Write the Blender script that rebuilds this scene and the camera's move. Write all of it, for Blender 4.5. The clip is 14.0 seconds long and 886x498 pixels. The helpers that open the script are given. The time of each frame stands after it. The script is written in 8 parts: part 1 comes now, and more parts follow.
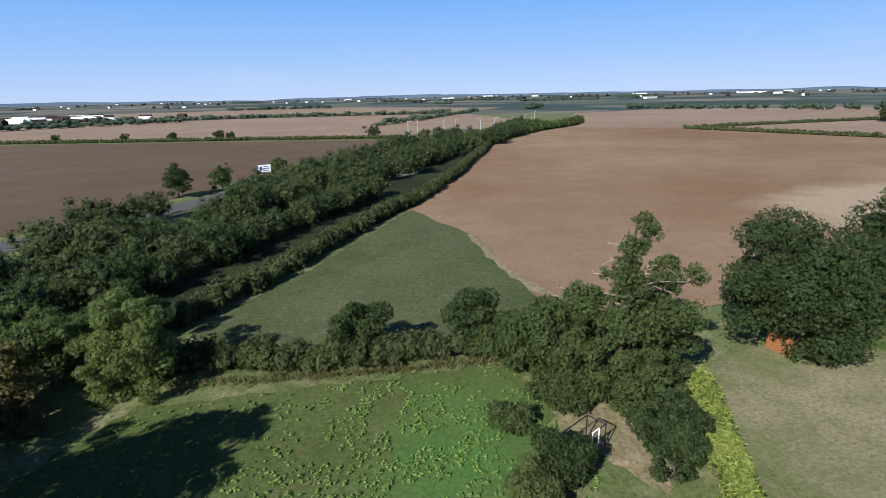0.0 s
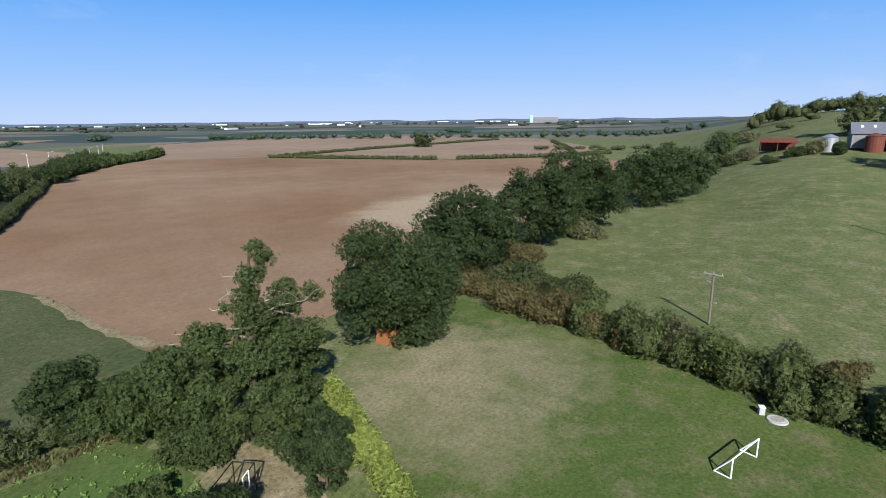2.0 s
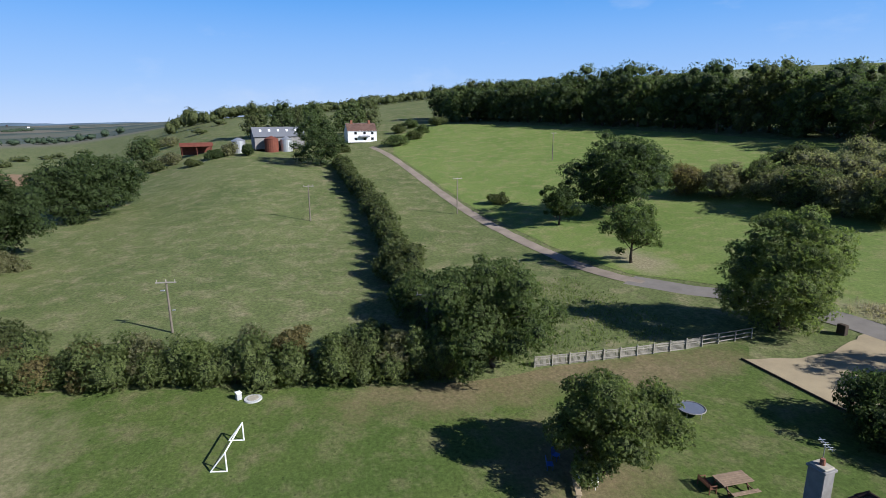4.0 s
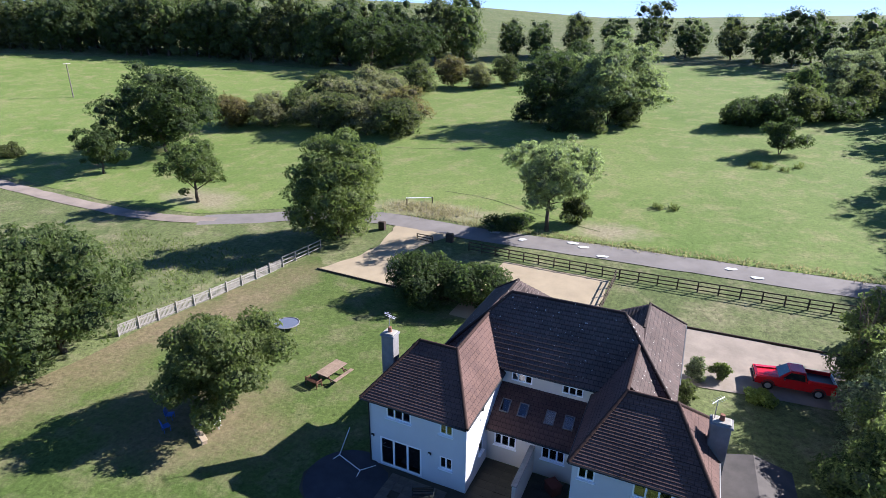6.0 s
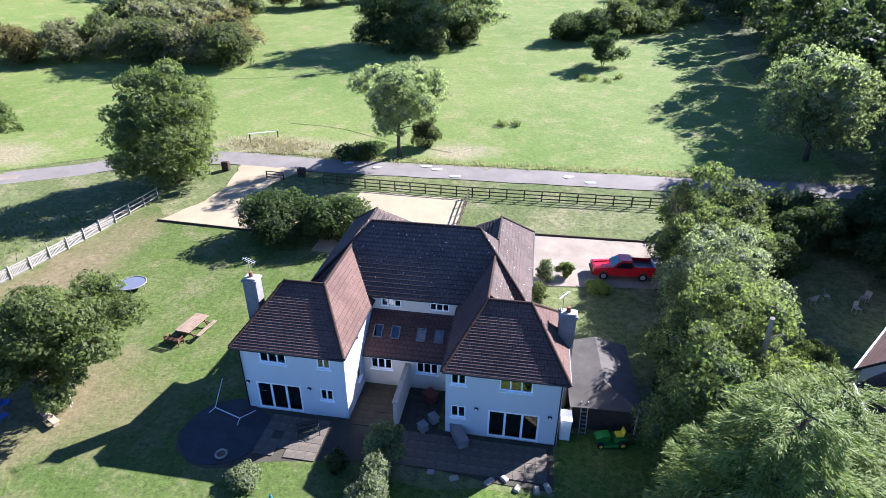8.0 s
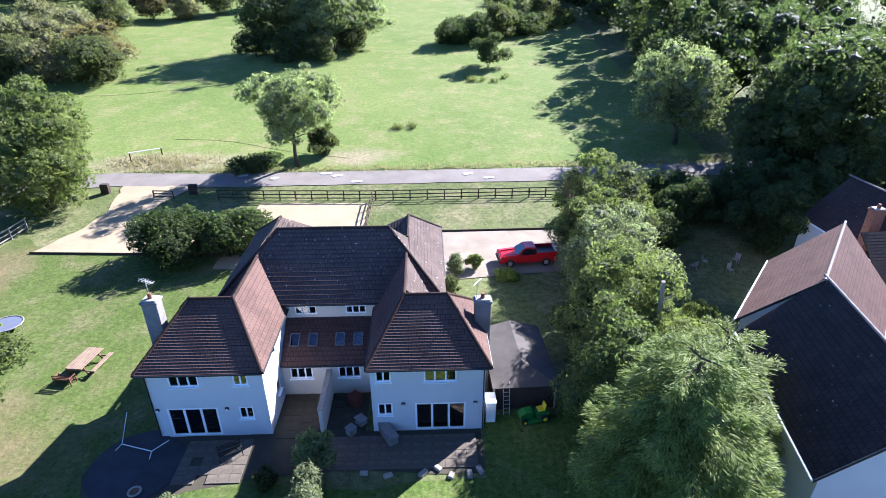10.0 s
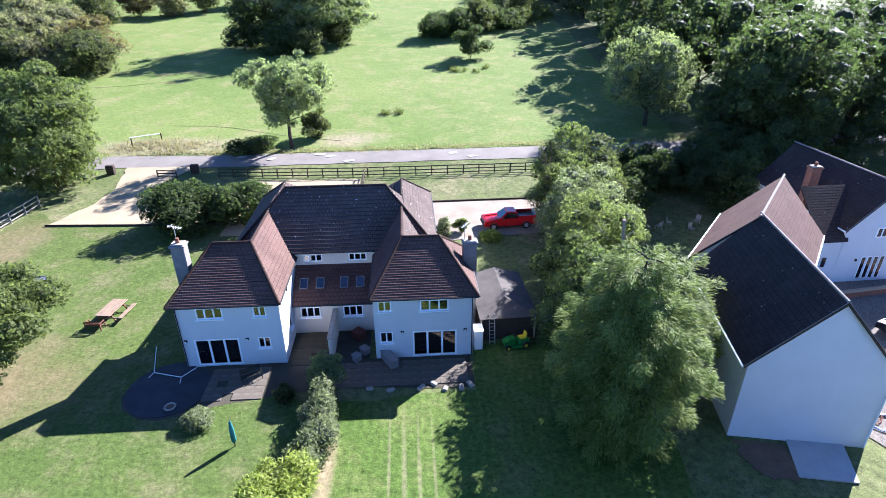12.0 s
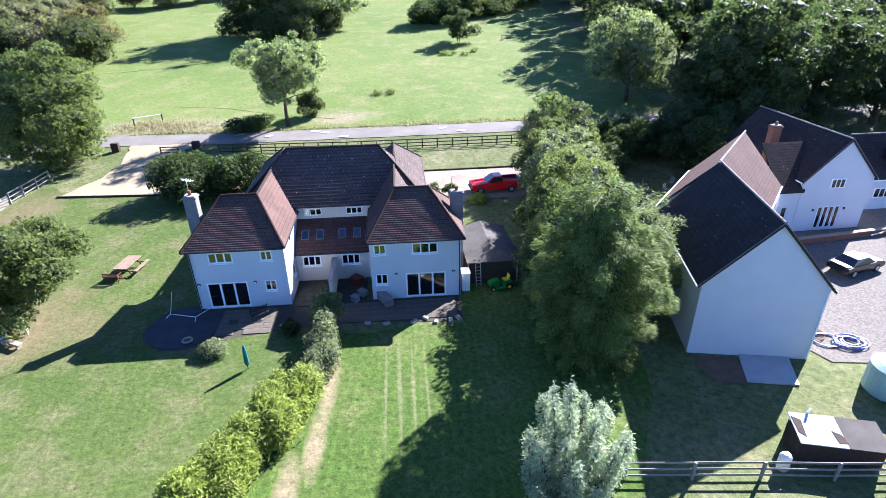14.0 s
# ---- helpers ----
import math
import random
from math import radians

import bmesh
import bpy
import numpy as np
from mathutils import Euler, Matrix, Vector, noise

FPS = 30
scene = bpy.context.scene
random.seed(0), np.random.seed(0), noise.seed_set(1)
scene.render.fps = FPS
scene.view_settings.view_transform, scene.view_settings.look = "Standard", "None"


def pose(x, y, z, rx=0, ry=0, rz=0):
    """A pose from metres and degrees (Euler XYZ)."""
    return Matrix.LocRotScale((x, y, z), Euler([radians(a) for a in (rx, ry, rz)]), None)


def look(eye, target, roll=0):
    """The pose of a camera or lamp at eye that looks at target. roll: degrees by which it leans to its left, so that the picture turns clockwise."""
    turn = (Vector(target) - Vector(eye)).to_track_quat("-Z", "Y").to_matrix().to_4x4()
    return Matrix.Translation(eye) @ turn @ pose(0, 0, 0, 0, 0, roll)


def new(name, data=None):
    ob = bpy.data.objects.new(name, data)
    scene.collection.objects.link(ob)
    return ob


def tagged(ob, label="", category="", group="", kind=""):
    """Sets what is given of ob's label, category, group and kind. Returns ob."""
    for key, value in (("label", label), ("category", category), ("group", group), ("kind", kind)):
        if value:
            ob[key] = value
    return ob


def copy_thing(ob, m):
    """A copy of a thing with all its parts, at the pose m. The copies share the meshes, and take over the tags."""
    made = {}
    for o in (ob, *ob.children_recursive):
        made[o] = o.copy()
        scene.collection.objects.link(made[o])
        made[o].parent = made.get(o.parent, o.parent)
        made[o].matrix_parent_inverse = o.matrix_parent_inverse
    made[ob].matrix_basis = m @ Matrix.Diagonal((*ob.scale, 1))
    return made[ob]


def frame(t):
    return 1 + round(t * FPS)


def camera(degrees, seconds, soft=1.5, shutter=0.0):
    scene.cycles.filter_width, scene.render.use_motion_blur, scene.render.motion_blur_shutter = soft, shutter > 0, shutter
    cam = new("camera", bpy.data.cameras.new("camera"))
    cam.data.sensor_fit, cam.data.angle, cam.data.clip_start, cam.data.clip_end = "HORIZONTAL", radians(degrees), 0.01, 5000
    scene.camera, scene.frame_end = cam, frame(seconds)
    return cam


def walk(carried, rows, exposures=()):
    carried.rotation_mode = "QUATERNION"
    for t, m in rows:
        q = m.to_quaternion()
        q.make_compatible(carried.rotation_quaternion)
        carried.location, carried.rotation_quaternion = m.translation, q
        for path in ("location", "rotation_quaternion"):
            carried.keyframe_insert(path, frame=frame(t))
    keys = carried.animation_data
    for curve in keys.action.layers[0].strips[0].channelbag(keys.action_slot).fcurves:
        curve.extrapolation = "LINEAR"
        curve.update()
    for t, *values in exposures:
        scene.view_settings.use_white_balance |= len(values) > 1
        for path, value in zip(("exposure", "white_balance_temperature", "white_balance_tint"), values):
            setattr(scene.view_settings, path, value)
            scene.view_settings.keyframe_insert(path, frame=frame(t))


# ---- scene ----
cam = camera(77.8, 14.0, 0.6)
PATH = [
    (0, (-9.412, 21.795, 24.259), (-8.922, 23.656, 23.715), -1.2),
    (0.5, (-9.31, 21.98, 24.292), (-8.784, 23.856, 23.842), -1.3),
    (1, (-9.327, 22.28, 24.211), (-8.488, 24.038, 23.758), -1.2),
    (1.5, (-9.503, 22.581, 24.098), (-8.216, 24.041, 23.638), -0.9),
    (2, (-9.626, 22.548, 24.08), (-8.02, 23.647, 23.618), -0.6),
    (2.5, (-9.519, 22.554, 24.059), (-7.692, 23.224, 23.596), -0.6),
    (3, (-9.244, 22.576, 24.055), (-7.306, 22.746, 23.591), -0.6),
    (3.5, (-9.145, 22.519, 24.128), (-7.22, 22.237, 23.664), -0.5),
    (4, (-9.091, 22.504, 24.193), (-7.267, 21.825, 23.732), -0.4),
    (4.2, (-9.085, 22.55, 24.206), (-7.332, 21.716, 23.728), -0.3),
    (6.3, (-9.398, 23.526, 24.606), (-8.736, 21.782, 23.884), 0.8),
    (6.5, (-9.409, 23.544, 24.625), (-8.816, 21.792, 23.864), 0.9),
    (7, (-9.433, 23.582, 24.646), (-8.98, 21.833, 23.788), 0.7),
    (7.5, (-9.449, 23.606, 24.666), (-9.079, 21.872, 23.741), 0.6),
    (8, (-9.466, 23.629, 24.694), (-9.187, 21.878, 23.768), 0.4),
    (8.5, (-9.433, 23.581, 24.658), (-9.325, 21.809, 23.737), 0.1),
    (9, (-9.336, 23.46, 24.573), (-9.314, 21.684, 23.653), 0.0),
    (9.2, (-9.356, 23.487, 24.587), (-9.355, 21.71, 23.67), -0.1),
    (11.3, (-8.545, 27.348, 23.439), (-8.651, 25.558, 22.554), -0.0),
    (11.5, (-8.478, 28.01, 23.412), (-8.587, 26.224, 22.52), -0.1),
    (12, (-8.43, 29.986, 23.179), (-8.548, 28.203, 22.282), -0.3),
    (12.5, (-8.402, 31.854, 22.87), (-8.528, 30.073, 21.968), -0.5),
    (13, (-8.346, 33.53, 22.55), (-8.479, 31.752, 21.644), -0.7),
    (13.5, (-8.371, 34.527, 22.188), (-8.507, 32.752, 21.277), -0.9),
    (14, (-8.441, 34.726, 21.811), (-8.578, 32.952, 20.897), -1.0),
]
walk(cam, [(t, look(eye, target, roll)) for t, eye, target, roll in PATH],
     [(0, 0.79, 5900, 10), (4.2, 0.8, 5900, 10), (6.3, 1.8, 5700, 19), (8.5, 2.24, 5600, 20), (14, 2.36, 5550, 20)])

# ---- light ----
SUN = Vector((-0.613, -0.579, 0.537))
world = bpy.data.worlds.new("sky")
scene.world = world
world.use_nodes = True
wn = world.node_tree
sky = wn.nodes.new("ShaderNodeTexSky")
sky.sky_type, sky.sun_disc = "NISHITA", False
sky.sun_elevation, sky.sun_rotation = radians(32.5), radians(226.6)
sky.air_density, sky.dust_density, sky.ozone_density = 1.0, 0.1, 3.5
tint = wn.nodes.new("ShaderNodeMix")
tint.data_type, tint.blend_type = "RGBA", "MULTIPLY"
tint.inputs[0].default_value, tint.inputs[7].default_value = 1.0, (0.6, 0.7, 0.94, 1)
wn.links.new(sky.outputs[0], tint.inputs[6])
# thin high cloud
coord, wisp, thin, veil = (wn.nodes.new(k) for k in ("ShaderNodeTexCoord", "ShaderNodeTexNoise", "ShaderNodeMapRange", "ShaderNodeMix"))
stretch = wn.nodes.new("ShaderNodeMapping")
stretch.inputs["Scale"].default_value = (2.2, 3.6, 9.0)
wn.links.new(coord.outputs["Generated"], stretch.inputs[0])
wn.links.new(stretch.outputs[0], wisp.inputs["Vector"])
wisp.inputs["Scale"].default_value, wisp.inputs["Detail"].default_value, wisp.inputs["Roughness"].default_value = 1.4, 7, 0.62
for sock, val in zip(thin.inputs[1:5], (0.58, 0.86, 0.0, 0.3)):
    sock.default_value = val
wn.links.new(wisp.outputs[0], thin.inputs[0])
veil.data_type = "RGBA"
wn.links.new(thin.outputs[0], veil.inputs[0])
veil.inputs[7].default_value = (9.0, 9.4, 10.0, 1)
low, fade, haze, glow = (wn.nodes.new(k) for k in ("ShaderNodeSeparateXYZ", "ShaderNodeMapRange", "ShaderNodeMix", "ShaderNodeValToRGB"))
wn.links.new(coord.outputs["Generated"], low.inputs[0])
wn.links.new(low.outputs[2], fade.inputs[0])
wn.links.new(low.outputs[2], glow.inputs[0])
fade.interpolation_type = "SMOOTHSTEP"
for sock, val in zip(fade.inputs[1:5], (0.12, 0.55, 0.9, 0.0)):
    sock.default_value = val
glow.color_ramp.elements.new(0.5)
for e, pos, col in zip(glow.color_ramp.elements, (0.0, 0.07, 0.2), ((0.64, 0.765, 1.0, 1), (0.42, 0.64, 1.0, 1), (0.15, 0.45, 0.97, 1))):
    e.position, e.color = pos, col
gain = wn.nodes.new("ShaderNodeVectorMath")
gain.operation = "SCALE"
gain.inputs["Scale"].default_value = 10.6
wn.links.new(glow.outputs[0], gain.inputs[0])
haze.data_type = "RGBA"
wn.links.new(fade.outputs[0], haze.inputs[0])
wn.links.new(tint.outputs[2], haze.inputs[6])
wn.links.new(gain.outputs[0], haze.inputs[7])
wn.links.new(haze.outputs[2], veil.inputs[6])
wn.links.new(veil.outputs[2], wn.nodes["Background"].inputs[0])
wn.nodes["Background"].inputs[1].default_value = 0.05
sun = new("sun", bpy.data.lights.new("sun", "SUN"))
sun.data.energy, sun.data.angle, sun.data.color = 5.0, radians(0.55), (1.0, 0.94, 0.84)
sun.matrix_world = look((0, 0, 80), Vector((0, 0, 80)) - SUN)


# ---- materials ----
def material(name, rough=0.8, metal=0.0, spec=0.3):
    mat = bpy.data.materials.new(name)
    mat.use_nodes = True
    p = mat.node_tree.nodes["Principled BSDF"]
    p.inputs["Roughness"].default_value, p.inputs["Metallic"].default_value = rough, metal
    p.inputs["Specular IOR Level"].default_value = spec
    return mat, mat.node_tree, p


def noise_node(nt, scale, detail=4.0, rough=0.6, coords="object"):
    tc = nt.nodes.new("ShaderNodeNewGeometry") if coords == "world" else nt.nodes.new("ShaderNodeTexCoord")
    n = nt.nodes.new("ShaderNodeTexNoise")
    n.inputs["Scale"].default_value, n.inputs["Detail"].default_value, n.inputs["Roughness"].default_value = scale, detail, rough
    nt.links.new(tc.outputs["Position" if coords == "world" else "Object"], n.inputs["Vector"])
    return n.outputs["Fac"]


def ramp(nt, fac, stops):
    r = nt.nodes.new("ShaderNodeValToRGB")
    e = r.color_ramp.elements
    while len(e) < len(stops):
        e.new(0.5)
    for k, (pos, col) in zip(e, stops):
        k.position, k.color = pos, (*col, 1)
    nt.links.new(fac, r.inputs[0])
    return r.outputs[0]


def mix(nt, fac, a, b, kind="MIX"):
    m = nt.nodes.new("ShaderNodeMix")
    m.data_type, m.blend_type = "RGBA", kind
    for sock, v in ((m.inputs[0], fac), (m.inputs[6], a), (m.inputs[7], b)):
        if isinstance(v, (int, float)):
            sock.default_value = v
        elif isinstance(v, tuple):
            sock.default_value = (*v, 1)
        else:
            nt.links.new(v, sock)
    return m.outputs[2]


def mathn(nt, op, a, b=0.0, clamp=False):
    m = nt.nodes.new("ShaderNodeMath")
    m.operation, m.use_clamp = op, clamp
    for sock, v in zip(m.inputs, (a, b)):
        if isinstance(v, (int, float)):
            sock.default_value = v
        else:
            nt.links.new(v, sock)
    return m.outputs[0]


def bump(nt, p, height, strength=0.3, dist=0.05):
    b = nt.nodes.new("ShaderNodeBump")
    b.inputs["Strength"].default_value, b.inputs["Distance"].default_value = strength, dist
    nt.links.new(height, b.inputs["Height"])
    nt.links.new(b.outputs[0], p.inputs["Normal"])


def plain(name, col, rough=0.7, metal=0.0, spec=0.3, vary=0.25, scale=3.0, bumped=0.15, grain=25.0):
    """A surface of one colour with wear at two scales."""
    mat, nt, p = material(name, rough, metal, spec)
    big, fine = noise_node(nt, scale), noise_node(nt, grain, 3)
    lo, hi = tuple(c * (1 - vary) for c in col), tuple(min(1, c * (1 + vary * 0.6)) for c in col)
    c = ramp(nt, big, [(0.3, lo), (0.7, hi)])
    c = mix(nt, 0.25, c, ramp(nt, fine, [(0.3, lo), (0.7, hi)]))
    nt.links.new(c, p.inputs["Base Color"])
    if bumped:
        bump(nt, p, fine, bumped, 0.02)
    return mat


def grass(name, dark, mid, dry, dry_at=0.62, patch=0.05, fine=2.2, tuft=0.5):
    """Grass: wide patches, dry spots and blades."""
    mat, nt, p = material(name, 0.9, 0, 0.1)
    wide = noise_node(nt, patch, 5, 0.6, "world")
    spots = noise_node(nt, patch * 5.3, 6, 0.7, "world")
    tufts = noise_node(nt, fine, 4, 0.75, "world")
    blades = noise_node(nt, fine * 6, 2, 0.7, "world")
    c = mix(nt, ramp(nt, wide, [(0.35, (0, 0, 0)), (0.65, (1, 1, 1))]), dark, mid)
    c = mix(nt, ramp(nt, spots, [(dry_at - 0.12, (0, 0, 0)), (dry_at + 0.12, (1, 1, 1))]), c, dry)
    c = mix(nt, tuft, c, ramp(nt, tufts, [(0.32, (0.12, 0.12, 0.12)), (0.68, (0.9, 0.9, 0.86))]), "OVERLAY")
    c = mix(nt, tuft * 0.8, c, ramp(nt, blades, [(0.3, (0.1, 0.1, 0.1)), (0.7, (0.9, 0.9, 0.88))]), "OVERLAY")
    fleck = nt.nodes.new("ShaderNodeTexVoronoi")
    fleck.inputs["Scale"].default_value = 1.35
    nt.links.new(nt.nodes["Geometry"].outputs["Position"], fleck.inputs["Vector"])
    size = mathn(nt, "MULTIPLY", noise_node(nt, 0.25, 3, 0.6, "world"), 0.24)
    c = mix(nt, mathn(nt, "MULTIPLY", mathn(nt, "LESS_THAN", fleck.outputs["Distance"], size), 0.55), c, tuple(v * 0.35 for v in dark))
    nt.links.new(c, p.inputs["Base Color"])
    bump(nt, p, tufts, 0.5, 0.12)
    return mat


def worn(mat, spots, colour, soft=0.9):
    """Adds soft-edged dry tracts (x, y, radius x, radius y) to a grass."""
    nt = mat.node_tree
    p = nt.nodes["Principled BSDF"]
    c = p.inputs["Base Color"].links[0].from_socket
    geo = nt.nodes.new("ShaderNodeNewGeometry")
    xyz = nt.nodes.new("ShaderNodeSeparateXYZ")
    nt.links.new(geo.outputs["Position"], xyz.inputs[0])
    n = noise_node(nt, 0.22, 6, 0.72, "world")
    fine = noise_node(nt, 2.6, 4, 0.75, "world")
    dry = mix(nt, 0.6, colour, ramp(nt, fine, [(0.3, (0.15, 0.15, 0.15)), (0.7, (0.85, 0.85, 0.85))]), "OVERLAY")
    for x, y, rx, ry in spots:
        dx = mathn(nt, "DIVIDE", mathn(nt, "SUBTRACT", xyz.outputs[0], x), rx)
        dy = mathn(nt, "DIVIDE", mathn(nt, "SUBTRACT", xyz.outputs[1], y), ry)
        r = mathn(nt, "ADD", mathn(nt, "MULTIPLY", dx, dx), mathn(nt, "MULTIPLY", dy, dy))
        r = mathn(nt, "ADD", r, mathn(nt, "MULTIPLY", mathn(nt, "SUBTRACT", n, 0.5), 4.0))
        c = mix(nt, ramp(nt, mathn(nt, "MULTIPLY", r, 0.5, True), [(0.0, (soft, soft, soft)), (0.3, (soft * 0.6,) * 3), (0.8, (0, 0, 0))]), c, dry)
    nt.links.new(c, p.inputs["Base Color"])
    return mat


def striped(mat, angle, width, strength):
    """Mower stripes."""
    nt = mat.node_tree
    p = nt.nodes["Principled BSDF"]
    c = p.inputs["Base Color"].links[0].from_socket
    geo, mp, w = (nt.nodes.new(k) for k in ("ShaderNodeNewGeometry", "ShaderNodeMapping", "ShaderNodeTexWave"))
    mp.inputs["Rotation"].default_value = (0, 0, radians(angle))
    nt.links.new(geo.outputs["Position"], mp.inputs[0])
    nt.links.new(mp.outputs[0], w.inputs[0])
    w.inputs["Scale"].default_value, w.inputs["Distortion"].default_value, w.inputs["Detail"].default_value = 0.31 / width, 1.2, 3
    c = mix(nt, strength, c, ramp(nt, w.outputs["Fac"], [(0.1, (0.2, 0.2, 0.2)), (0.9, (0.85, 0.85, 0.75))]), "OVERLAY")
    nt.links.new(c, p.inputs["Base Color"])
    return mat


CORES = {}


def leaves(name, dark, light, glow=0.3, clump=0.5, gloss=0.6, cell=8.5, cut_at=0.6):
    """Foliage: each spray cut into leaflets of their own tone, clumps lighter and darker, light through the leaf."""
    for inner in (True, False):
        mat, nt, p = material(name + ("_inside" if inner else ""), gloss, 0, 0.12)
        geo, info = nt.nodes.new("ShaderNodeNewGeometry"), nt.nodes.new("ShaderNodeObjectInfo")
        n = noise_node(nt, clump, 3, 0.6, "world")
        v = nt.nodes.new("ShaderNodeTexVoronoi")
        v.inputs["Scale"].default_value = cell
        nt.links.new(geo.outputs["Position"], v.inputs["Vector"])
        sep = nt.nodes.new("ShaderNodeSeparateColor")
        nt.links.new(v.outputs["Color"], sep.inputs[0])
        f = mathn(nt, "ADD", mathn(nt, "MULTIPLY", geo.outputs["Random Per Island"], 0.0 if inner else 0.28), mathn(nt, "MULTIPLY", sep.outputs[0], 0.34))
        f = mathn(nt, "ADD", f, mathn(nt, "MULTIPLY", n, 0.55))
        f = mathn(nt, "ADD", f, mathn(nt, "MULTIPLY", info.outputs["Random"], 0.12), True)
        c = ramp(nt, f, [(0.2, dark), (0.9, light)])
        nt.links.new(c, p.inputs["Base Color"])
        if inner:
            bump(nt, p, v.outputs["Distance"], 1.0, 0.25)
            CORES[name] = mat
            continue
        tr = nt.nodes.new("ShaderNodeBsdfTranslucent")
        nt.links.new(mix(nt, 1.0, c, (1.45, 1.6, 1.05), "MULTIPLY"), tr.inputs[0])
        ms, gaps, cut = (nt.nodes.new(k) for k in ("ShaderNodeMixShader", "ShaderNodeBsdfTransparent", "ShaderNodeMixShader"))
        ms.inputs[0].default_value = min(0.62, glow * 1.35)
        nt.links.new(p.outputs[0], ms.inputs[1])
        nt.links.new(tr.outputs[0], ms.inputs[2])
        nt.links.new(mathn(nt, "GREATER_THAN", v.outputs["Distance"], cut_at), cut.inputs[0])
        nt.links.new(ms.outputs[0], cut.inputs[1])
        nt.links.new(gaps.outputs[0], cut.inputs[2])
        nt.links.new(cut.outputs[0], nt.nodes["Material Output"].inputs[0])
    return mat


M_OAK = leaves("oak_leaves", (0.015, 0.024, 0.009), (0.077, 0.107, 0.04), 0.4)
M_BROAD = leaves("broad_leaves", (0.024, 0.037, 0.012), (0.121, 0.156, 0.056), 0.4)
M_LIME = leaves("light_leaves", (0.049, 0.067, 0.021), (0.168, 0.203, 0.07), 0.4)
M_ASH = leaves("ash_leaves", (0.066, 0.085, 0.041), (0.235, 0.275, 0.135), 0.44)
M_BRONZE = leaves("thorn_leaves", (0.059, 0.062, 0.03), (0.247, 0.239, 0.134), 0.46)
M_RUST = leaves("rusty_leaves", (0.046, 0.042, 0.018), (0.19, 0.158, 0.07), 0.4)
M_SILVER = leaves("silver_leaves", (0.114, 0.135, 0.096), (0.403, 0.455, 0.35), 0.34, cut_at=9.0)
M_GOLD = leaves("golden_conifer", (0.065, 0.091, 0.018), (0.305, 0.351, 0.088), 0.36, cell=13, cut_at=9.0)
M_CONIFER = leaves("conifer_fronds", (0.02, 0.04, 0.015), (0.225, 0.28, 0.085), 0.3, cell=9, cut_at=9.0)
M_WEED = leaves("weed_leaves", (0.079, 0.125, 0.033), (0.29, 0.395, 0.112), 0.35)
M_TUFT = leaves("dry_grass_stems", (0.134, 0.112, 0.067), (0.336, 0.291, 0.19), 0.3, cell=12)
M_HEDGE = leaves("hawthorn_leaves", (0.024, 0.033, 0.013), (0.121, 0.139, 0.056), 0.42)
M_GREYGREEN = leaves("lavender_leaves", (0.052, 0.064, 0.035), (0.238, 0.266, 0.161), 0.45)
M_OLIVE = leaves("olive_shrub_leaves", (0.04, 0.053, 0.019), (0.163, 0.195, 0.072), 0.42)
# bluish tint stands for haze over the far trees
M_FARLEAF = leaves("haze_tinted_leaves", (0.022, 0.038, 0.024), (0.06, 0.085, 0.05), 0.1, 0.03, cell=1.0)
M_BARK = plain("bark", (0.077, 0.059, 0.042), 0.95, vary=0.5, scale=2.0, bumped=0.8, grain=8)
M_POLE = plain("weathered_pole", (0.15, 0.13, 0.105), 0.9, vary=0.3, scale=2.0, bumped=0.3, grain=10)
M_REDBARK = plain("brown_twigs", (0.16, 0.115, 0.075), 0.9, vary=0.3, scale=2.0, bumped=0.3, grain=9)
M_DEADWOOD = plain("bare_wood", (0.294, 0.252, 0.196), 0.9, vary=0.35, scale=2.0, bumped=0.5, grain=9)

M_PASTURE = grass("pasture_grass", (0.08, 0.102, 0.036), (0.112, 0.128, 0.051), (0.19, 0.17, 0.1), 0.6)
M_MEADOW = grass("lush_meadow", (0.101, 0.149, 0.036), (0.14, 0.179, 0.052), (0.198, 0.192, 0.086), 0.6, tuft=0.3)
M_LAWN = grass("mown_lawn", (0.054, 0.085, 0.02), (0.078, 0.105, 0.028), (0.134, 0.127, 0.064), 0.6, 0.06, 3.0, 0.42)
worn(M_LAWN, [(31, 55, 11, 6), (25, 46, 7, 9), (36, 47, 9, 10)], (0.235, 0.2, 0.125), 0.6)
worn(M_LAWN, [(34, 1, 4.5, 14), (19.5, 1.5, 7, 5), (30, -14, 4, 10)], (0.165, 0.122, 0.075), 0.7)
M_BACKLAWN = striped(grass("striped_lawn", (0.052, 0.091, 0.018), (0.075, 0.115, 0.025), (0.128, 0.136, 0.052), 0.62, 0.06, 3.0), 4, 0.55, 0.07)
worn(M_BACKLAWN, [(-7.7, 10, 0.13, 5), (-8.5, 9.5, 0.1, 4), (-9.3, 9, 0.09, 4), (-6.9, 10, 0.09, 5)], (0.21, 0.19, 0.11), 0.45)
worn(M_BACKLAWN, [(-3.6, 9, 0.45, 3.2), (-3.3, 13.4, 0.5, 2.2), (-2.2, 17, 0.6, 2.4), (0.6, 21.5, 0.8, 2.6)], (0.235, 0.19, 0.115), 0.95)
worn(M_MEADOW, [(0, -46, 5, 2.6), (60, -37, 8, 3.5), (24, -45, 9, 3)], (0.252, 0.21, 0.14), 0.8)
M_ROUGHGRASS = grass("rough_grass", (0.054, 0.069, 0.027), (0.081, 0.09, 0.041), (0.113, 0.101, 0.06), 0.64, 0.08, 1.6, 0.4)
M_WEEDPLOT = grass("weedy_plot", (0.058, 0.079, 0.024), (0.079, 0.1, 0.032), (0.105, 0.1, 0.047), 0.64, 0.08, 2.0, 0.42)
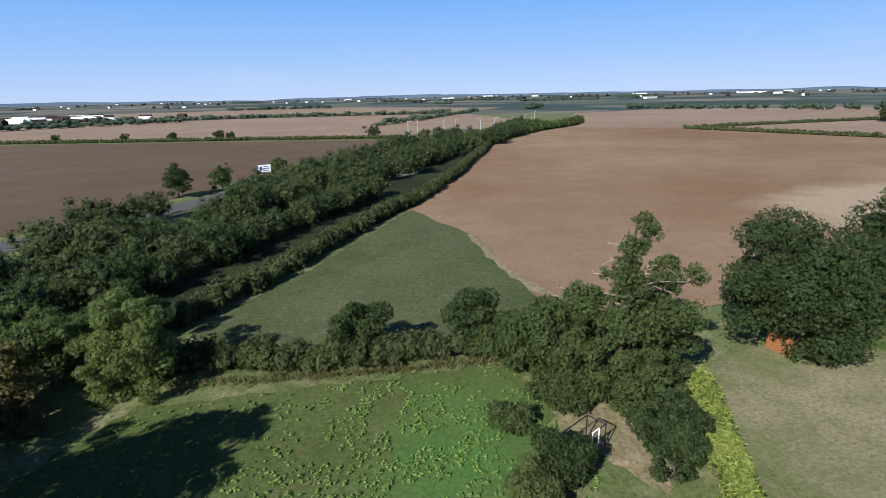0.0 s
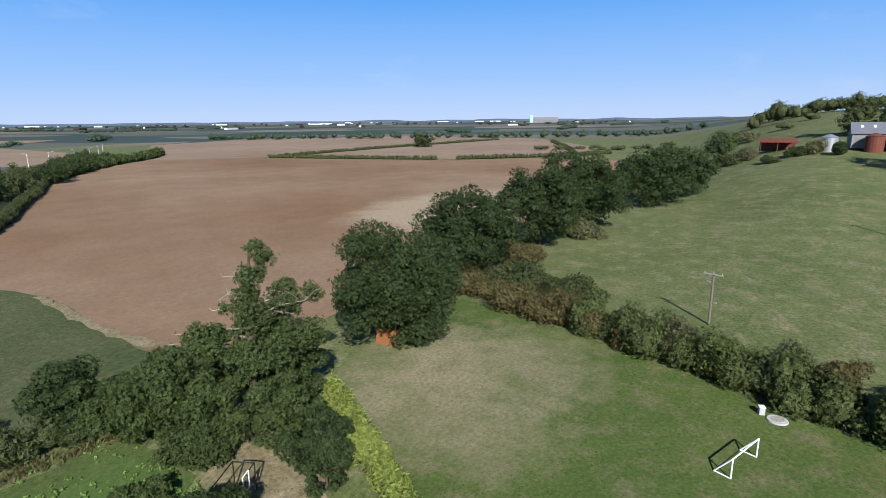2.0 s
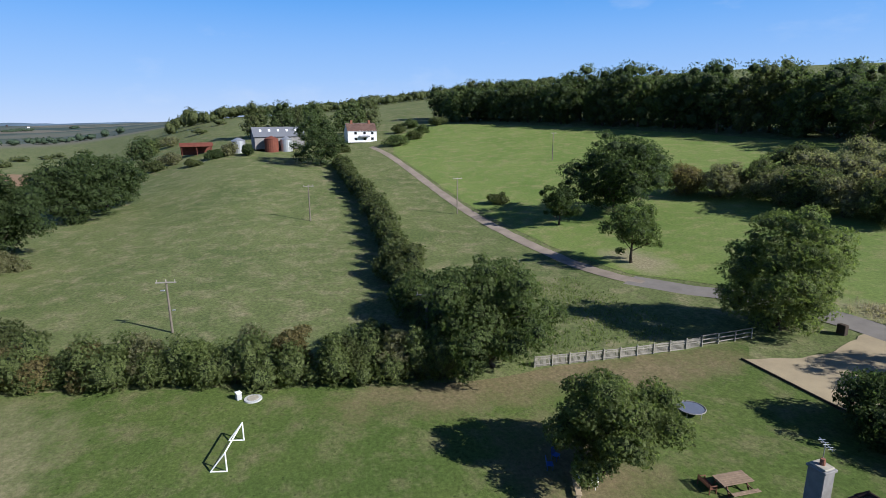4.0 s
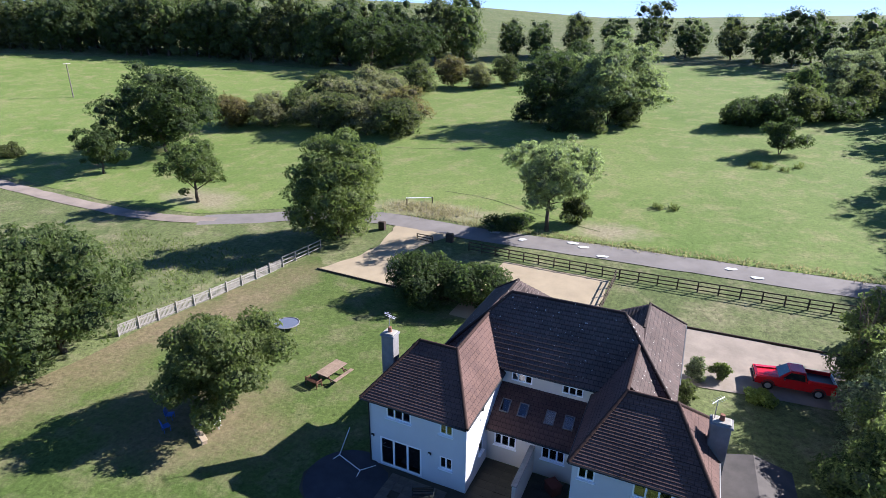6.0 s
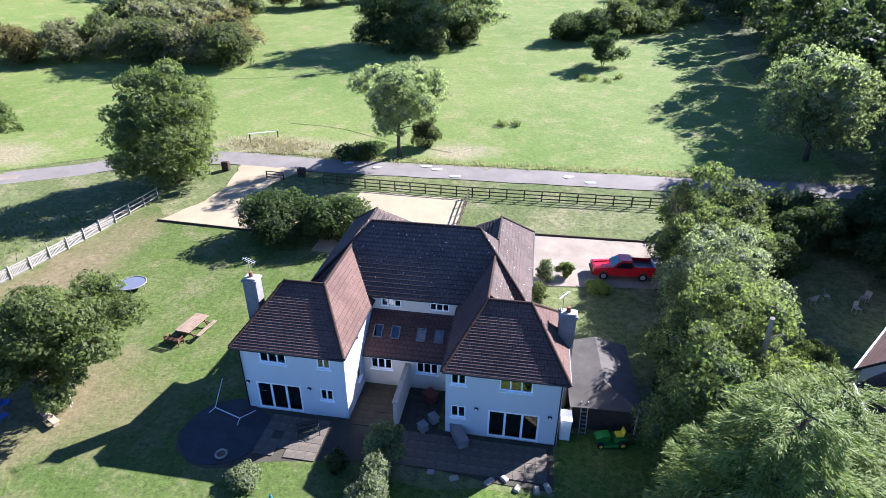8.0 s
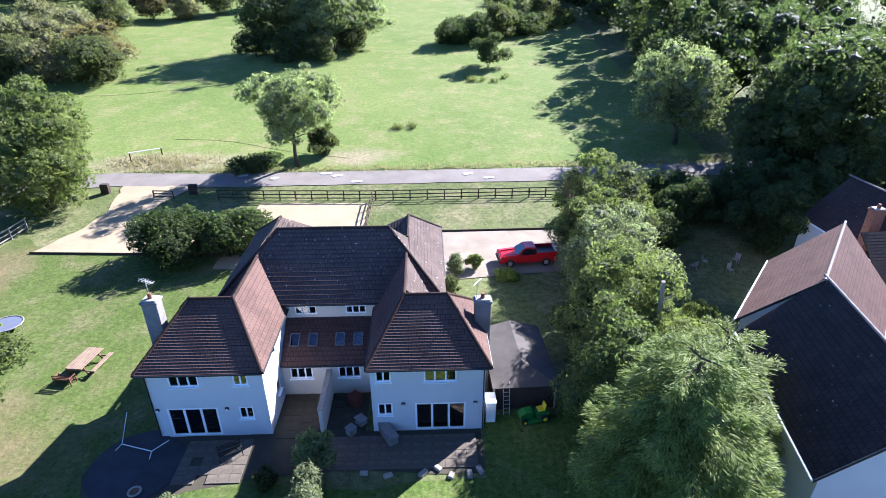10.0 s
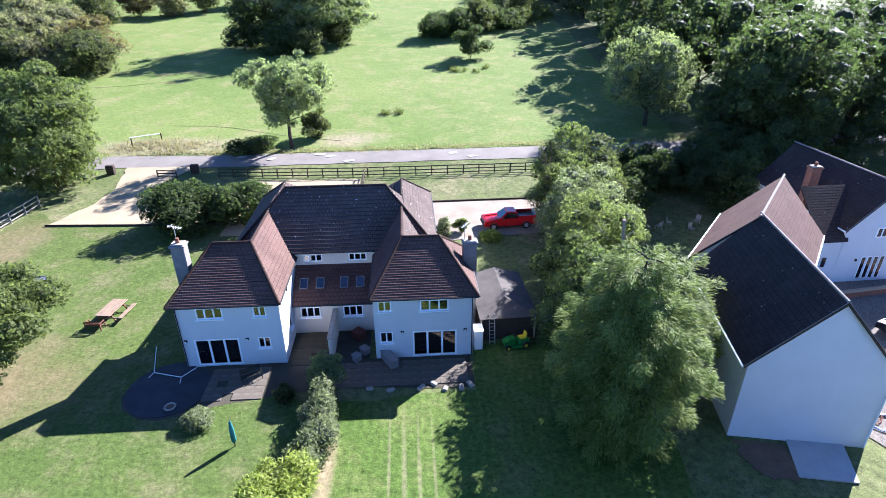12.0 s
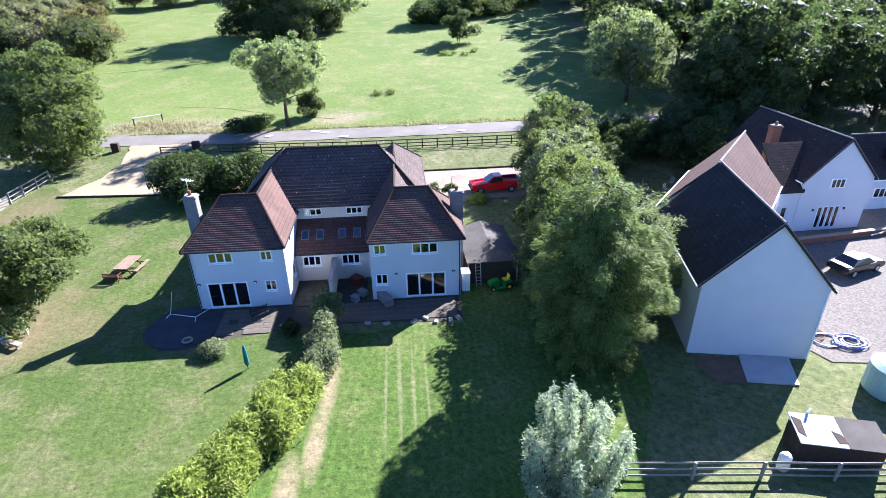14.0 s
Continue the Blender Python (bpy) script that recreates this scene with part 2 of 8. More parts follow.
worn(M_WEEDPLOT, [(2, 56, 6, 8), (-2, 52, 5, 5)], (0.062, 0.135, 0.03), 0.6)
# rough grass with the tree belt's shade put into its colour
M_DARKROUGH = grass("painted_shade_grass", (0.015, 0.021, 0.011), (0.028, 0.035, 0.015), (0.049, 0.048, 0.025), 0.68, 0.08, 1.6, 0.7)
M_DRYGRASS = grass("dry_worn_grass", (0.154, 0.13, 0.07), (0.21, 0.175, 0.105), (0.252, 0.203, 0.14), 0.6, 0.12, 2.4)
M_ASPHALT = plain("lane_asphalt", (0.178, 0.16, 0.142), 0.9, vary=0.25, scale=0.4, bumped=0.3, grain=14)
M_MAINROAD = plain("road_asphalt", (0.077, 0.073, 0.07), 0.9, vary=0.2, scale=0.3, bumped=0.2, grain=10)
M_FARMLANE = plain("worn_farm_lane", (0.241, 0.197, 0.156), 0.95, vary=0.35, scale=0.3, bumped=0.3, grain=10)
M_SAND = plain("pale_gravel", (0.312, 0.252, 0.162), 0.95, vary=0.2, scale=0.5, bumped=0.6, grain=30)
M_GRAVEL = plain("pinkish_gravel", (0.252, 0.21, 0.164), 0.95, vary=0.3, scale=0.6, bumped=0.6, grain=24)
M_YARD = plain("yard_gravel", (0.156, 0.137, 0.118), 0.95, vary=0.6, scale=7.0, bumped=0.9, grain=18)
# paving of the circle, darker than the patio slabs
M_DARKPAVE = plain("dark_circle_paving", (0.038, 0.038, 0.045), 0.8, vary=0.3, scale=1.2, bumped=0.2, grain=12)
# dark brown paving between the wings and below the slabs
M_COURT = plain("dark_courtyard", (0.059, 0.052, 0.035), 0.9, vary=0.35, scale=1.0, bumped=0.3, grain=12)
M_PATIO = plain("paving", (0.114, 0.096, 0.075), 0.85, vary=0.4, scale=1.2, bumped=0.3, grain=12)
M_STONE = plain("stone", (0.315, 0.287, 0.238), 0.85, vary=0.3, scale=2.0, bumped=0.4, grain=16)
M_EARTH = plain("bare_earth", (0.14, 0.091, 0.059), 0.95, vary=0.35, scale=1.0, bumped=0.5, grain=12)
M_RENDER = plain("white_render", (0.595, 0.603, 0.62), 0.85, vary=0.06, scale=0.6, bumped=0.12, grain=40)
M_CREAM = plain("cream_render", (0.62, 0.56, 0.48), 0.85, vary=0.08, scale=0.6, bumped=0.12, grain=40)
M_CHIMNEY = plain("grey_chimney_render", (0.21, 0.202, 0.197), 0.9, vary=0.3, scale=1.5, bumped=0.4, grain=18)
M_UPVC = plain("white_frames", (0.9, 0.9, 0.9), 0.35, vary=0.03, bumped=0)
M_BLACK = plain("black_plastic", (0.018, 0.018, 0.02), 0.4, vary=0.2, bumped=0)
M_LEAD = plain("lead_flashing", (0.154, 0.154, 0.161), 0.6, vary=0.2)
M_TIMBER = plain("grey_timber", (0.28, 0.259, 0.224), 0.9, vary=0.3, scale=2.5, bumped=0.3, grain=14)
M_FENCEBROWN = plain("brown_fence_timber", (0.059, 0.043, 0.029), 0.9, vary=0.3, scale=2.5, bumped=0.3, grain=14)
M_PINE = plain("weathered_pine", (0.322, 0.252, 0.168), 0.85, vary=0.25, scale=3, bumped=0.2, grain=20)
M_REDWOOD = plain("stained_bench_timber", (0.14, 0.063, 0.038), 0.8, vary=0.25, scale=3, bumped=0.2, grain=20)
M_SHEDTIMBER = plain("dark_shed_timber", (0.049, 0.035, 0.027), 0.9, vary=0.3, scale=3, bumped=0.3, grain=16)
M_ORANGE = plain("orange_stained_timber", (0.22, 0.089, 0.032), 0.8, vary=0.2, scale=3, bumped=0.2, grain=20)
M_FELT = plain("roofing_felt", (0.085, 0.075, 0.067), 0.9, vary=0.35, scale=0.9, bumped=0.25, grain=30)
M_CONCRETE = plain("concrete", (0.397, 0.397, 0.397), 0.85, vary=0.15, scale=1.0, bumped=0.2, grain=18)
M_BRICK = plain("red_brick", (0.21, 0.091, 0.059), 0.9, vary=0.3, scale=4, bumped=0.4, grain=14)
M_STEEL = plain("galvanised_steel", (0.50, 0.51, 0.53), 0.4, 0.7, vary=0.15)
M_RUSTSTEEL = plain("rusty_iron", (0.133, 0.042, 0.027), 0.8, 0.1, vary=0.3, scale=0.8)
M_WHITEMETAL = plain("white_painted_steel", (0.80, 0.80, 0.80), 0.35, vary=0.05, bumped=0)
M_DARKMETAL = plain("dark_painted_steel", (0.014, 0.017, 0.015), 0.5, vary=0.2, bumped=0)
M_RED = plain("red_car_paint", (0.50, 0.012, 0.016), 0.18, 0.0, 0.6, vary=0.05, bumped=0)
M_CARDARK = plain("black_car_paint", (0.012, 0.013, 0.016), 0.12, 0.0, 0.7, vary=0.05, bumped=0)
M_PALEGLOSS = plain("pale_gloss", (0.72, 0.72, 0.72), 0.15, 0.0, 0.6, vary=0.03, bumped=0)
M_TYRE = plain("tyre_rubber", (0.015, 0.015, 0.015), 0.85, vary=0.3, bumped=0)
M_GREENPAINT = plain("green_machine_paint", (0.02, 0.16, 0.03), 0.35, vary=0.1, bumped=0)
M_YELLOW = plain("yellow_vinyl", (0.70, 0.52, 0.03), 0.4, vary=0.08, bumped=0)
M_BLUE = plain("blue_hose", (0.03, 0.09, 0.36), 0.5, vary=0.1, bumped=0)
M_TEAL = plain("teal_face", (0.03, 0.17, 0.17), 0.8, vary=0.2, bumped=0)
M_TANK = plain("pale_green_tank", (0.30, 0.45, 0.42), 0.5, vary=0.15, bumped=0)
M_SKYBLUE = plain("blue_sign_face", (0.75, 0.78, 0.82), 0.5, vary=0.1, bumped=0)
M_CURTAIN = plain("curtain_and_reflection", (0.36, 0.39, 0.37), 0.9, vary=0.2, bumped=0)
M_ROOM = plain("dim_interior", (0.22, 0.19, 0.16), 0.9, vary=0.2, bumped=0)
# the blue is distance haze put into the hills' colour
M_HILLS = plain("haze_blue_hills", (0.10, 0.14, 0.19), 1.0, spec=0.0, vary=0.3, scale=0.004, bumped=0, grain=0.02)
M_SOLAR = plain("roof_sheeting", (0.14, 0.147, 0.168), 0.6, vary=0.15, scale=0.3, bumped=0)


def glass_material():
    mat = bpy.data.materials.new("window_glass")
    mat.use_nodes = True
    nt = mat.node_tree
    nt.nodes.remove(nt.nodes["Principled BSDF"])
    a, b, f, m = (nt.nodes.new(k) for k in ("ShaderNodeBsdfTransparent", "ShaderNodeBsdfGlossy", "ShaderNodeFresnel", "ShaderNodeMixShader"))
    a.inputs[0].default_value = (0.4, 0.44, 0.44, 1)
    b.inputs["Roughness"].default_value = 0.03
    f.inputs[0].default_value = 2.5
    nt.links.new(f.outputs[0], m.inputs[0])
    nt.links.new(a.outputs[0], m.inputs[1])
    nt.links.new(b.outputs[0], m.inputs[2])
    nt.links.new(m.outputs[0], nt.nodes["Material Output"].inputs[0])
    return mat


M_GLASS = glass_material()


def tile_material(name, a, b, lichen):
    """Clay or concrete tiles: side joints, tone from tile to tile, pale lichen spots."""
    mat, nt, p = material(name, 0.85, 0, 0.12)
    tc = nt.nodes.new("ShaderNodeTexCoord")
    br = nt.nodes.new("ShaderNodeTexBrick")
    br.offset, br.squash = 0.5, 1.0
    for k, v in (("Scale", 1.0), ("Brick Width", 0.30), ("Row Height", 0.31), ("Mortar Size", 0.012), ("Bias", 0.0)):
        br.inputs[k].default_value = v
    br.inputs["Color1"].default_value, br.inputs["Color2"].default_value = (*a, 1), (*b, 1)
    br.inputs["Mortar"].default_value = (*[c * 0.35 for c in a], 1)
    nt.links.new(tc.outputs["UV"], br.inputs["Vector"])
    n = noise_node(nt, 0.5, 4, 0.6, "world")
    c = mix(nt, 0.5, br.outputs[0], ramp(nt, n, [(0.3, (0.3, 0.3, 0.3)), (0.7, (0.65, 0.65, 0.65))]), "OVERLAY")
    s = noise_node(nt, 5.5, 2, 0.5, "world")
    c = mix(nt, ramp(nt, s, [(0.75 - lichen * 0.1, (0, 0, 0)), (0.79 - lichen * 0.1, (1, 1, 1))]), c, (0.45, 0.43, 0.38))
    nt.links.new(c, p.inputs["Base Color"])
    bump(nt, p, noise_node(nt, 18, 3), 0.3, 0.02)
    return mat


M_TILE = tile_material("brown_concrete_tiles", (0.126, 0.077, 0.062), (0.105, 0.066, 0.056), -1)
M_TILE_OLD = tile_material("old_lichened_tiles", (0.1, 0.073, 0.064), (0.078, 0.061, 0.054), 0.55)
M_PANTILE = tile_material("red_clay_tiles", (0.098, 0.057, 0.048), (0.081, 0.048, 0.041), -1)
M_SLATE = tile_material("dark_slates", (0.05, 0.037, 0.034), (0.037, 0.029, 0.028), 0.2)


def soil_material():
    """Harrowed soil: drill lines, damp and dry tracts, one pale chalky tract."""
    mat, nt, p = material("harrowed_soil", 0.95, 0, 0.1)
    wide = noise_node(nt, 0.012, 5, 0.6, "world")
    mid = noise_node(nt, 0.09, 5, 0.65, "world")
    fine = noise_node(nt, 1.1, 4, 0.8, "world")
    c = ramp(nt, wide, [(0.32, (0.176, 0.105, 0.058)), (0.5, (0.205, 0.135, 0.083)), (0.68, (0.245, 0.176, 0.115))])
    c = mix(nt, 0.35, c, ramp(nt, mid, [(0.3, (0.32, 0.3, 0.28)), (0.7, (0.62, 0.62, 0.6))]), "OVERLAY")
    geo = nt.nodes.new("ShaderNodeNewGeometry")
    xyz = nt.nodes.new("ShaderNodeSeparateXYZ")
    nt.links.new(geo.outputs["Position"], xyz.inputs[0])
    dx = mathn(nt, "DIVIDE", mathn(nt, "SUBTRACT", xyz.outputs[0], 122.0), 46.0)
    dy = mathn(nt, "DIVIDE", mathn(nt, "SUBTRACT", xyz.outputs[1], 103.0), 30.0)
    r = mathn(nt, "ADD", mathn(nt, "MULTIPLY", dx, dx), mathn(nt, "MULTIPLY", dy, dy))
    r = mathn(nt, "ADD", r, mathn(nt, "MULTIPLY", mathn(nt, "SUBTRACT", mid, 0.5), 1.2))
    c = mix(nt, ramp(nt, r, [(0.45, (1, 1, 1)), (1.1, (0, 0, 0))]), c, (0.301, 0.234, 0.158))
    c = mix(nt, 0.4, c, ramp(nt, fine, [(0.3, (0.3, 0.3, 0.3)), (0.7, (0.7, 0.7, 0.7))]), "OVERLAY")
    nt.links.new(c, p.inputs["Base Color"])
    bump(nt, p, fine, 0.5, 0.15)
    return mat


def stubble_material(name, a, b):
    mat, nt, p = material(name, 0.95, 0, 0.1)
    wide, mid = noise_node(nt, 0.01, 4, 0.6, "world"), noise_node(nt, 0.07, 5, 0.7, "world")
    c = ramp(nt, wide, [(0.3, a), (0.7, b)])
    c = mix(nt, 0.35, c, ramp(nt, mid, [(0.3, (0.3, 0.3, 0.3)), (0.7, (0.7, 0.7, 0.7))]), "OVERLAY")
    nt.links.new(c, p.inputs["Base Color"])
    return mat


M_SOIL = soil_material()
M_STUBBLE = stubble_material("pale_stubble", (0.203, 0.143, 0.098), (0.252, 0.189, 0.133))
M_WESTSOIL = stubble_material("dark_stubble", (0.087, 0.059, 0.037), (0.115, 0.081, 0.054))


def ground_material():
    """Pasture near by, a patchwork of small far fields beyond, haze-tinted."""
    mat = M_PASTURE.copy()
    mat.name = "open_country"
    nt = mat.node_tree
    p = nt.nodes["Principled BSDF"]
    near = p.inputs["Base Color"].links[0].from_socket
    geo = nt.nodes.new("ShaderNodeNewGeometry")
    v = nt.nodes.new("ShaderNodeTexVoronoi")
    v.inputs["Scale"].default_value = 0.0042
    nt.links.new(geo.outputs["Position"], v.inputs["Vector"])
    sep = nt.nodes.new("ShaderNodeSeparateColor")
    nt.links.new(v.outputs["Color"], sep.inputs[0])
    # far tones lean blue, with the haze of distance in the colour
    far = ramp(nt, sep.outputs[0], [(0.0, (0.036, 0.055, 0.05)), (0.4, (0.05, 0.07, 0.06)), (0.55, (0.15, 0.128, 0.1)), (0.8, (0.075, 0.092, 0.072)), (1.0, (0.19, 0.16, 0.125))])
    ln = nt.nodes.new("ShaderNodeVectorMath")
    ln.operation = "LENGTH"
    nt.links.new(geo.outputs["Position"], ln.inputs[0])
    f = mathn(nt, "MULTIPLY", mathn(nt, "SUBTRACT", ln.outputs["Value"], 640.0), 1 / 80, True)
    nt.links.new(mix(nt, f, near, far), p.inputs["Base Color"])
    return mat


# ---- building helpers ----
class MB:
    """Gathers vertices and faces of one mesh."""

    def __init__(self):
        self.v, self.f, self.uv = [], [], []

    def add(self, verts, faces):
        k = len(self.v)
        self.v += [tuple(p) for p in verts]
        self.f += [tuple(k + i for i in q) for q in faces]
        return self

    def box(self, c, s, bev=0.0, m=None):
        hx, hy, hz = s[0] / 2, s[1] / 2, s[2] / 2
        if bev <= 0:
            vs = [Vector((x * hx, y * hy, z * hz)) for x in (-1, 1) for y in (-1, 1) for z in (-1, 1)]
            fs = [(0, 1, 3, 2), (4, 6, 7, 5), (0, 4, 5, 1), (2, 3, 7, 6), (0, 2, 6, 4), (1, 5, 7, 3)]
        else:
            b = min(bev, hx * 0.6, hy * 0.6, hz * 0.6)
            vs, key = [], {}
            for x in (-1, 1):
                for y in (-1, 1):
                    for z in (-1, 1):
                        for a in range(3):
                            h = [hx - b, hy - b, hz - b]
                            h[a] = (hx, hy, hz)[a]
                            key[(x, y, z, a)] = len(vs)
                            vs.append(Vector((x * h[0], y * h[1], z * h[2])))
            fs = []
            for s1 in (-1, 1):
                for a in range(3):
                    o = [i for i in range(3) if i != a]
                    q = []
                    for u, w in ((-1, -1), (1, -1), (1, 1), (-1, 1)):
                        k = [0, 0, 0]
                        k[a], k[o[0]], k[o[1]] = s1, u, w
                        q.append(key[(*k, a)])
                    fs.append(tuple(q))
            for a in range(3):
                o = [i for i in range(3) if i != a]
                for u in (-1, 1):
                    for w in (-1, 1):
                        k1, k2 = [0, 0, 0], [0, 0, 0]
                        k1[a], k2[a] = -1, 1
                        k1[o[0]] = k2[o[0]] = u
                        k1[o[1]] = k2[o[1]] = w
                        fs.append((key[(*k1, o[0])], key[(*k2, o[0])], key[(*k2, o[1])], key[(*k1, o[1])]))
            for x in (-1, 1):
                for y in (-1, 1):
                    for z in (-1, 1):
                        fs.append(tuple(key[(x, y, z, a)] for a in range(3)))
        c = Vector(c)
        if m is not None:
            vs = [m @ p for p in vs]
        return self.add([p + c for p in vs], fs)

    def tube(self, pts, radii, n=6, cap=True):
        pts = [Vector(p) for p in pts]
        if not hasattr(radii, "__len__"):
            radii = [radii] * len(pts)
        k = len(self.v)
        for i, p in enumerate(pts):
            d = (pts[min(i + 1, len(pts) - 1)] - pts[max(i - 1, 0)]).normalized()
            a = d.orthogonal().normalized()
            if abs(d.z) < 0.9:
                a = Vector((0, 0, 1)).cross(d).normalized()
            b = d.cross(a)
            for j in range(n):
                t = 2 * math.pi * j / n
                self.v.append(tuple(p + (a * math.cos(t) + b * math.sin(t)) * radii[i]))
        for i in range(len(pts) - 1):
            for j in range(n):
                q = (j + 1) % n
                self.f.append((k + i * n + j, k + i * n + q, k + (i + 1) * n + q, k + (i + 1) * n + j))
        if cap:
            self.f.append(tuple(k + j for j in reversed(range(n))))
            self.f.append(tuple(k + (len(pts) - 1) * n + j for j in range(n)))
        return self

    def prism(self, poly, vec):
        """A flat outline pushed along vec."""
        n, vec = len(poly), Vector(vec)
        a = [Vector(p) for p in poly]
        return self.add(a + [p + vec for p in a], [tuple(reversed(range(n))), tuple(range(n, 2 * n))] + [(i, (i + 1) % n, n + (i + 1) % n, n + i) for i in range(n)])

    def mesh(self, name, smooth=False):
        me = bpy.data.meshes.new(name)
        me.from_pydata(self.v, [], self.f)
        me.validate()
        b = bmesh.new()
        b.from_mesh(me)
        bmesh.ops.recalc_face_normals(b, faces=b.faces)
        b.to_mesh(me)
        b.free()
        if smooth:
            me.polygons.foreach_set("use_smooth", [True] * len(me.polygons))
        return me


def part(name, mb, mat, parent=None, label="", smooth=False):
    me = mb.mesh(name, smooth) if isinstance(mb, MB) else mb
    if not me.materials:
        me.materials.append(mat)
    ob = new(name, me)
    ob.parent = parent
    if label:
        ob["label"] = label
    return ob


def thing(name, label, category, m=None, group="", kind=""):
    ob = new(name)
    if m is not None:
        ob.matrix_basis = m
    return tagged(ob, label, category, group, kind)


def softplus(v, k):
    return np.logaddexp(0, np.asarray(v, float) / k) * k


def smooth01(a, b, v):
    v = np.clip((np.asarray(v, float) - a) / (b - a), 0, 1)
    return v * v * (3 - 2 * v)


def terrain(x, y):
    """The lie of the land: a flat plain, rising to the south and to the east."""
    x, y = np.asarray(x, float), np.asarray(y, float)
    s = 0.115 * softplus(-y - 24, 5)
    s = s / (1 + (s / 60) ** 4) ** 0.25
    bearing = np.where(x > 0, np.degrees(np.arctan2(x, y - 23)), 0)
    e = 0.095 * softplus(x - 95, 14)
    e = e / (1 + (e / 29) ** 4) ** 0.25
    return s + e * smooth01(74, 92, bearing)


def tz(x, y):
    return float(terrain(x, y))


def at(x, y, rz=0, z=0.0):
    return pose(x, y, tz(x, y) + z, 0, 0, rz)


# ---- ground ----
def ground_sheet():
    a = np.linspace(-1, 1, 231)
    g = np.sinh(a * 5.2) / math.sinh(5.2) * 4850
    X, Y = np.meshgrid(g - 0.0, g, indexing="ij")
    Z = terrain(X, Y)
    n = len(g)
    v = np.stack([X, Y, Z], -1).reshape(-1, 3)
    i = np.arange(n * n).reshape(n, n)
    f = np.stack([i[:-1, :-1], i[1:, :-1], i[1:, 1:], i[:-1, 1:]], -1).reshape(-1, 4)
    me = bpy.data.meshes.new("ground")
    me.from_pydata(v.tolist(), [], f.tolist())
    me.polygons.foreach_set("use_smooth", [True] * len(me.polygons))
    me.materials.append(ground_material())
    tagged(new("ground", me), "green pasture land running out to far fields", "ground", kind="structure")


ground_sheet()
rng = random.Random(7)


def patch(name, label, category, outline, mat, lift=0.05, step=2.0, jag=0.25):
    """A tract of ground with an uneven edge, laid over the sheet."""
    pts = []
    n = len(outline)
    for i in range(n):
        a, b = Vector(outline[i]), Vector(outline[(i + 1) % n])
        k = max(1, int((b - a).length / step))
        side = Vector((-(b - a).y, (b - a).x)).normalized()
        for j in range(k):
            p = a.lerp(b, j / k)
            if j:
                p += side * rng.uniform(-jag, jag)
            pts.append(p)
    bm = bmesh.new()
    vs = [bm.verts.new((p.x, p.y, 0)) for p in pts]
    face = bm.faces.new(vs)
    bmesh.ops.triangulate(bm, faces=[face])
    big = max((Vector(p) - Vector(outline[0])).length for p in outline)
    sloped = max(tz(*p) for p in outline) - min(tz(*p) for p in outline) > 0.2
    if sloped:
        for _ in range(4):
            long = [e for e in bm.edges if e.calc_length() > max(2.5, big / 25)]
            if not long:
                break
            bmesh.ops.subdivide_edges(bm, edges=long, cuts=1)
            bmesh.ops.triangulate(bm, faces=[f for f in bm.faces if len(f.verts) > 3])
    for v in bm.verts:
        v.co.z = tz(v.co.x, v.co.y) + lift
    bmesh.ops.recalc_face_normals(bm, faces=bm.faces)
    if sum(f.normal.z for f in bm.faces) < 0:
        bmesh.ops.reverse_faces(bm, faces=bm.faces)
    me = bpy.data.meshes.new(name)
    bm.to_mesh(me)
    bm.free()
    me.materials.append(mat)
    return tagged(new(name, me), label, category, kind="structure")


def spline(pts, step):
    """Points every step metres along a smooth line through pts."""
    P = [Vector((*p, 0)) for p in pts]
    P = [P[0] * 2 - P[1]] + P + [P[-1] * 2 - P[-2]]
    out = []
    for i in range(1, len(P) - 2):
        k = max(1, int((P[i + 1] - P[i]).length / step))
        for j in range(k):
            t = j / k
            a, b, c, d = P[i - 1:i + 3]
            out.append(0.5 * (2 * b + (c - a) * t + (2 * a - 5 * b + 4 * c - d) * t * t + (3 * b - a - 3 * c + d) * t ** 3))
    out.append(P[-2].copy())
    return out


def ribbon(name, label, category, pts, width, mat, lift=0.06, step=2.5, jag=0.12):
    line = spline(pts, step)
    mb = MB()
    rows = []
    for i, p in enumerate(line):
        d = (line[min(i + 1, len(line) - 1)] - line[max(i - 1, 0)]).normalized()
        s = Vector((-d.y, d.x, 0))
        row = []
        for u in (-1, -0.5, 0, 0.5, 1):
            q = p + s * (u * width / 2 + (rng.uniform(-jag, jag) if abs(u) == 1 else 0))
            row.append((q.x, q.y, tz(q.x, q.y) + lift + 0.03 * (1 - u * u)))
        rows.append(row)
    mb.v = [p for r in rows for p in r]
    mb.f = [(i * 5 + j, i * 5 + j + 1, i * 5 + j + 6, i * 5 + j + 5) for i in range(len(rows) - 1) for j in range(4)]
    me = bpy.data.meshes.new(name)
    me.from_pydata(mb.v, [], mb.f)
    if me.polygons[0].normal.z < 0:
        me.flip_normals()
    me.materials.append(mat)
    return tagged(new(name, me), label, category, kind="structure")


patch("field", "brown harrowed arable field with a pale chalky tract", "field",
      [(17.7, 80), (18.4, 92), (20, 110), (16, 126), (14, 138), (21, 149), (39.4, 184), (55, 217), (67, 240), (86, 281), (107, 308), (125, 331), (150, 358), (184, 385), (218, 389), (229, 330), (262, 214), (272, 200), (325, 150), (300, 112), (250, 100), (200, 88), (160, 76), (112, 72), (60, 73), (35, 71), (20, 74)],
      M_SOIL, 0.08, 4.0, 0.5)
patch("field", "pale stubble field beyond a low hedge", "field",
      [(231, 332), (264, 222), (274, 208), (330, 160), (430, 170), (600, 300), (640, 500), (460, 660), (300, 600), (205, 440), (172, 384)], M_STUBBLE, 0.1, 8, 0.8)
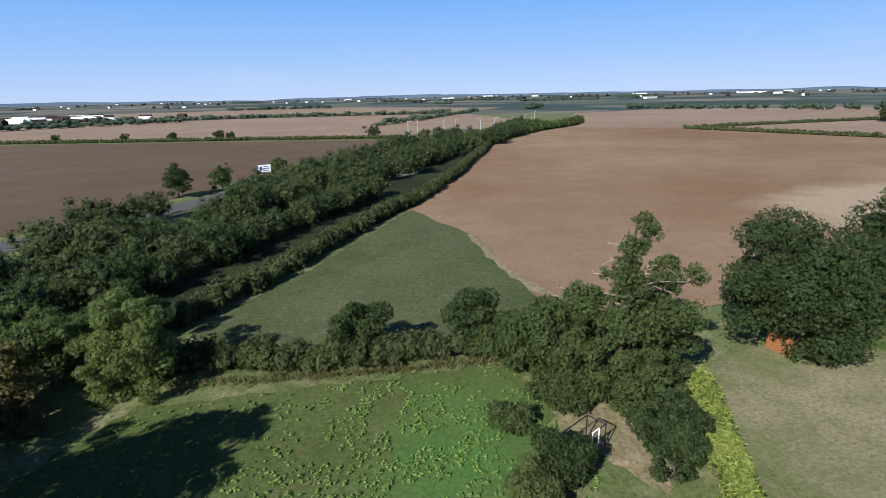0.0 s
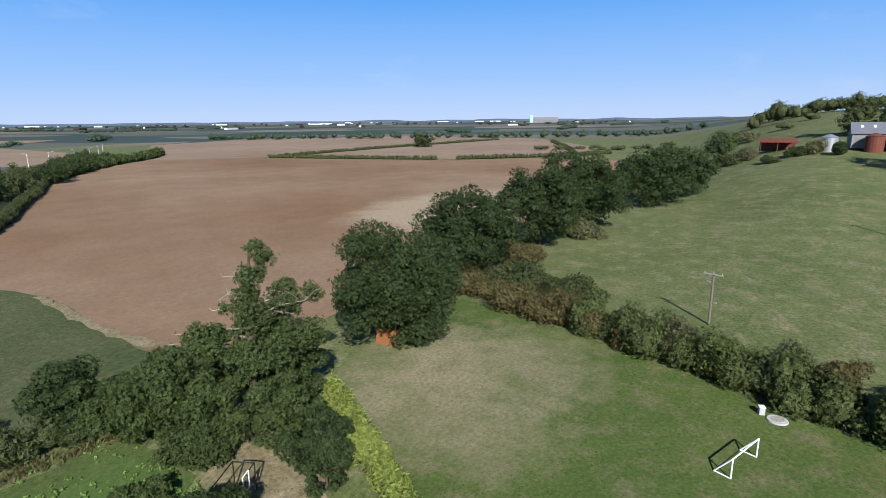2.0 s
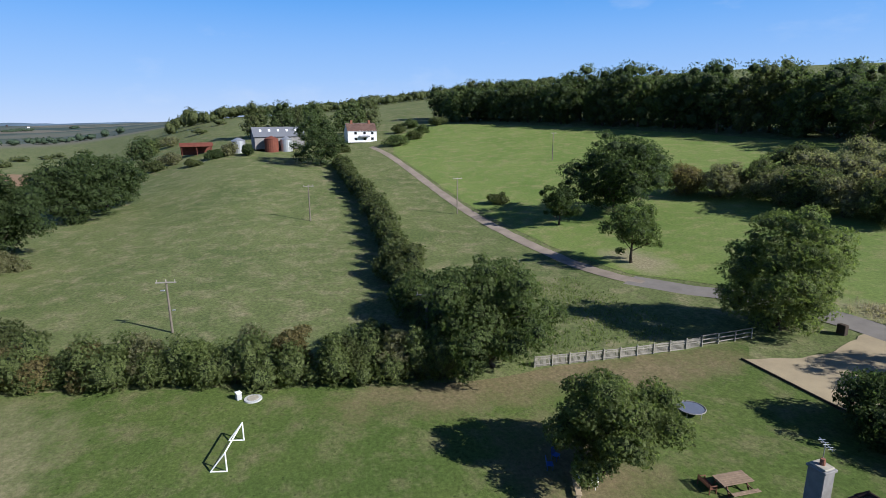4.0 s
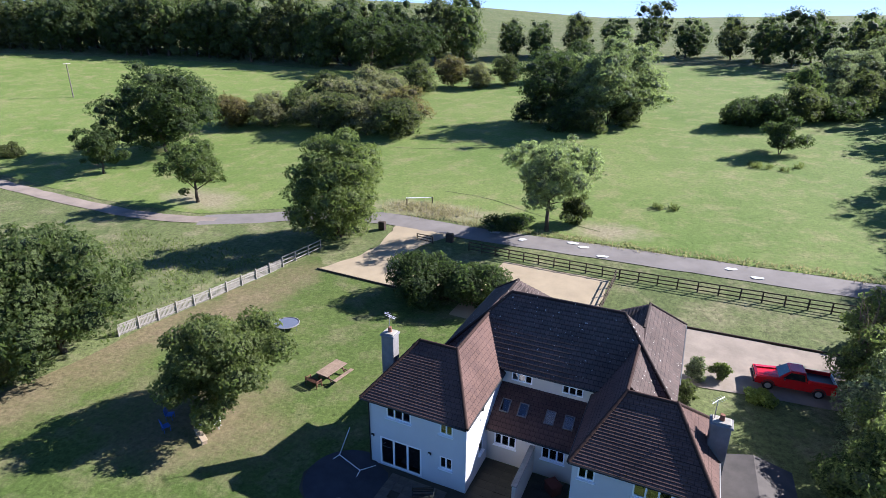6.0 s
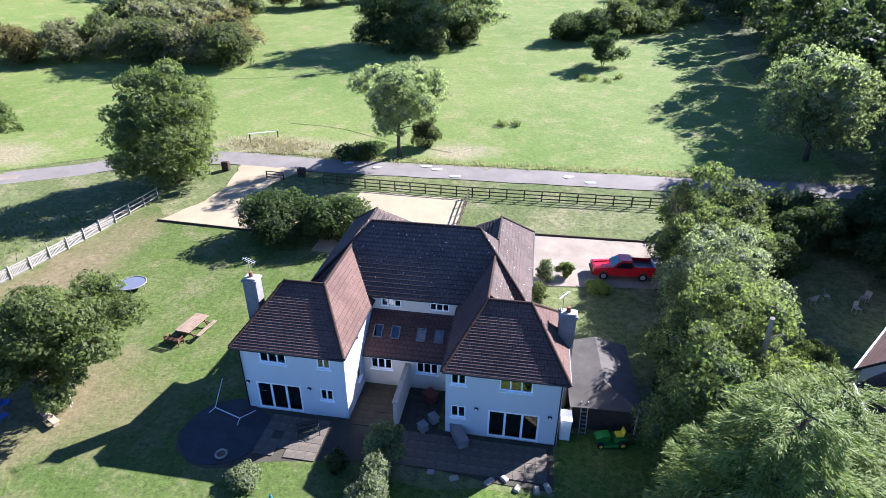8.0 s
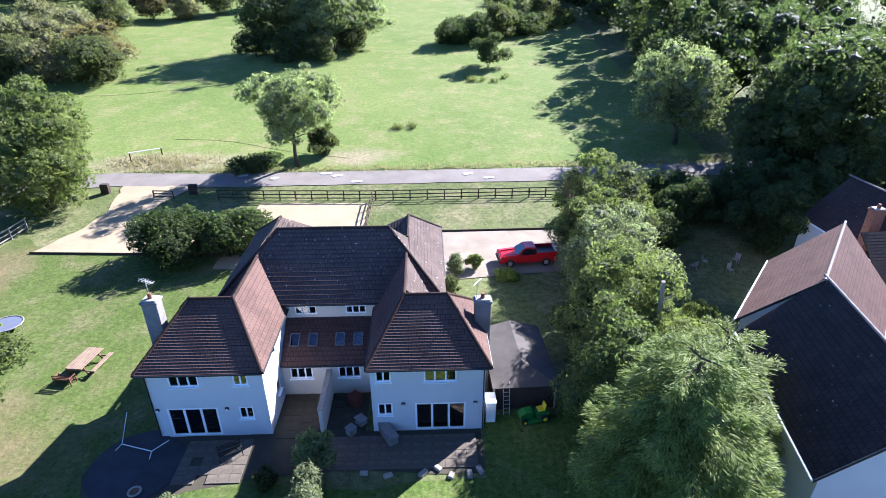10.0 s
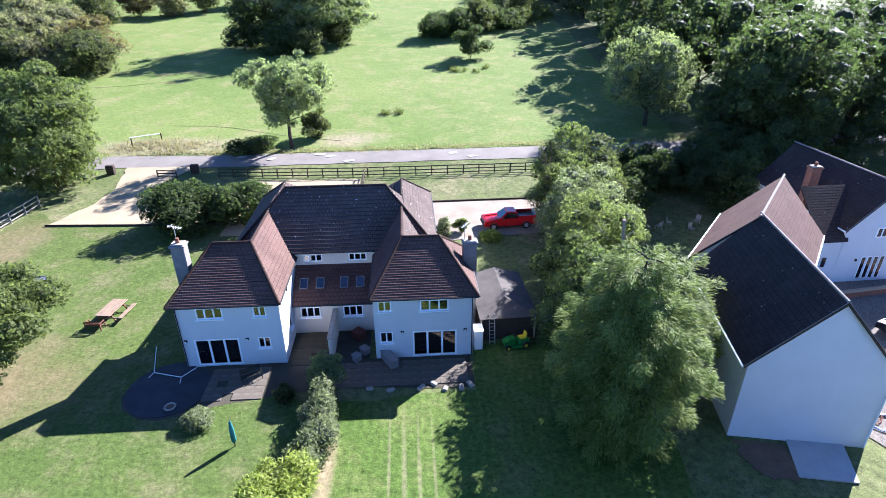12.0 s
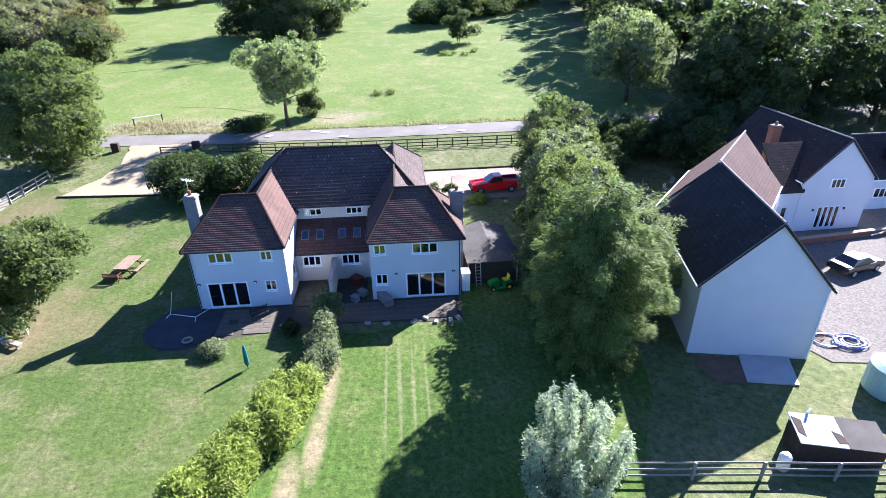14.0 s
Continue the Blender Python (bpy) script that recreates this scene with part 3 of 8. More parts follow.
patch("field", "dark brown stubble field beside the main road", "field",
      [(-62, 140), (-40, 172), (-24, 204), (8, 262), (50, 329), (-123, 391), (-330, 440), (-330, 150)], M_WESTSOIL, 0.08, 6, 0.8)
patch("field", "pale stubble field beyond the far hedge", "field",
      [(-110, 402), (53, 345), (190, 455), (198, 700), (-64, 748), (-320, 640), (-340, 460)], M_STUBBLE, 0.1, 8, 1.0)
patch("field", "tan stubble field in the distance", "field",
      [(-320, 760), (-60, 770), (190, 722), (330, 900), (100, 1250), (-560, 1150)], M_STUBBLE, 0.4, 20, 2.0)
patch("meadow", "bright green grazed meadow south of the lane", "grass", [(-47, -42.6), (-27, -42.2), (0, -42), (25, -42.2), (42, -40), (56, -32), (70, -30.5), (114, -31), (160, -33.5), (200, -35), (236, -45), (272, -75), (206, -112), (151, -137), (108, -150), (60, -190), (-20, -190), (-50, -150), (-48, -90)], M_MEADOW, 0.04, 3.0)
patch("lawn", "mown garden lawn with worn dry patches", "lawn",
      [(-2.4, 4), (-3.2, 11), (1.5, 22), (8, 33), (15, 45), (24.5, 58.5), (30, 62), (44, 61.5), (51, 61), (47.2, 42), (42, 26), (37, 12.6), (34.6, 3), (34.2, -8), (33, -17), (31.4, -27.5), (28.5, -24.6), (18, -22.6), (6, -21), (6.6, -1), (6.5, 0.6)], M_LAWN, 0.03)
patch("lawn", "narrow mown back lawn with mower stripes", "lawn",
      [(-4.0, 4.0), (-12.2, 3.6), (-12.6, -1), (-17, -1), (-21, -8), (-23, 3), (-22, 12), (-19, 18), (-14, 26), (-8, 34), (9.5, 34.5), (6, 28), (2.4, 20.5), (0.4, 16.6), (-1.6, 12.6), (-2.6, 9), (-2.9, 4.2)], M_BACKLAWN, 0.03)
patch("green_triangle", "dull green fallow corner of the field", "grass", [(-22, 82), (-8, 101.5), (8, 128), (16, 140), (19.4, 126), (19.8, 110), (17.7, 80), (20, 73), (9, 70), (-5, 72), (-20, 74)], M_ROUGHGRASS, 0.06, 1.5, 0.4)
ribbon("field_margin", "pale bare strip along the field edge", "ground", [(19.2, 112), (18.4, 98), (18.2, 88), (19.5, 80), (22, 75)], 1.3, M_DRYGRASS, 0.11, 1.5, 0.5)
patch("weed_plot", "bright green weedy plot behind the hedges", "grass",
      [(-30, 58), (-24, 67), (-10, 66), (8, 65), (9, 58), (5, 50), (0, 40), (-20, 40), (-32, 48)], M_WEEDPLOT, 0.03, 1.0, 0.5)
patch("bare_ground", "bare dry soil below an old tree", "ground", [(9, 51), (8, 55), (13, 58), (16, 55), (14, 49.5), (11, 46)], M_DRYGRASS, 0.06, 0.7, 0.4)
patch("meadow", "rough green meadow behind the timber fence", "grass", [(35.3, -4), (34, -12), (32.4, -28), (44, -34), (60, -26), (110, -26), (110, -9), (60, -2), (40, 0)], M_PASTURE, 0.05, 2)
ribbon("lane", "narrow grey asphalt lane with patched potholes", "road",
       [(-120, -42.5), (-60, -41.5), (-27.6, -40.2), (-3, -39.8), (18, -39.5), (28, -40), (38, -38.4), (46, -34), (54, -30.2)], 3.7, M_ASPHALT)
ribbon("lane", "worn brownish farm lane between grass verges", "road", [(52, -31.1), (56, -29.6), (64, -28.2), (80, -28), (114, -28.6), (160, -31), (198, -32.5), (222, -31.5)], 2.5, M_FARMLANE, 0.065)
patch("driveway", "pale yellow gravel driveway", "driveway",
      [(28.4, -23.6), (17.5, -23.0), (10, -22.8), (10, -26), (15, -27.5), (20.7, -30.2), (20.3, -33.8), (17.6, -38), (26.4, -38.2), (25.3, -32.2), (25.9, -28.6)], M_SAND, 0.07, 0.8, 0.15)
patch("driveway", "pale yellow gravel parking square", "driveway", [(9.2, -33.3), (-2.8, -33.1), (-2.6, -20), (10.2, -20), (10, -27)], M_SAND, 0.07, 1.0, 0.08)
patch("driveway", "pinkish gravel drive beside the house", "driveway",
      [(-4, -26.2), (-27, -26.6), (-27, -19), (-19, -18.3), (-12.2, -17.5), (-4, -17.4)], M_GRAVEL, 0.06, 1.0, 0.08)
patch("yard", "pale shingle yard", "yard",
      [(-34, 10.2), (-45, 11.6), (-70, 12), (-75, -14), (-50, -12), (-46, -8), (-39.5, -7), (-33.2, 8.4)], M_YARD, 0.05, 1.0, 0.06)
ribbon("main_road", "grey main road behind the tree belt", "road", [(-120, 60), (-80, 108), (-50, 142), (-32, 165), (-17, 190), (15, 248), (62, 325), (110, 400)], 9, M_MAINROAD, 0.1, 5)
# near-black strip paints the deep shade between belt and hedge
patch("shade_strip", "rough ground by the tree belt, coloured dark as shade", "grass", [(-60, 70), (-27, 79), (-14, 102), (10, 133), (20, 153), (52, 217), (64, 240), (84, 281), (70, 281), (36, 222), (-10, 150), (-55, 98)], M_DARKROUGH, 0.05, 3, 0.6)
ribbon("side_road", "grey lay-by behind the hedge", "road", [(19, 187), (25, 194), (30, 203), (31, 216)], 5, M_ASPHALT, 0.09, 4)

for track in ([(47.9, -72), (40.2, -73.1), (31.3, -76.3), (21.6, -79.9), (8, -84)], [(25.7, -52.7), (18, -51.7), (9, -48), (0.6, -45.5)]):
    ribbon("cattle_track", "faint trodden track across the meadow", "track", track, 0.16, M_PASTURE, 0.05, 1.2, 0.1)


# ---- plants ----
ICO = bmesh.new()
bmesh.ops.create_icosphere(ICO, subdivisions=2, radius=1.0)
ICO_V = np.array([v.co[:] for v in ICO.verts])
ICO_F = np.array([[v.index for v in f.verts] for f in ICO.faces])
ICO.free()
ICO = bmesh.new()
bmesh.ops.create_icosphere(ICO, subdivisions=1, radius=1.0)
ICO1_V = np.array([v.co[:] for v in ICO.verts])
ICO1_F = np.array([[v.index for v in f.verts] for f in ICO.faces])
ICO.free()


def unit(v):
    return v / np.maximum(np.linalg.norm(v, axis=-1, keepdims=True), 1e-9)


def foliage(name, lumps, n, leaf, seed, mat, core=0.52, long=1.7, lift=0.25, fronds=0.0, rough=0.25):
    """A mass of single leaf sprays over lumps (x, y, z, rx, ry, rz), with a dense inside."""
    r = np.random.RandomState(seed)
    L = np.asarray(lumps, float)
    w = (L[:, 3] * L[:, 4] + L[:, 3] * L[:, 5] + L[:, 4] * L[:, 5])
    pick = r.choice(len(L), int(n * 2.2), p=w / w.sum())
    d = unit(r.normal(size=(len(pick), 3)) + (0, 0, lift))
    rad = r.uniform(0.72, 1.06, (len(pick), 1)) + (r.uniform(size=(len(pick), 1)) ** 6) * rough
    c = L[pick, :3] + d * L[pick, 3:] * rad
    keep = np.ones(len(c), bool)
    for i, l in enumerate(L):
        keep &= (((c - l[:3]) / l[3:]) ** 2).sum(1) > np.where(pick == i, 0, 0.5)
    keep &= c[:, 2] > 0.05
    c, d = c[keep][:n], d[keep][:n]
    k = len(c)
    nor = unit(d + r.normal(size=(k, 3)) * 0.7 + (0, 0, 0.15))
    t = unit(np.cross(nor, r.normal(size=(k, 3))))
    if fronds:
        out = unit(d * (1, 1, 0.2) + (0, 0, -0.12) + r.normal(size=(k, 3)) * 0.25)
        t = unit(t * (1 - fronds) + out * fronds)
        nor = unit(np.cross(t, np.cross(nor, t)))
    b = np.cross(nor, t)
    s = leaf * r.uniform(0.6, 1.3, (k, 1))
    fold = nor * s * 0.12
    v = np.stack([c - t * s * long / 2, c + b * s / 2 - fold, c + t * s * long / 2, c - b * s / 2 - fold], 1).reshape(-1, 3)
    f = np.arange(4 * k).reshape(-1, 4)
    V, F3 = [v], []
    IV, IF = (ICO_V, ICO_F) if len(L) < 24 else (ICO1_V, ICO1_F)
    off = len(v)
    if core:
        for l in L:
            q = IV * l[3:] * core * (1 + r.normal(size=(len(IV), 1)) * 0.07) + l[:3]
            q[:, 2] = np.maximum(q[:, 2], 0.02)
            V.append(q)
            F3.append(IF + off)
            off += len(q)
    me = bpy.data.meshes.new(name)
    V = np.concatenate(V)
    F3 = np.concatenate(F3) if F3 else np.zeros((0, 3), int)
    nl = 4 * len(f) + 3 * len(F3)
    me.vertices.add(len(V))
    me.vertices.foreach_set("co", V.astype(np.float32).ravel())
    me.loops.add(nl)
    me.loops.foreach_set("vertex_index", np.concatenate([f.ravel(), F3.ravel()]).astype(np.int32))
    me.polygons.add(len(f) + len(F3))
    start = np.concatenate([np.arange(len(f)) * 4, 4 * len(f) + np.arange(len(F3)) * 3])
    me.polygons.foreach_set("loop_start", start.astype(np.int32))
    me.polygons.foreach_set("material_index", np.repeat([0, 1], [len(f), len(F3)]).astype(np.int32))
    me.update(calc_edges=True)
    me.materials.append(mat)
    me.materials.append(CORES[mat.name])
    return me


def crown_lumps(h0, h1, r, k, seed, taper=0.0, size=0.36, hollow=0.5):
    """Lumps that fill a crown from height h0 to h1 with radius r."""
    g = np.random.RandomState(seed)
    out = []
    zc, hz = (h0 + h1) / 2, (h1 - h0) / 2
    ga = math.pi * (3 - math.sqrt(5))
    for i in range(k):
        u = 1 - 2 * (i + 0.5) / k
        a = ga * i + g.uniform(-0.6, 0.6)
        rr = math.sqrt(1 - u * u)
        push = min(1.24, 1 + 0.8 * noise.noise((math.cos(a) * rr * 1.3 + seed * 3.7, math.sin(a) * rr * 1.3, u * 1.3 + seed)))
        e = g.uniform(hollow, 0.86) * push
        wide = 1 - taper * (u * 0.5 + 0.5)
        s = r * size * (0.55 + 0.75 * g.uniform() ** 1.5) * (1 - 0.35 * taper * (u * 0.5 + 0.5))
        out.append((math.cos(a) * rr * r * e * wide, math.sin(a) * rr * r * e * wide, max(zc + u * hz * (e + 0.06), h0 * 0.6 + s * 0.4), s, s, min(s * g.uniform(0.65, 0.95), hz * 0.6)))
    out.append((0, 0, zc, r * 0.5, r * 0.5, hz * 0.55))
    o = np.array(out)
    top, wide = (o[:, 2] + o[:, 5]).max(), np.quantile(np.hypot(o[:, 0], o[:, 1]) + o[:, 3], 0.82)
    o[:, 2] = h0 + (o[:, 2] - h0) * (h1 - h0) / (top - h0)
    o[:, (0, 1, 3, 4)] *= r / wide
    return [tuple(q) for q in o]


def trunk_mesh(h0, h1, r, girth, seed, limbs=7):
    g = random.Random(seed)
    mb = MB()
    top = h0 + (h1 - h0) * 0.55
    bend = [(0, 0, -0.15), (g.uniform(-.1, .1), g.uniform(-.1, .1), h0 * 0.5), (g.uniform(-.3, .3) * r * 0.1, g.uniform(-.3, .3) * r * 0.1, h0), (g.uniform(-.1, .1) * r, g.uniform(-.1, .1) * r, top)]
    mb.tube(bend, [girth * 1.35, girth, girth * 0.85, girth * 0.3], 8)
    for i in range(limbs):
        a = 2 * math.pi * i / limbs + g.uniform(-.4, .4)
        z = h0 * 0.85 + (top - h0) * g.uniform(0, 0.7)
        e, rise = r * g.uniform(0.5, 0.75), (h1 - h0) * g.uniform(0.1, 0.32)
        p0 = Vector((0, 0, z))
        p2 = Vector((math.cos(a) * e, math.sin(a) * e, z + rise))
        p1 = p0.lerp(p2, 0.5) + Vector((g.uniform(-.4, .4), g.uniform(-.4, .4), rise * 0.15))
        mb.tube([p0, p1, p2], [girth * 0.42, girth * 0.25, girth * 0.08], 5)
    return mb.mesh("trunk", True)


SEED = [100]


def tree(name, label, x, y, h, r, mat, leaf=0.45, n=6500, stem=0.16, k=30, category="tree", group="", taper=0.0, size=0.36, girth=None, seed=None, long=1.7, lift=0.25, sink=0.0):
    SEED[0] += 1
    s = seed or SEED[0]
    leaf, n, k = leaf * 0.74, int(n * (1.55 if leaf < 0.45 else 1.25)), int(k * 2.2)
    size *= 0.62
    ob = thing(name, label, category, at(x, y, (s * 47) % 360, -sink), group)
    h0 = h * stem
    part("trunk", trunk_mesh(max(h0, 0.4), h, r, girth or max(0.06, h * 0.022), s), M_BARK, ob, "grey-brown bark")
    part("crown", foliage("crown", crown_lumps(h0 * 0.75, h, r, k, s, taper, size), n, leaf, s, mat, long=long, lift=lift), mat, ob)
    return ob


def bush(name, label, x, y, h, r, mat, leaf=0.35, n=2500, k=12, category="bush", group="", size=0.5):
    """A shrub with its leaves down to the ground and a few stems inside."""
    SEED[0] += 1
    s = SEED[0]
    leaf, n, k = leaf * 0.75, int(n * 1.5), int(k * 2.2)
    size *= 0.72
    ob = thing(name, label, category, at(x, y, (s * 53) % 360), group)
    for i in range(4):
        a = i * 1.6 + s
        part("stem", MB().tube([(0.1 * math.cos(a), 0.1 * math.sin(a), -0.1), (r * 0.35 * math.cos(a), r * 0.35 * math.sin(a), h * 0.6)], [0.06, 0.03], 5), M_BARK, ob)
    lumps = [(a, b, max(c, rz * 0.55), rx, ry, rz) for a, b, c, rx, ry, rz in crown_lumps(0.0, h, r, k, s, 0.25, size, 0.35)]
    part("foliage", foliage("foliage", lumps, n, leaf, s, mat), mat, ob)
    return ob


def hedge(name, label, pts, width, height, mat, per_m=90, leaf=0.32, category="hedge", group="", uneven=0.25, size=0.5, fronds=0.0, core=0.78, long=1.7):
    """A hedge as one thing along a line."""
    SEED[0] += 1
    s = SEED[0]
    g = np.random.RandomState(s)
    line = spline(pts, width * (0.26 if fronds else 0.42))
    x0, y0 = line[0].x, line[0].y
    base = tz(x0, y0)
    lumps = []
    for p in line:
        for j in range(3):
            wd = width * size * g.uniform(0.55, 1.15)
            hh = height * g.uniform(1 - uneven * 1.3, 1 + uneven * 0.6)
            rz = hh * 0.52
            qx, qy = p.x + g.uniform(-.3, .3) * width, p.y + g.uniform(-.3, .3) * width
            lumps.append((qx - x0, qy - y0, tz(qx, qy) - base + hh - rz, wd * 0.75, wd * 0.75, rz))
    ln = sum((line[i + 1] - line[i]).length for i in range(len(line) - 1))
    ob = thing(name, label, category, pose(x0, y0, base), group)
    n = int(per_m * ln)
    r = np.random.RandomState(s + 1)
    me = foliage("foliage", lumps, n, leaf, s, mat, core=core, fronds=fronds, long=long, lift=0.5 if fronds else 0.25)
    part("foliage", me, mat, ob)
    mb = MB()
    for i in range(0, len(line), max(1, len(line) // 40)):
        p = line[i]
        z = tz(p.x, p.y) - base
        mb.tube([(p.x - x0, p.y - y0, z - 0.1), (p.x - x0 + g.uniform(-.2, .2), p.y - y0, z + height * 0.6)], [0.06, 0.03], 5)
    tagged(part("stems", mb, M_BARK, ob), kind="stuff")
    return ob


# trees along the boundary of the harrowed field
G_OAK = "oaks along the field edge"
tree("oak_tree", "large dark green oak overhanging a timber shed", 34.3, 58.5, 13.2, 7.0, M_OAK, 0.36, 16000, 0.04, 26, size=0.5, group=G_OAK)
tree("oak_tree", "tall dark green oak with a lopsided crown", 59.5, 65.5, 14.2, 8.0, M_OAK, 0.46, 10500, 0.08, 26, size=0.5, group=G_OAK)
tree("oak_tree", "broad dark green oak in the row", 87.5, 66, 15.6, 9.2, M_OAK, 0.52, 8500, 0.08, 28, size=0.48, group=G_OAK)
tree("oak_tree", "broad dark green oak in the row", 106, 63, 15.0, 8.2, M_OAK, 0.6, 6500, 0.12, 34, group=G_OAK)
tree("oak_tree", "broad dark green oak in the row", 112, 69, 16.7, 8.5, M_OAK, 0.65, 6000, 0.1, 34, group=G_OAK)
tree("oak_tree", "wide old oak at the meadow corner", 148, 62, 15.5, 10, M_OAK, 0.7, 6000, 0.08, 36, group=G_OAK)
tree("oak_tree", "wide old oak at the meadow corner", 160, 56, 15.5, 9.5, M_OAK, 0.7, 6000, 0.08, 36, group=G_OAK)
bush("shrub", "low dark shrub below the oaks", 47, 66, 4.5, 4.5, M_HEDGE, 0.45, 2600, group="shrubs under the oaks")
bush("shrub", "low rusty shrub below the oaks", 72, 64, 4, 5, M_RUST, 0.45, 2600, group="shrubs under the oaks")
bush("shrub", "low dark shrub below the oaks", 98, 62, 4, 4.5, M_BRONZE, 0.5, 2200, group="shrubs under the oaks")


def stag_tree():
    """An old tree dying back at the top: bare limbs above tufts of leaf."""
    x, y = 14.2, 57.2
    ob = thing("old_tree", "half-dead old tree with bare limbs above green tufts", "tree", at(x, y))
    g = random.Random(5)
    side, deep = Vector((0.83, -0.56, 0)), Vector((0.56, 0.83, 0))
    mb, lumps, dead = MB(), [], []
    mb.tube([(0, 0, -0.2), (0.2, 0.1, 3), (0.6, 0.4, 7), (1.1, 0.6, 11), (1.5, 0.7, 14.6)], [0.6, 0.5, 0.4, 0.22, 0.05], 8)

    def tuft(p, s, k=4):
        for _ in range(k):
            q = s * g.uniform(0.4, 0.75)
            lumps.append((p.x + g.uniform(-.6, .6) * s, p.y + g.uniform(-.6, .6) * s, p.z + g.uniform(-.4, .6) * s, q, q, q * g.uniform(0.7, 1.1)))

    def limb(z0, out, fore, z1, girth, tufts_, bare=False):
        p0 = Vector((0.1 * z0, 0.05 * z0, z0))
        p2 = Vector((0.09 * z0, 0.05 * z0, z1)) + side * out + deep * fore
        p1 = p0.lerp(p2, 0.5) + Vector((g.uniform(-.4, .4), g.uniform(-.4, .4), 0.45))
        p3 = p2 + (p2 - p1) * 0.3 + Vector((g.uniform(-.4, .4), g.uniform(-.4, .4), g.uniform(-.2, .4)))
        if bare:
            girth *= 0.68
        tube = MB().tube([p0, p1, p2, p3], [girth, girth * 0.7, girth * 0.4, 0.02], 6)
        for _ in range(3):
            q = p1.lerp(p3, g.random())
            e = q + Vector((g.uniform(-1, 1), g.uniform(-1, 1), g.uniform(-0.1, 0.9)))
            tube.tube([q, q.lerp(e, 0.5) + Vector((0, 0, 0.1)), e], [girth * 0.3, girth * 0.2, 0.012], 5)
        if bare:
            dead.append(tube)
        else:
            k = len(mb.v)
            mb.v += tube.v
            mb.f += [tuple(k + i for i in q) for q in tube.f]
        for f, s in tufts_:
            tuft(p0.lerp(p1, f * 2) if f < 0.5 else p1.lerp(p3, f * 1.6 - 0.8), s)

    for i, (z, s) in enumerate(((14.4, 0.8), (13.8, 1.05), (13.0, 1.0), (12.2, 0.9), (11.3, 1.0), (10.5, 1.1), (9.6, 1.3), (8.8, 1.5), (8.2, 1.6))):
        tuft(Vector((0.1 * z + g.uniform(-.4, .4), 0.05 * 0.05 * z + g.uniform(-.4, .4), z)), s, 4)
    limb(9.8, 3.0, 0.3, 11.3, 0.12, ((0.75, 0.75), (0.95, 0.8)), True)
    limb(8.0, 4.8, 0.6, 10.0, 0.22, ((0.6, 1.1), (0.8, 1.3), (1.0, 1.0)))
    limb(9.0, 4.2, -0.4, 10.2, 0.10, ((0.7, 0.5),), True)
    limb(7.6, -4.6, 0.2, 8.6, 0.16, ((0.55, 0.9), (0.75, 0.85)), True)
    limb(9.3, -2.6, 0.8, 9.9, 0.13, ((0.7, 0.7),), True)
    limb(11.6, -1.7, 0.2, 12.6, 0.10, (), True)
    limb(10.8, -1.9, -0.6, 11.2, 0.09, (), True)
    limb(10.2, 2.6, -0.6, 10.0, 0.12, ((0.8, 0.5),), True)
    limb(8.4, -4.9, -0.4, 8.1, 0.11, ((0.9, 0.4),), True)
    limb(9.2, 3.6, 0.6, 8.8, 0.12, ((0.95, 0.4),), True)
    limb(12.2, 1.5, 0.3, 13.6, 0.07, (), True)
    limb(6.4, -3.8, -1.2, 8.0, 0.24, ((0.5, 1.2), (0.8, 1.3), (1.0, 1.2)))
    limb(6.0, 4.6, -1.0, 7.6, 0.26, ((0.5, 1.3), (0.8, 1.5), (1.0, 1.3)))
    limb(5.6, 0.4, -3.8, 7.2, 0.24, ((0.5, 1.3), (0.8, 1.5), (1.0, 1.3)))
    limb(5.0, 1.0, 3.6, 7.4, 0.24, ((0.5, 1.3), (0.8, 1.5), (1.0, 1.3)))
    for i in range(46):
        a, u = i * 2.4, (i + 0.5) / 46
        e = (4.9 - 1.6 * u) * g.uniform(0.55, 1.08)
        p = Vector((0.4 + math.cos(a) * e, 0.3 + math.sin(a) * e, 0.9 + 6.6 * u + g.uniform(-.5, .5)))
        tuft(p, g.uniform(0.8, 1.5), 3)
    part("trunk", mb, M_BARK, ob, smooth=True)
    for q in dead:
        part("dead_limb", q, M_DEADWOOD, ob, "pale barkless dead limb", True)
    part("crown", foliage("crown", lumps, 22000, 0.22, 77, M_BROAD, core=0.4, rough=0.5), M_BROAD, ob)


stag_tree()
G_SMALL = "small trees by the plot"
tree("tree", "dense green tree below the dying old tree", 10.2, 60.8, 7.6, 4.2, M_BROAD, 0.36, 5600, 0.02, 26, group=G_SMALL)
tree("tree", "dense green tree below the dying old tree", 18.6, 58.2, 8.6, 3.4, M_BROAD, 0.36, 4600, 0.05, 22, group=G_SMALL)
tree("tree", "dense green tree below the dying old tree", 8.2, 64.3, 6.0, 3.7, M_BROAD, 0.36, 4400, 0.02, 22, group=G_SMALL)
tree("tree", "dense green tree below the dying old tree", 14.6, 54.0, 6.0, 2.5, M_BROAD, 0.3, 4200, 0.02, 20, group=G_SMALL)
bush("bush", "low green scrub at the plot's edge", 9.6, 57.0, 3.4, 2.6, M_BROAD, 0.3, 3000, 14, group="bushes by the plot")
tree("tree", "dark green ivy-covered tree beside a golden hedge", 12.3, 47.2, 6.2, 2.3, M_OAK, 0.24, 7000, 0.01, 24, group=G_SMALL)
bush("bush", "dark bluish-green bush in front of the swing frame", 5.6, 49.0, 3.6, 2.0, M_OAK, 0.24, 4200, 14, group="bushes by the plot")
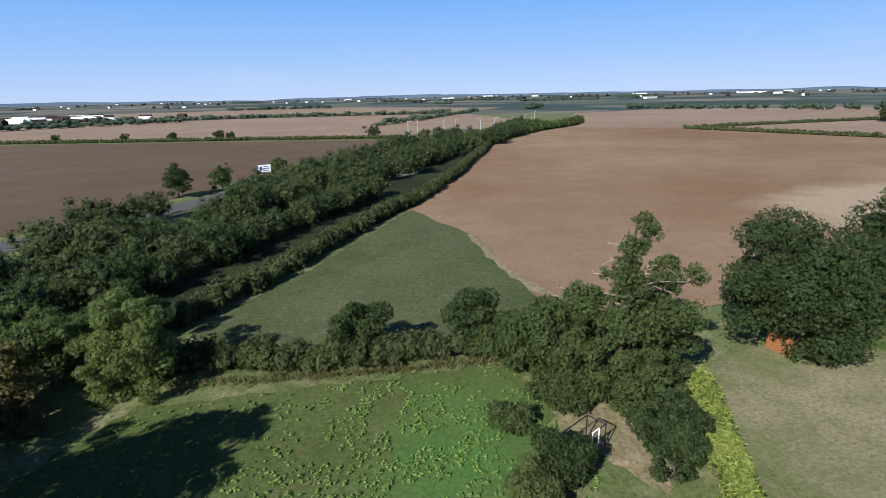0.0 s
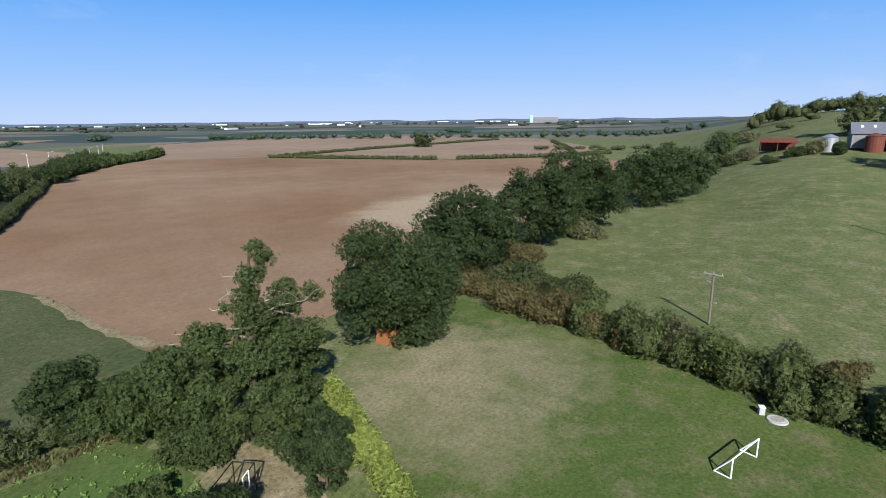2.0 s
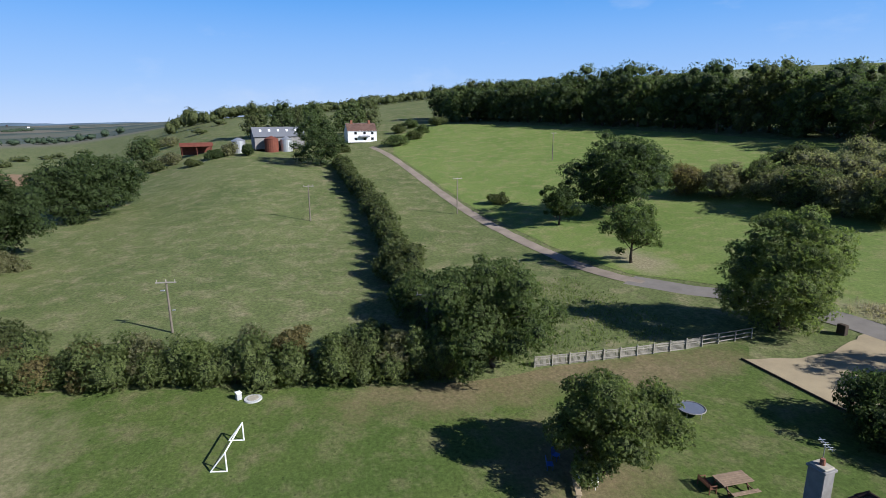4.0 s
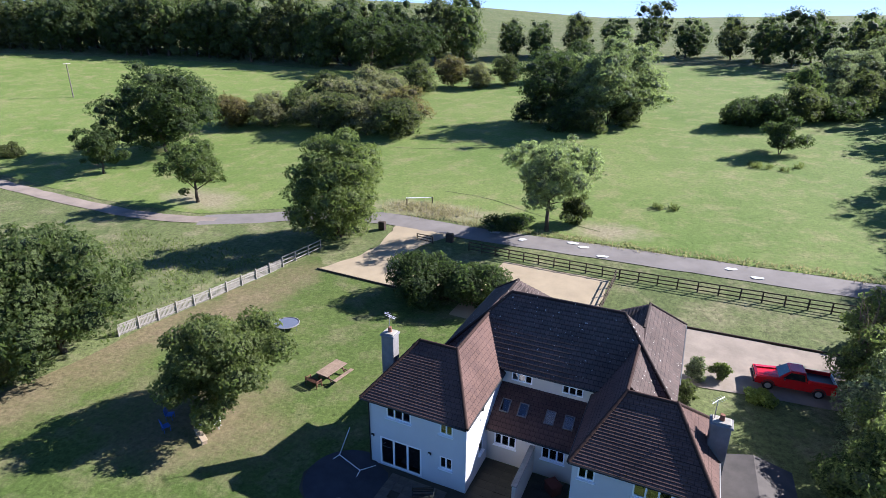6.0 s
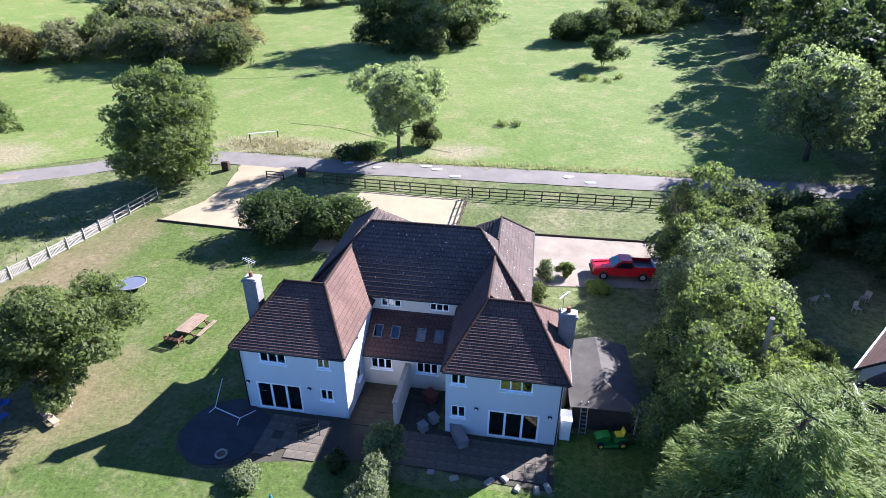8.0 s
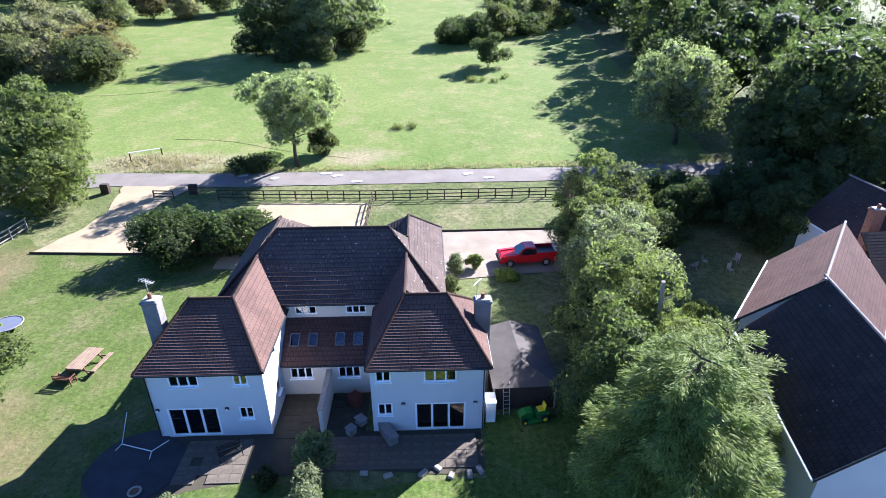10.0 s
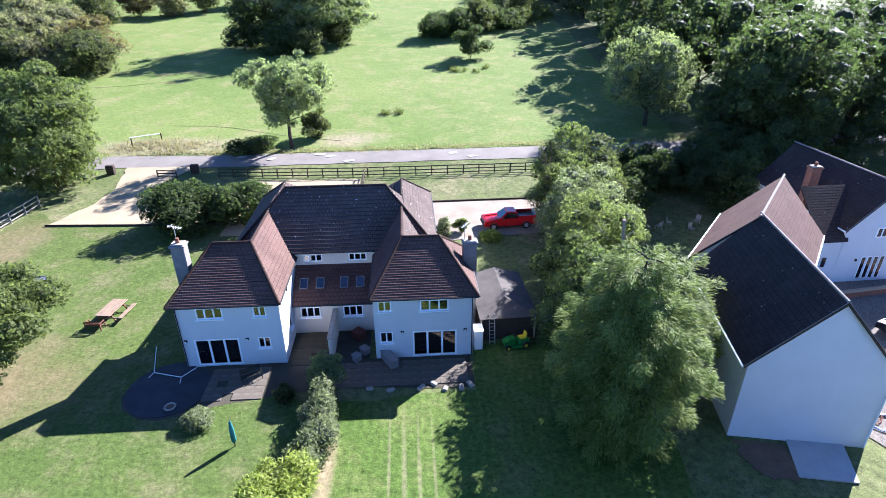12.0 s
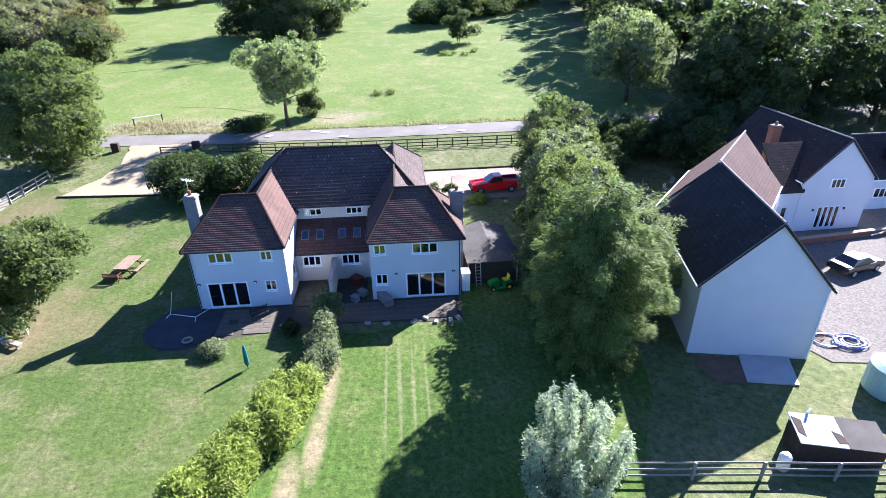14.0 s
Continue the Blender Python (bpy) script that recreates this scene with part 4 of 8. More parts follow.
bush("bush", "dull green bush beside the swing frame", 2.6, 47.4, 2.8, 2.0, M_OLIVE, 0.24, 3400, 14, group="bushes by the plot")
bush("bush", "green bush beside the plot", 4.6, 55.5, 2.0, 1.7, M_BROAD, 0.26, 1800, group="bushes by the plot")
hedge("golden_hedge", "clipped golden-green conifer hedge", [(20.0, 54.2), (17.6, 50), (14.4, 44), (10.5, 38), (6, 31.5)], 1.5, 3.0, M_GOLD, 560, 0.11, uneven=0.1, fronds=0.5, long=3.6, size=0.58)

# hedge between the plot and the green triangle
hedge("hedge", "overgrown mixed hedge with dark gaps", [(-24, 73), (-17, 71.8), (-7, 69), (0, 68.2), (9, 67.8), (12, 66)], 3.2, 2.8, M_HEDGE, 170, 0.33, uneven=0.4)
bush("bush", "round dark green bush rising from the hedge", -5, 70.5, 6.0, 3.1, M_OAK, 0.34, 3200, 16, group="bushes in the hedge")
bush("bush", "round dark green bush rising from the hedge", 6.2, 69.3, 6.2, 3.2, M_OAK, 0.34, 3200, 16, group="bushes in the hedge")
tree("tree", "rounded light green tree at the hedge end", -24.4, 69.6, 8.9, 3.8, M_LIME, 0.32, 7000, 0.02, 28, group="trees at the hedge end")
for bx, by, bh, br, bm_ in ((-32, 73, 7, 4.5, M_BROAD), (-34, 66, 6.5, 4.2, M_RUST), (-40, 78, 9, 5, M_BROAD), (-28, 80, 7, 4, M_OAK), (-46, 70, 9, 5, M_OAK), (-37, 58, 8, 4.5, M_OAK)):
    tree("tree", "shrubby tree in the dark tree belt", bx, by, bh, br, bm_, 0.42, 3600, 0.05, 20, group="tree belt")
# the tall trees outside the view that throw their shade on the plot
for bx, by, bh, br in ((-31, 47.5, 14.5, 5), (-37, 46.5, 15, 5.5), (-43, 46, 15, 5.5), (-50, 46, 15, 6), (-34, 39.5, 14.5, 5.2), (-41, 38, 14, 5.5)):
    tree("tree", "tall dark tree beside the weedy plot", bx, by, bh, br, M_OAK, 0.6, 4200, 0.03, 20, group="trees beside the plot")

# long field hedge and tree belt along the road
hedge("field_hedge", "long trimmed field hedge throwing a dark shadow", [(-27, 81), (-23.5, 84), (-13.5, 98), (-5, 112), (6.5, 131), (19.5, 150), (38, 184), (53.5, 217), (65.5, 240), (84.5, 281), (105, 309), (123, 332)], 3.0, 2.9, M_HEDGE, 95, 0.36, uneven=0.3)
hedge("field_hedge", "overgrown field hedge running to the far corner", [(123, 332), (148, 360), (182, 388), (215, 430)], 6, 5, M_BROAD, 60, 0.9, uneven=0.4)
g2 = random.Random(3)
BELT = [tree("tree", "broad green tree in the roadside belt", -20, 138, 8, 5, m_, 0.54, 1050, 0.02, 16, group="roadside tree belt", size=0.5) for m_ in (M_OAK, M_OAK, M_HEDGE)]
for i, p in enumerate(spline([(-62, 84), (-48, 102), (-34, 120), (-21, 137), (-8, 154), (6, 172), (22, 192), (36, 216), (60, 250), (95, 300), (125, 345), (150, 385)], 7)):
    for j, (ox, oy, sc) in enumerate(((-4, 4, 1.0), (2, -1, 1.0), (-9, 8, 0.7), (7, -5, 0.6))):
        if j == 2 or j == 3 and p.y > 165:
            continue
        copy_thing(BELT[(i * 2 + j) % 3], Matrix.Translation((p.x + g2.uniform(-3, 3) + ox, p.y + g2.uniform(-3, 3) + oy, 0)) @ pose(0, 0, 0, 0, 0, g2.uniform(0, 360)) @ Matrix.Scale(g2.uniform(0.75, 1.1) * sc * (0.9 if p.x < -32 else 0.7 if p.x < -14 else 1.0), 4))
for i, p in enumerate(spline([(-44, 80), (-33, 93), (-23, 108), (-12, 126), (0, 142), (9, 156)], 4.6)):
    copy_thing(BELT[i % 3], Matrix.Translation((p.x + g2.uniform(-1.2, 1.2), p.y + g2.uniform(-1.2, 1.2), 0)) @ pose(0, 0, 0, 0, 0, g2.uniform(0, 360)) @ Matrix.Scale(g2.uniform(0.6, 0.8) if p.x > -20 else g2.uniform(0.75, 0.95), 4))
for i, (bx, by, s_) in enumerate(((-47, 134, 0.95), (-42.5, 139.5, 0.85), (-39, 146, 0.8), (-22, 164, 0.75), (-17, 172, 0.85), (-11, 181, 0.85), (-5, 193, 0.9), (1, 204, 0.9), (8, 215, 0.95), (14, 226, 0.9), (21, 238, 1.0), (28, 250, 0.95), (36, 264, 1.0), (45, 278, 1.0), (55, 294, 1.0), (66, 310, 1.0), (78, 322, 1.0))):
    copy_thing(BELT[i % 3], pose(bx, by, 0, 0, 0, i * 77) @ Matrix.Scale(s_, 4))
tree("tree", "dark conical roadside tree", -39, 173.5, 8.8, 3.6, M_OAK, 0.5, 2400, 0.15, 20, group="roadside trees", taper=0.5)
tree("tree", "rounded green tree beside the road", -29.2, 180.4, 7.6, 3.6, M_BROAD, 0.5, 2200, 0.15, 18, group="roadside trees")
tree("tree", "rounded green tree beside the road", -14.8, 204.7, 6, 3.2, M_BROAD, 0.5, 1800, 0.15, 16, group="roadside trees")
tree("tree", "rusty rounded tree by the lay-by", 35, 212, 7, 5, M_RUST, 0.6, 2200, 0.1, 16, group="roadside trees")
hedge("field_hedge", "low straight hedge between stubble fields", [(-330, 470), (-123, 398), (-40, 372), (54, 338)], 3, 2.2, M_HEDGE, 10, 1.0, uneven=0.2)
for bx, by, bh in ((36, 350, 8), (-80, 392, 5), (-108, 398, 5), (-52, 382, 6), (-46, 380, 5), (-150, 412, 5)):
    tree("tree", "small tree standing in the far hedge", bx, by, bh, bh * 0.55, M_OAK, 0.8, 700, 0.12, 12, group="trees in the far hedge")
hedge("field_hedge", "low dark hedge across the arable land", [(229, 323), (245, 268), (263, 214)], 4, 2.4, M_HEDGE, 14, 0.9, uneven=0.3)
hedge("field_hedge", "low dark hedge across the arable land", [(272, 202), (300, 175), (330, 152), (360, 140)], 4, 2.6, M_HEDGE, 14, 0.9, uneven=0.3)
hedge("field_hedge", "low dark hedge across the arable land", [(245, 325), (330, 330), (430, 330), (548, 328)], 4, 2.2, M_HEDGE, 7, 1.1, uneven=0.3)
hedge("field_hedge", "low dark hedge across the arable land", [(330, 152), (410, 190), (520, 250)], 4, 2.4, M_HEDGE, 7, 1.1, uneven=0.3)
tree("oak_tree", "lone oak standing in the stubble field", 384, 312, 11, 9, M_OAK, 1.0, 1600, 0.12, 20)

# hedge between the lawn and the meadow
hedge("hedge", "overgrown hedge turning rusty brown", [(54, 65), (53.5, 58), (50.5, 50), (48.5, 42)], 5.5, 3.2, M_RUST, 330, 0.3, uneven=0.35)
hedge("hedge", "overgrown hedge of mixed rusty and green shrubs", [(48.5, 42), (45.5, 33), (43, 26), (40.3, 19), (38.6, 12), (37, 6)], 4.4, 4.2, M_OLIVE, 420, 0.26, uneven=0.5)
bush("bush", "light green rounded bush in the hedge", 44.5, 27.5, 4.2, 2.6, M_LIME, 0.32, 2600, group="bushes in the lawn hedge")
bush("bush", "brown-green bush in the hedge", 43.5, 22.5, 4.8, 2.6, M_BRONZE, 0.32, 2600, group="bushes in the lawn hedge")
bush("bush", "brown-green bush in the hedge", 40, 14.5, 4.6, 2.7, M_HEDGE, 0.32, 2600, group="bushes in the lawn hedge")
for bx, by, bh, br, m_ in ((47, 36.5, 4.2, 2.4, M_RUST), (45.8, 32, 4.6, 2.3, M_BRONZE), (42, 19, 4.8, 2.3, M_RUST), (38.8, 9.5, 4.6, 2.5, M_BRONZE), (41.5, 11, 5, 2.6, M_HEDGE), (50, 46, 4, 2.6, M_RUST)):
    bush("bush", "rounded bush turning brown in the hedge", bx, by, bh, br, m_, 0.32, 2200, group="bushes in the lawn hedge")
bush("bush", "dark wide thicket behind the hedge", 57.5, 55, 4.4, 5.6, M_HEDGE, 0.4, 3400, 18, group="bushes in the lawn hedge")
bush("bush", "dark wide thicket behind the hedge", 56, 47, 3.6, 4.4, M_HEDGE, 0.4, 2600, 14, group="bushes in the lawn hedge")
tree("tree", "large green tree at the hedge corner", 36.8, 0.2, 11.2, 6.6, M_BROAD, 0.38, 9500, 0.04, 40)
hedge("hedge", "dark overgrown hedge running up to the farm", [(44, 3), (53, 2.5), (75, -1), (100, -5), (120, -7), (150, -9), (185, -11)], 5, 4.6, M_HEDGE, 110, 0.5, uneven=0.4)
bush("bush", "tall bush in the meadow hedge", 52, 2.5, 6, 4, M_BROAD, 0.4, 3000, 14)
bush("bush", "tall bush in the meadow hedge", 70, 0.5, 6, 4, M_HEDGE, 0.45, 2600, 14)

# parkland trees south of the lane
tree("oak_tree", "massive dark parkland oak with a low spreading crown", 87.6, -53, 17.8, 10.4, M_OAK, 0.5, 10500, 0.03, 48)
tree("tree", "small rounded parkland tree", 88, -39.5, 9.2, 4.2, M_OAK, 0.5, 3000, 0.14, 18, group="parkland trees")
tree("tree", "small parkland tree with a thin crown", 60.3, -35.5, 10.3, 4.4, M_BROAD, 0.42, 3200, 0.2, 18, group="parkland trees")
bush("bush", "low round bush in the park", 113, -37.5, 2.8, 2.6, M_HEDGE, 0.45, 900)
tree("tree", "dense rounded tree beside the driveway", 31.6, -32.4, 14.2, 6.1, M_LIME, 0.32, 15000, 0.01, 46, taper=0.25)
tree("ash_tree", "slender pale green ash beside the lane", 7, -43.4, 12.4, 5.4, M_ASH, 0.36, 6500, 0.3, 30, girth=0.24)
bush("bush", "low shrub at the ash's foot", 4.2, -47.4, 4.0, 1.9, M_HEDGE, 0.35, 1400)
bush("bush", "dark low bush beside the lane", 12, -42.6, 1.8, 3, M_OAK, 0.3, 1600)
tree("tree", "small garden tree over a clutter of seats", 18.6, 0.2, 7.8, 4.2, M_OLIVE, 0.28, 11500, 0.14, 34)
bush("laurel", "clipped dark laurel clump by the driveway", 14.2, -22.8, 4.6, 3.8, M_OAK, 0.3, 4600, 18, group="laurels by the driveway")
bush("laurel", "clipped dark laurel clump by the driveway", 8.8, -23.2, 4.4, 3.6, M_OAK, 0.3, 4600, 18, group="laurels by the driveway")
G_SCRUB = "scrub in the park"
for bx, by, bh, br, m_ in ((91, -75.5, 7.0, 5.6, M_RUST), (84, -78.5, 8.0, 5.2, M_BRONZE), (79, -84, 8.4, 5.4, M_HEDGE), (71, -80.5, 7.6, 5.4, M_BRONZE), (64, -79.5, 8.6, 5.6, M_HEDGE), (57, -79, 8.8, 5.4, M_BRONZE),
                           (49.5, -79, 8.4, 5.6, M_HEDGE), (52, -86, 9.4, 5.6, M_RUST), (62, -90, 9.6, 5.8, M_BRONZE), (72, -94, 9.2, 5.8, M_BRONZE), (82, -101, 9.6, 6.2, M_HEDGE), (76, -112, 9.4, 6.4, M_BRONZE), (66, -104, 8.6, 6.0, M_BRONZE),
                           (68, -124, 9.6, 5.6, M_HEDGE), (62, -136, 9.4, 5.0, M_RUST), (54, -137, 7.4, 4.4, M_BRONZE), (47, -143, 9.0, 4.8, M_HEDGE), (37, -152, 9.6, 5.2, M_OAK), (29, -158, 12.0, 6.0, M_OAK)):
    bush("thorn_bush", "rounded thorn bush with brownish leaves", bx, by, bh, br, m_, 0.42, 3000, 18, group=G_SCRUB)
tree("oak_tree", "big rounded dark oak before the wood", 101, -152, 20, 10.5, M_OAK, 0.6, 5200, 0.04, 34, group="park clumps")
tree("oak_tree", "big rounded dark oak before the wood", 86, -157, 18.5, 9.5, M_OAK, 0.6, 4800, 0.04, 32, group="park clumps")
bush("willow", "tall pale willow in a park clump", 9.6, -102, 19.5, 7.4, M_ASH, 0.42, 7600, 30, category="tree", group="park clumps", size=0.42)
bush("willow", "pale drooping willow in a park clump", 4.6, -107, 16.5, 6.4, M_ASH, 0.42, 5600, 26, category="tree", group="park clumps", size=0.42)
bush("tree", "dark dense tree in a park clump", 22.5, -101, 16.5, 7.4, M_OAK, 0.42, 6200, 26, category="tree", group="park clumps", size=0.42)
bush("willow", "pale willow with a rounded crown in a park clump", 14.0, -99.5, 15.0, 6.0, M_ASH, 0.42, 4600, 24, category="tree", group="park clumps", size=0.42)
for bx, by, bh, br, m_ in ((12.5, -93.6, 5.4, 3.6, M_HEDGE), (17.5, -93.4, 6.4, 4.2, M_OAK), (25.5, -97.5, 7.0, 4.4, M_OAK), (6.0, -100.5, 6.0, 3.6, M_HEDGE)):
    bush("bush", "dark bush at the clump's foot", bx, by, bh, br, m_, 0.38, 2200, group=G_SCRUB)
bush("thorn_bush", "single dark round bush in the meadow", -22, -88.2, 6.6, 3.2, M_OAK, 0.34, 2800, 14)
for bx, by, bh, br, m_ in ((-15.6, -107.5, 5.6, 4.4, M_OAK), (-21, -109.5, 6.4, 4.6, M_OAK), (-26.6, -113, 8.2, 4.6, M_HEDGE), (-33.4, -117.5, 5.2, 4.4, M_OAK), (-38.6, -123, 4.2, 5.0, M_OLIVE), (-45, -130, 4.0, 4.6, M_OLIVE), (-60, -160, 4.0, 5.0, M_OLIVE)):
    bush("bush", "low dark bush in a straggling meadow clump", bx, by, bh, br, m_, 0.4, 2600, 16, group="meadow clump")
for bx, by, bh, br, m_ in ((-28.4, -121, 11.0, 3.8, M_BROAD), (-35, -133, 12.6, 4.4, M_GREYGREEN), (-42.5, -141, 14.4, 3.8, M_GREYGREEN), (-40, -128, 9.0, 4.2, M_HEDGE)):
    bush("tree", "slender tree in a straggling meadow clump", bx, by, bh, br, m_, 0.4, 3000, 18, category="tree", group="meadow clump")

# woods on the rising ground
WOOD = [tree("tree", "tall dark tree in the wood", -62, -170, 19, 7.5, m_, 0.66, 1700, 0.04, 20, group="woodland trees", size=0.66) for m_ in (M_OAK, M_BROAD, M_HEDGE, M_OAK)]
edge = spline([(-60, -100), (-58, -130), (-55, -165), (-22, -200), (40, -210), (88, -180), (108, -158), (151, -146), (206, -121), (262, -88)], 11.5)
for i, p in enumerate(edge):
    for j in range(2 if p.x < 95 else 4):
        back = (11 if p.x < 70 else 16) * (j % 2)
        n_ = (Vector((p.x, p.y, 0)) - Vector((20, -60, 0))).normalized()
        qx, qy = p.x + n_.x * back + g2.uniform(-3, 3) + (5 if j > 1 else 0), p.y + n_.y * back + g2.uniform(-3, 3) + (2.5 if j > 1 else 0)
        copy_thing(WOOD[(i + j * 2) % 4], at(qx, qy, g2.uniform(0, 360), -0.2) @ Matrix.Scale(g2.uniform(0.75, 1.15) * (1.2 if 70 < p.x < 215 else 0.95), 4))
EDGE_WOOD = [tree("tree", "tall broad tree at the wood's edge", -52, -33, 18, 7.4, m_, 0.46, 5600, 0.05, 30, group="woodland trees", size=0.46) for m_ in (M_OAK, M_BROAD, M_OAK)]
for bx, by, s_ in ((-63, -34, 0.9), (-74, -36, 1.0), (-57, -46, 1.05), (-68, -50, 1.1), (-80, -52, 1.1), (-50, -62, 0.9), (-60, -66, 1.1), (-72, -70, 1.15), (-52, -80, 1.0), (-64, -86, 1.1), (-90, -44, 1.0), (-86, -30, 0.9), (-58, -98, 1.0), (-98, -30, 1.0)):
    copy_thing(EDGE_WOOD[int(abs(bx)) % 3], at(bx, by, bx * 7 % 360, -0.2) @ Matrix.Scale(s_, 4))
tree("tree", "silvery pale tree at the wood's edge", -43.8, -49, 13.5, 6.8, M_ASH, 0.34, 7000, 0.18, 24, size=0.46)
hedge("laurel_hedge", "tall dark evergreen hedge beside the lane", [(-27, -30), (-36, -30.5), (-46, -30), (-60, -29)], 4, 4.0, M_OAK, 190, 0.34, uneven=0.2)
for bx, by, s_ in ((318, -6, 0.6), (334, -14, 0.62), (300, -20, 0.6), (262, 13, 0.92), (260, 1, 0.95), (257, -13, 0.95), (253, -30, 0.95), (262, -40, 0.9), (285, -30, 0.6), (340, 5, 0.65), (352, -22, 0.6), (240, 57, 0.7)):
    copy_thing(WOOD[int(bx) % 4], at(bx, by, bx * 11 % 360, -0.2) @ Matrix.Scale(s_, 4))
tree("oak_tree", "tall dark tree beside the farm barn", 188.5, -5.5, 17.8, 9.2, M_OAK, 0.5, 6500, 0.02, 36)
for bx, by, bh, br, m_ in ((210, 37, 2.6, 3.0, M_HEDGE), (217, 30, 3.4, 3.6, M_OAK), (219, 25, 5.0, 3.4, M_BRONZE), (214, 18, 4.2, 3.0, M_OAK), (228, 46, 5.0, 4.4, M_BRONZE), (222, 52, 4.6, 5.0, M_HEDGE), (217, -42, 4.2, 5.4, M_BROAD),
                           (226, -52, 3.6, 3.6, M_HEDGE), (240, -60, 4.0, 3.6, M_BROAD), (250, -52, 4.4, 3.6, M_HEDGE), (262, -62, 4.4, 4.0, M_BROAD), (258, -74, 4.4, 4.0, M_HEDGE), (214, -18, 3.4, 3.2, M_HEDGE), (300, 52, 5.0, 5.0, M_BRONZE), (318, 62, 4.6, 6.0, M_OLIVE), (290, 62, 4.0, 6.0, M_OLIVE)):
    bush("bush", "farmyard bush and young tree", bx, by, bh, br, m_, 0.5, 1300, group="bushes round the farm")
g3 = random.Random(9)


def far_woods(name, label, spots, mat, leafy=True):
    """Woods too far off to count: lumps and sprays in one mesh."""
    lumps = []
    for x, y, h, r in spots:
        z = tz(x, y)
        for _ in range(3):
            s = r * g3.uniform(0.6, 1.0)
            lumps.append((x + g3.uniform(-.6, .6) * r, y + g3.uniform(-.6, .6) * r, z + h * g3.uniform(0.35, 0.62), s, s, h * 0.4))
    tagged(new(name, foliage(name, lumps, len(spots) * 60, 1.25, 5, mat, core=0.78)), label, "woods", kind="stuff")


far_woods("hilltop_wood", "dark woods along the hill's skyline", [(x, y, g3.uniform(8, 11.5), g3.uniform(5, 8)) for x, y in [(470 + i * 3 + g3.uniform(-12, 12), 60 - i * 9) for i in range(46)]] + [(452 + i * 1.5 + g3.uniform(-12, 12), 64 - i * 4.5, g3.uniform(7, 11), g3.uniform(4, 6)) for i in range(90)] + [(430 - i * 4 + g3.uniform(-5, 5), 120 + i * 7 + g3.uniform(-4, 4), g3.uniform(2.5, 4.5), g3.uniform(3, 5)) for i in range(12)], M_HEDGE)
far_woods("hilltop_wood", "small trees on the hill's shoulder", [(404, 62, 9, 4), (398, 48, 14, 6), (394, 40, 10, 5), (360, 70, 4, 5), (340, 60, 4, 5), (330, 40, 3, 4), (372, 30, 4, 4)], M_HEDGE)
belt = []
for i in range(90):
    a = i / 90
    belt.append((420 + 330 * a + g3.uniform(-14, 14), 700 - 560 * a + g3.uniform(-14, 14), g3.uniform(6, 10), g3.uniform(4, 7)))
for row in range(34):
    a, d = radians(g3.uniform(-26, 80)), g3.uniform(820, 2900)
    if a > radians(28):
        d = max(d, 900)
    x, y, t = math.sin(a) * d, math.cos(a) * d, g3.uniform(0, math.pi)
    for i in range(g3.randint(10, 26)):
        belt.append((x + math.cos(t) * i * 11 + g3.uniform(-4, 4), y + math.sin(t) * i * 11 * 0.4 + g3.uniform(-4, 4), g3.uniform(5, 9), g3.uniform(5, 9)))
far_woods("far_tree_belts", "dark tree belts and copses on the plain", belt, M_FARLEAF)
far_woods("far_tree_belts", "hedgerow trees between far fields", [(x, y, g3.uniform(3, 7), g3.uniform(4, 8)) for x, y in [(-300 + i * 9, 752 - i * 0.4 + g3.uniform(-3, 3)) for i in range(55)] + [(60 + i * 9, 480 + i * 14) for i in range(20)] + [(-330 + 7 * i, 545 + 5 * i) for i in range(30)]], M_FARLEAF)


# ---- the far plain: towns and hills ----
def far_town():
    mb, roofs = MB(), MB()
    for i in range(150):
        a = radians(g3.uniform(-24, 78))
        d = g3.uniform(1700, 3900)
        x, y = math.sin(a) * d, math.cos(a) * d
        big = g3.random() < 0.06
        w, l, h = (g3.uniform(20, 70), g3.uniform(10, 18), g3.uniform(4, 7)) if big else (g3.uniform(7, 14), g3.uniform(6, 9), g3.uniform(4.5, 6))
        m = pose(0, 0, 0, 0, 0, g3.uniform(0, 180)).to_3x3()
        (mb if i % 3 == 0 else roofs).box((x, y, h / 2), (w, l, h), 0, m)
        if not big:
            e = [m @ Vector(q) + Vector((x, y, h)) for q in ((-w / 2, -l / 2, 0), (-w / 2, l / 2, 0), (-w / 2, 0, l * 0.4))]
            roofs.prism(e, m @ Vector((w, 0, 0)))
    for i in range(34):
        x, y = -300 + g3.gauss(0, 70), 815 + g3.gauss(0, 26)
        w, l, h = g3.uniform(8, 22), g3.uniform(6, 10), g3.uniform(3.5, 5.5)
        m = pose(0, 0, 0, 0, 0, g3.uniform(-20, 20)).to_3x3()
        (mb if i % 3 == 0 else roofs).box((x, y, h / 2), (w, l, h), 0, m)
        e = [m @ Vector(q) + Vector((x, y, h)) for q in ((-w / 2, -l / 2, 0), (-w / 2, l / 2, 0), (-w / 2, 0, l * 0.3))]
        (mb if i % 4 == 0 else roofs).prism(e, m @ Vector((w, 0, 0)))
    for i in range(12):
        a, d = radians(g3.uniform(4, 62)), g3.uniform(2300, 3900)
        mb.box((math.sin(a) * d, math.cos(a) * d, 4), (g3.uniform(30, 80), 20, g3.uniform(4, 6.5)), 0, pose(0, 0, 0, 0, 0, -math.degrees(a)).to_3x3())
    for name, q, mat in (("far_town", mb, M_RENDER), ("far_town", roofs, M_TILE_OLD)):
        me = q.mesh(name)
        me.materials.append(mat)
        tagged(new(name, me), "small pale houses and sheds of far towns", "town", kind="stuff")


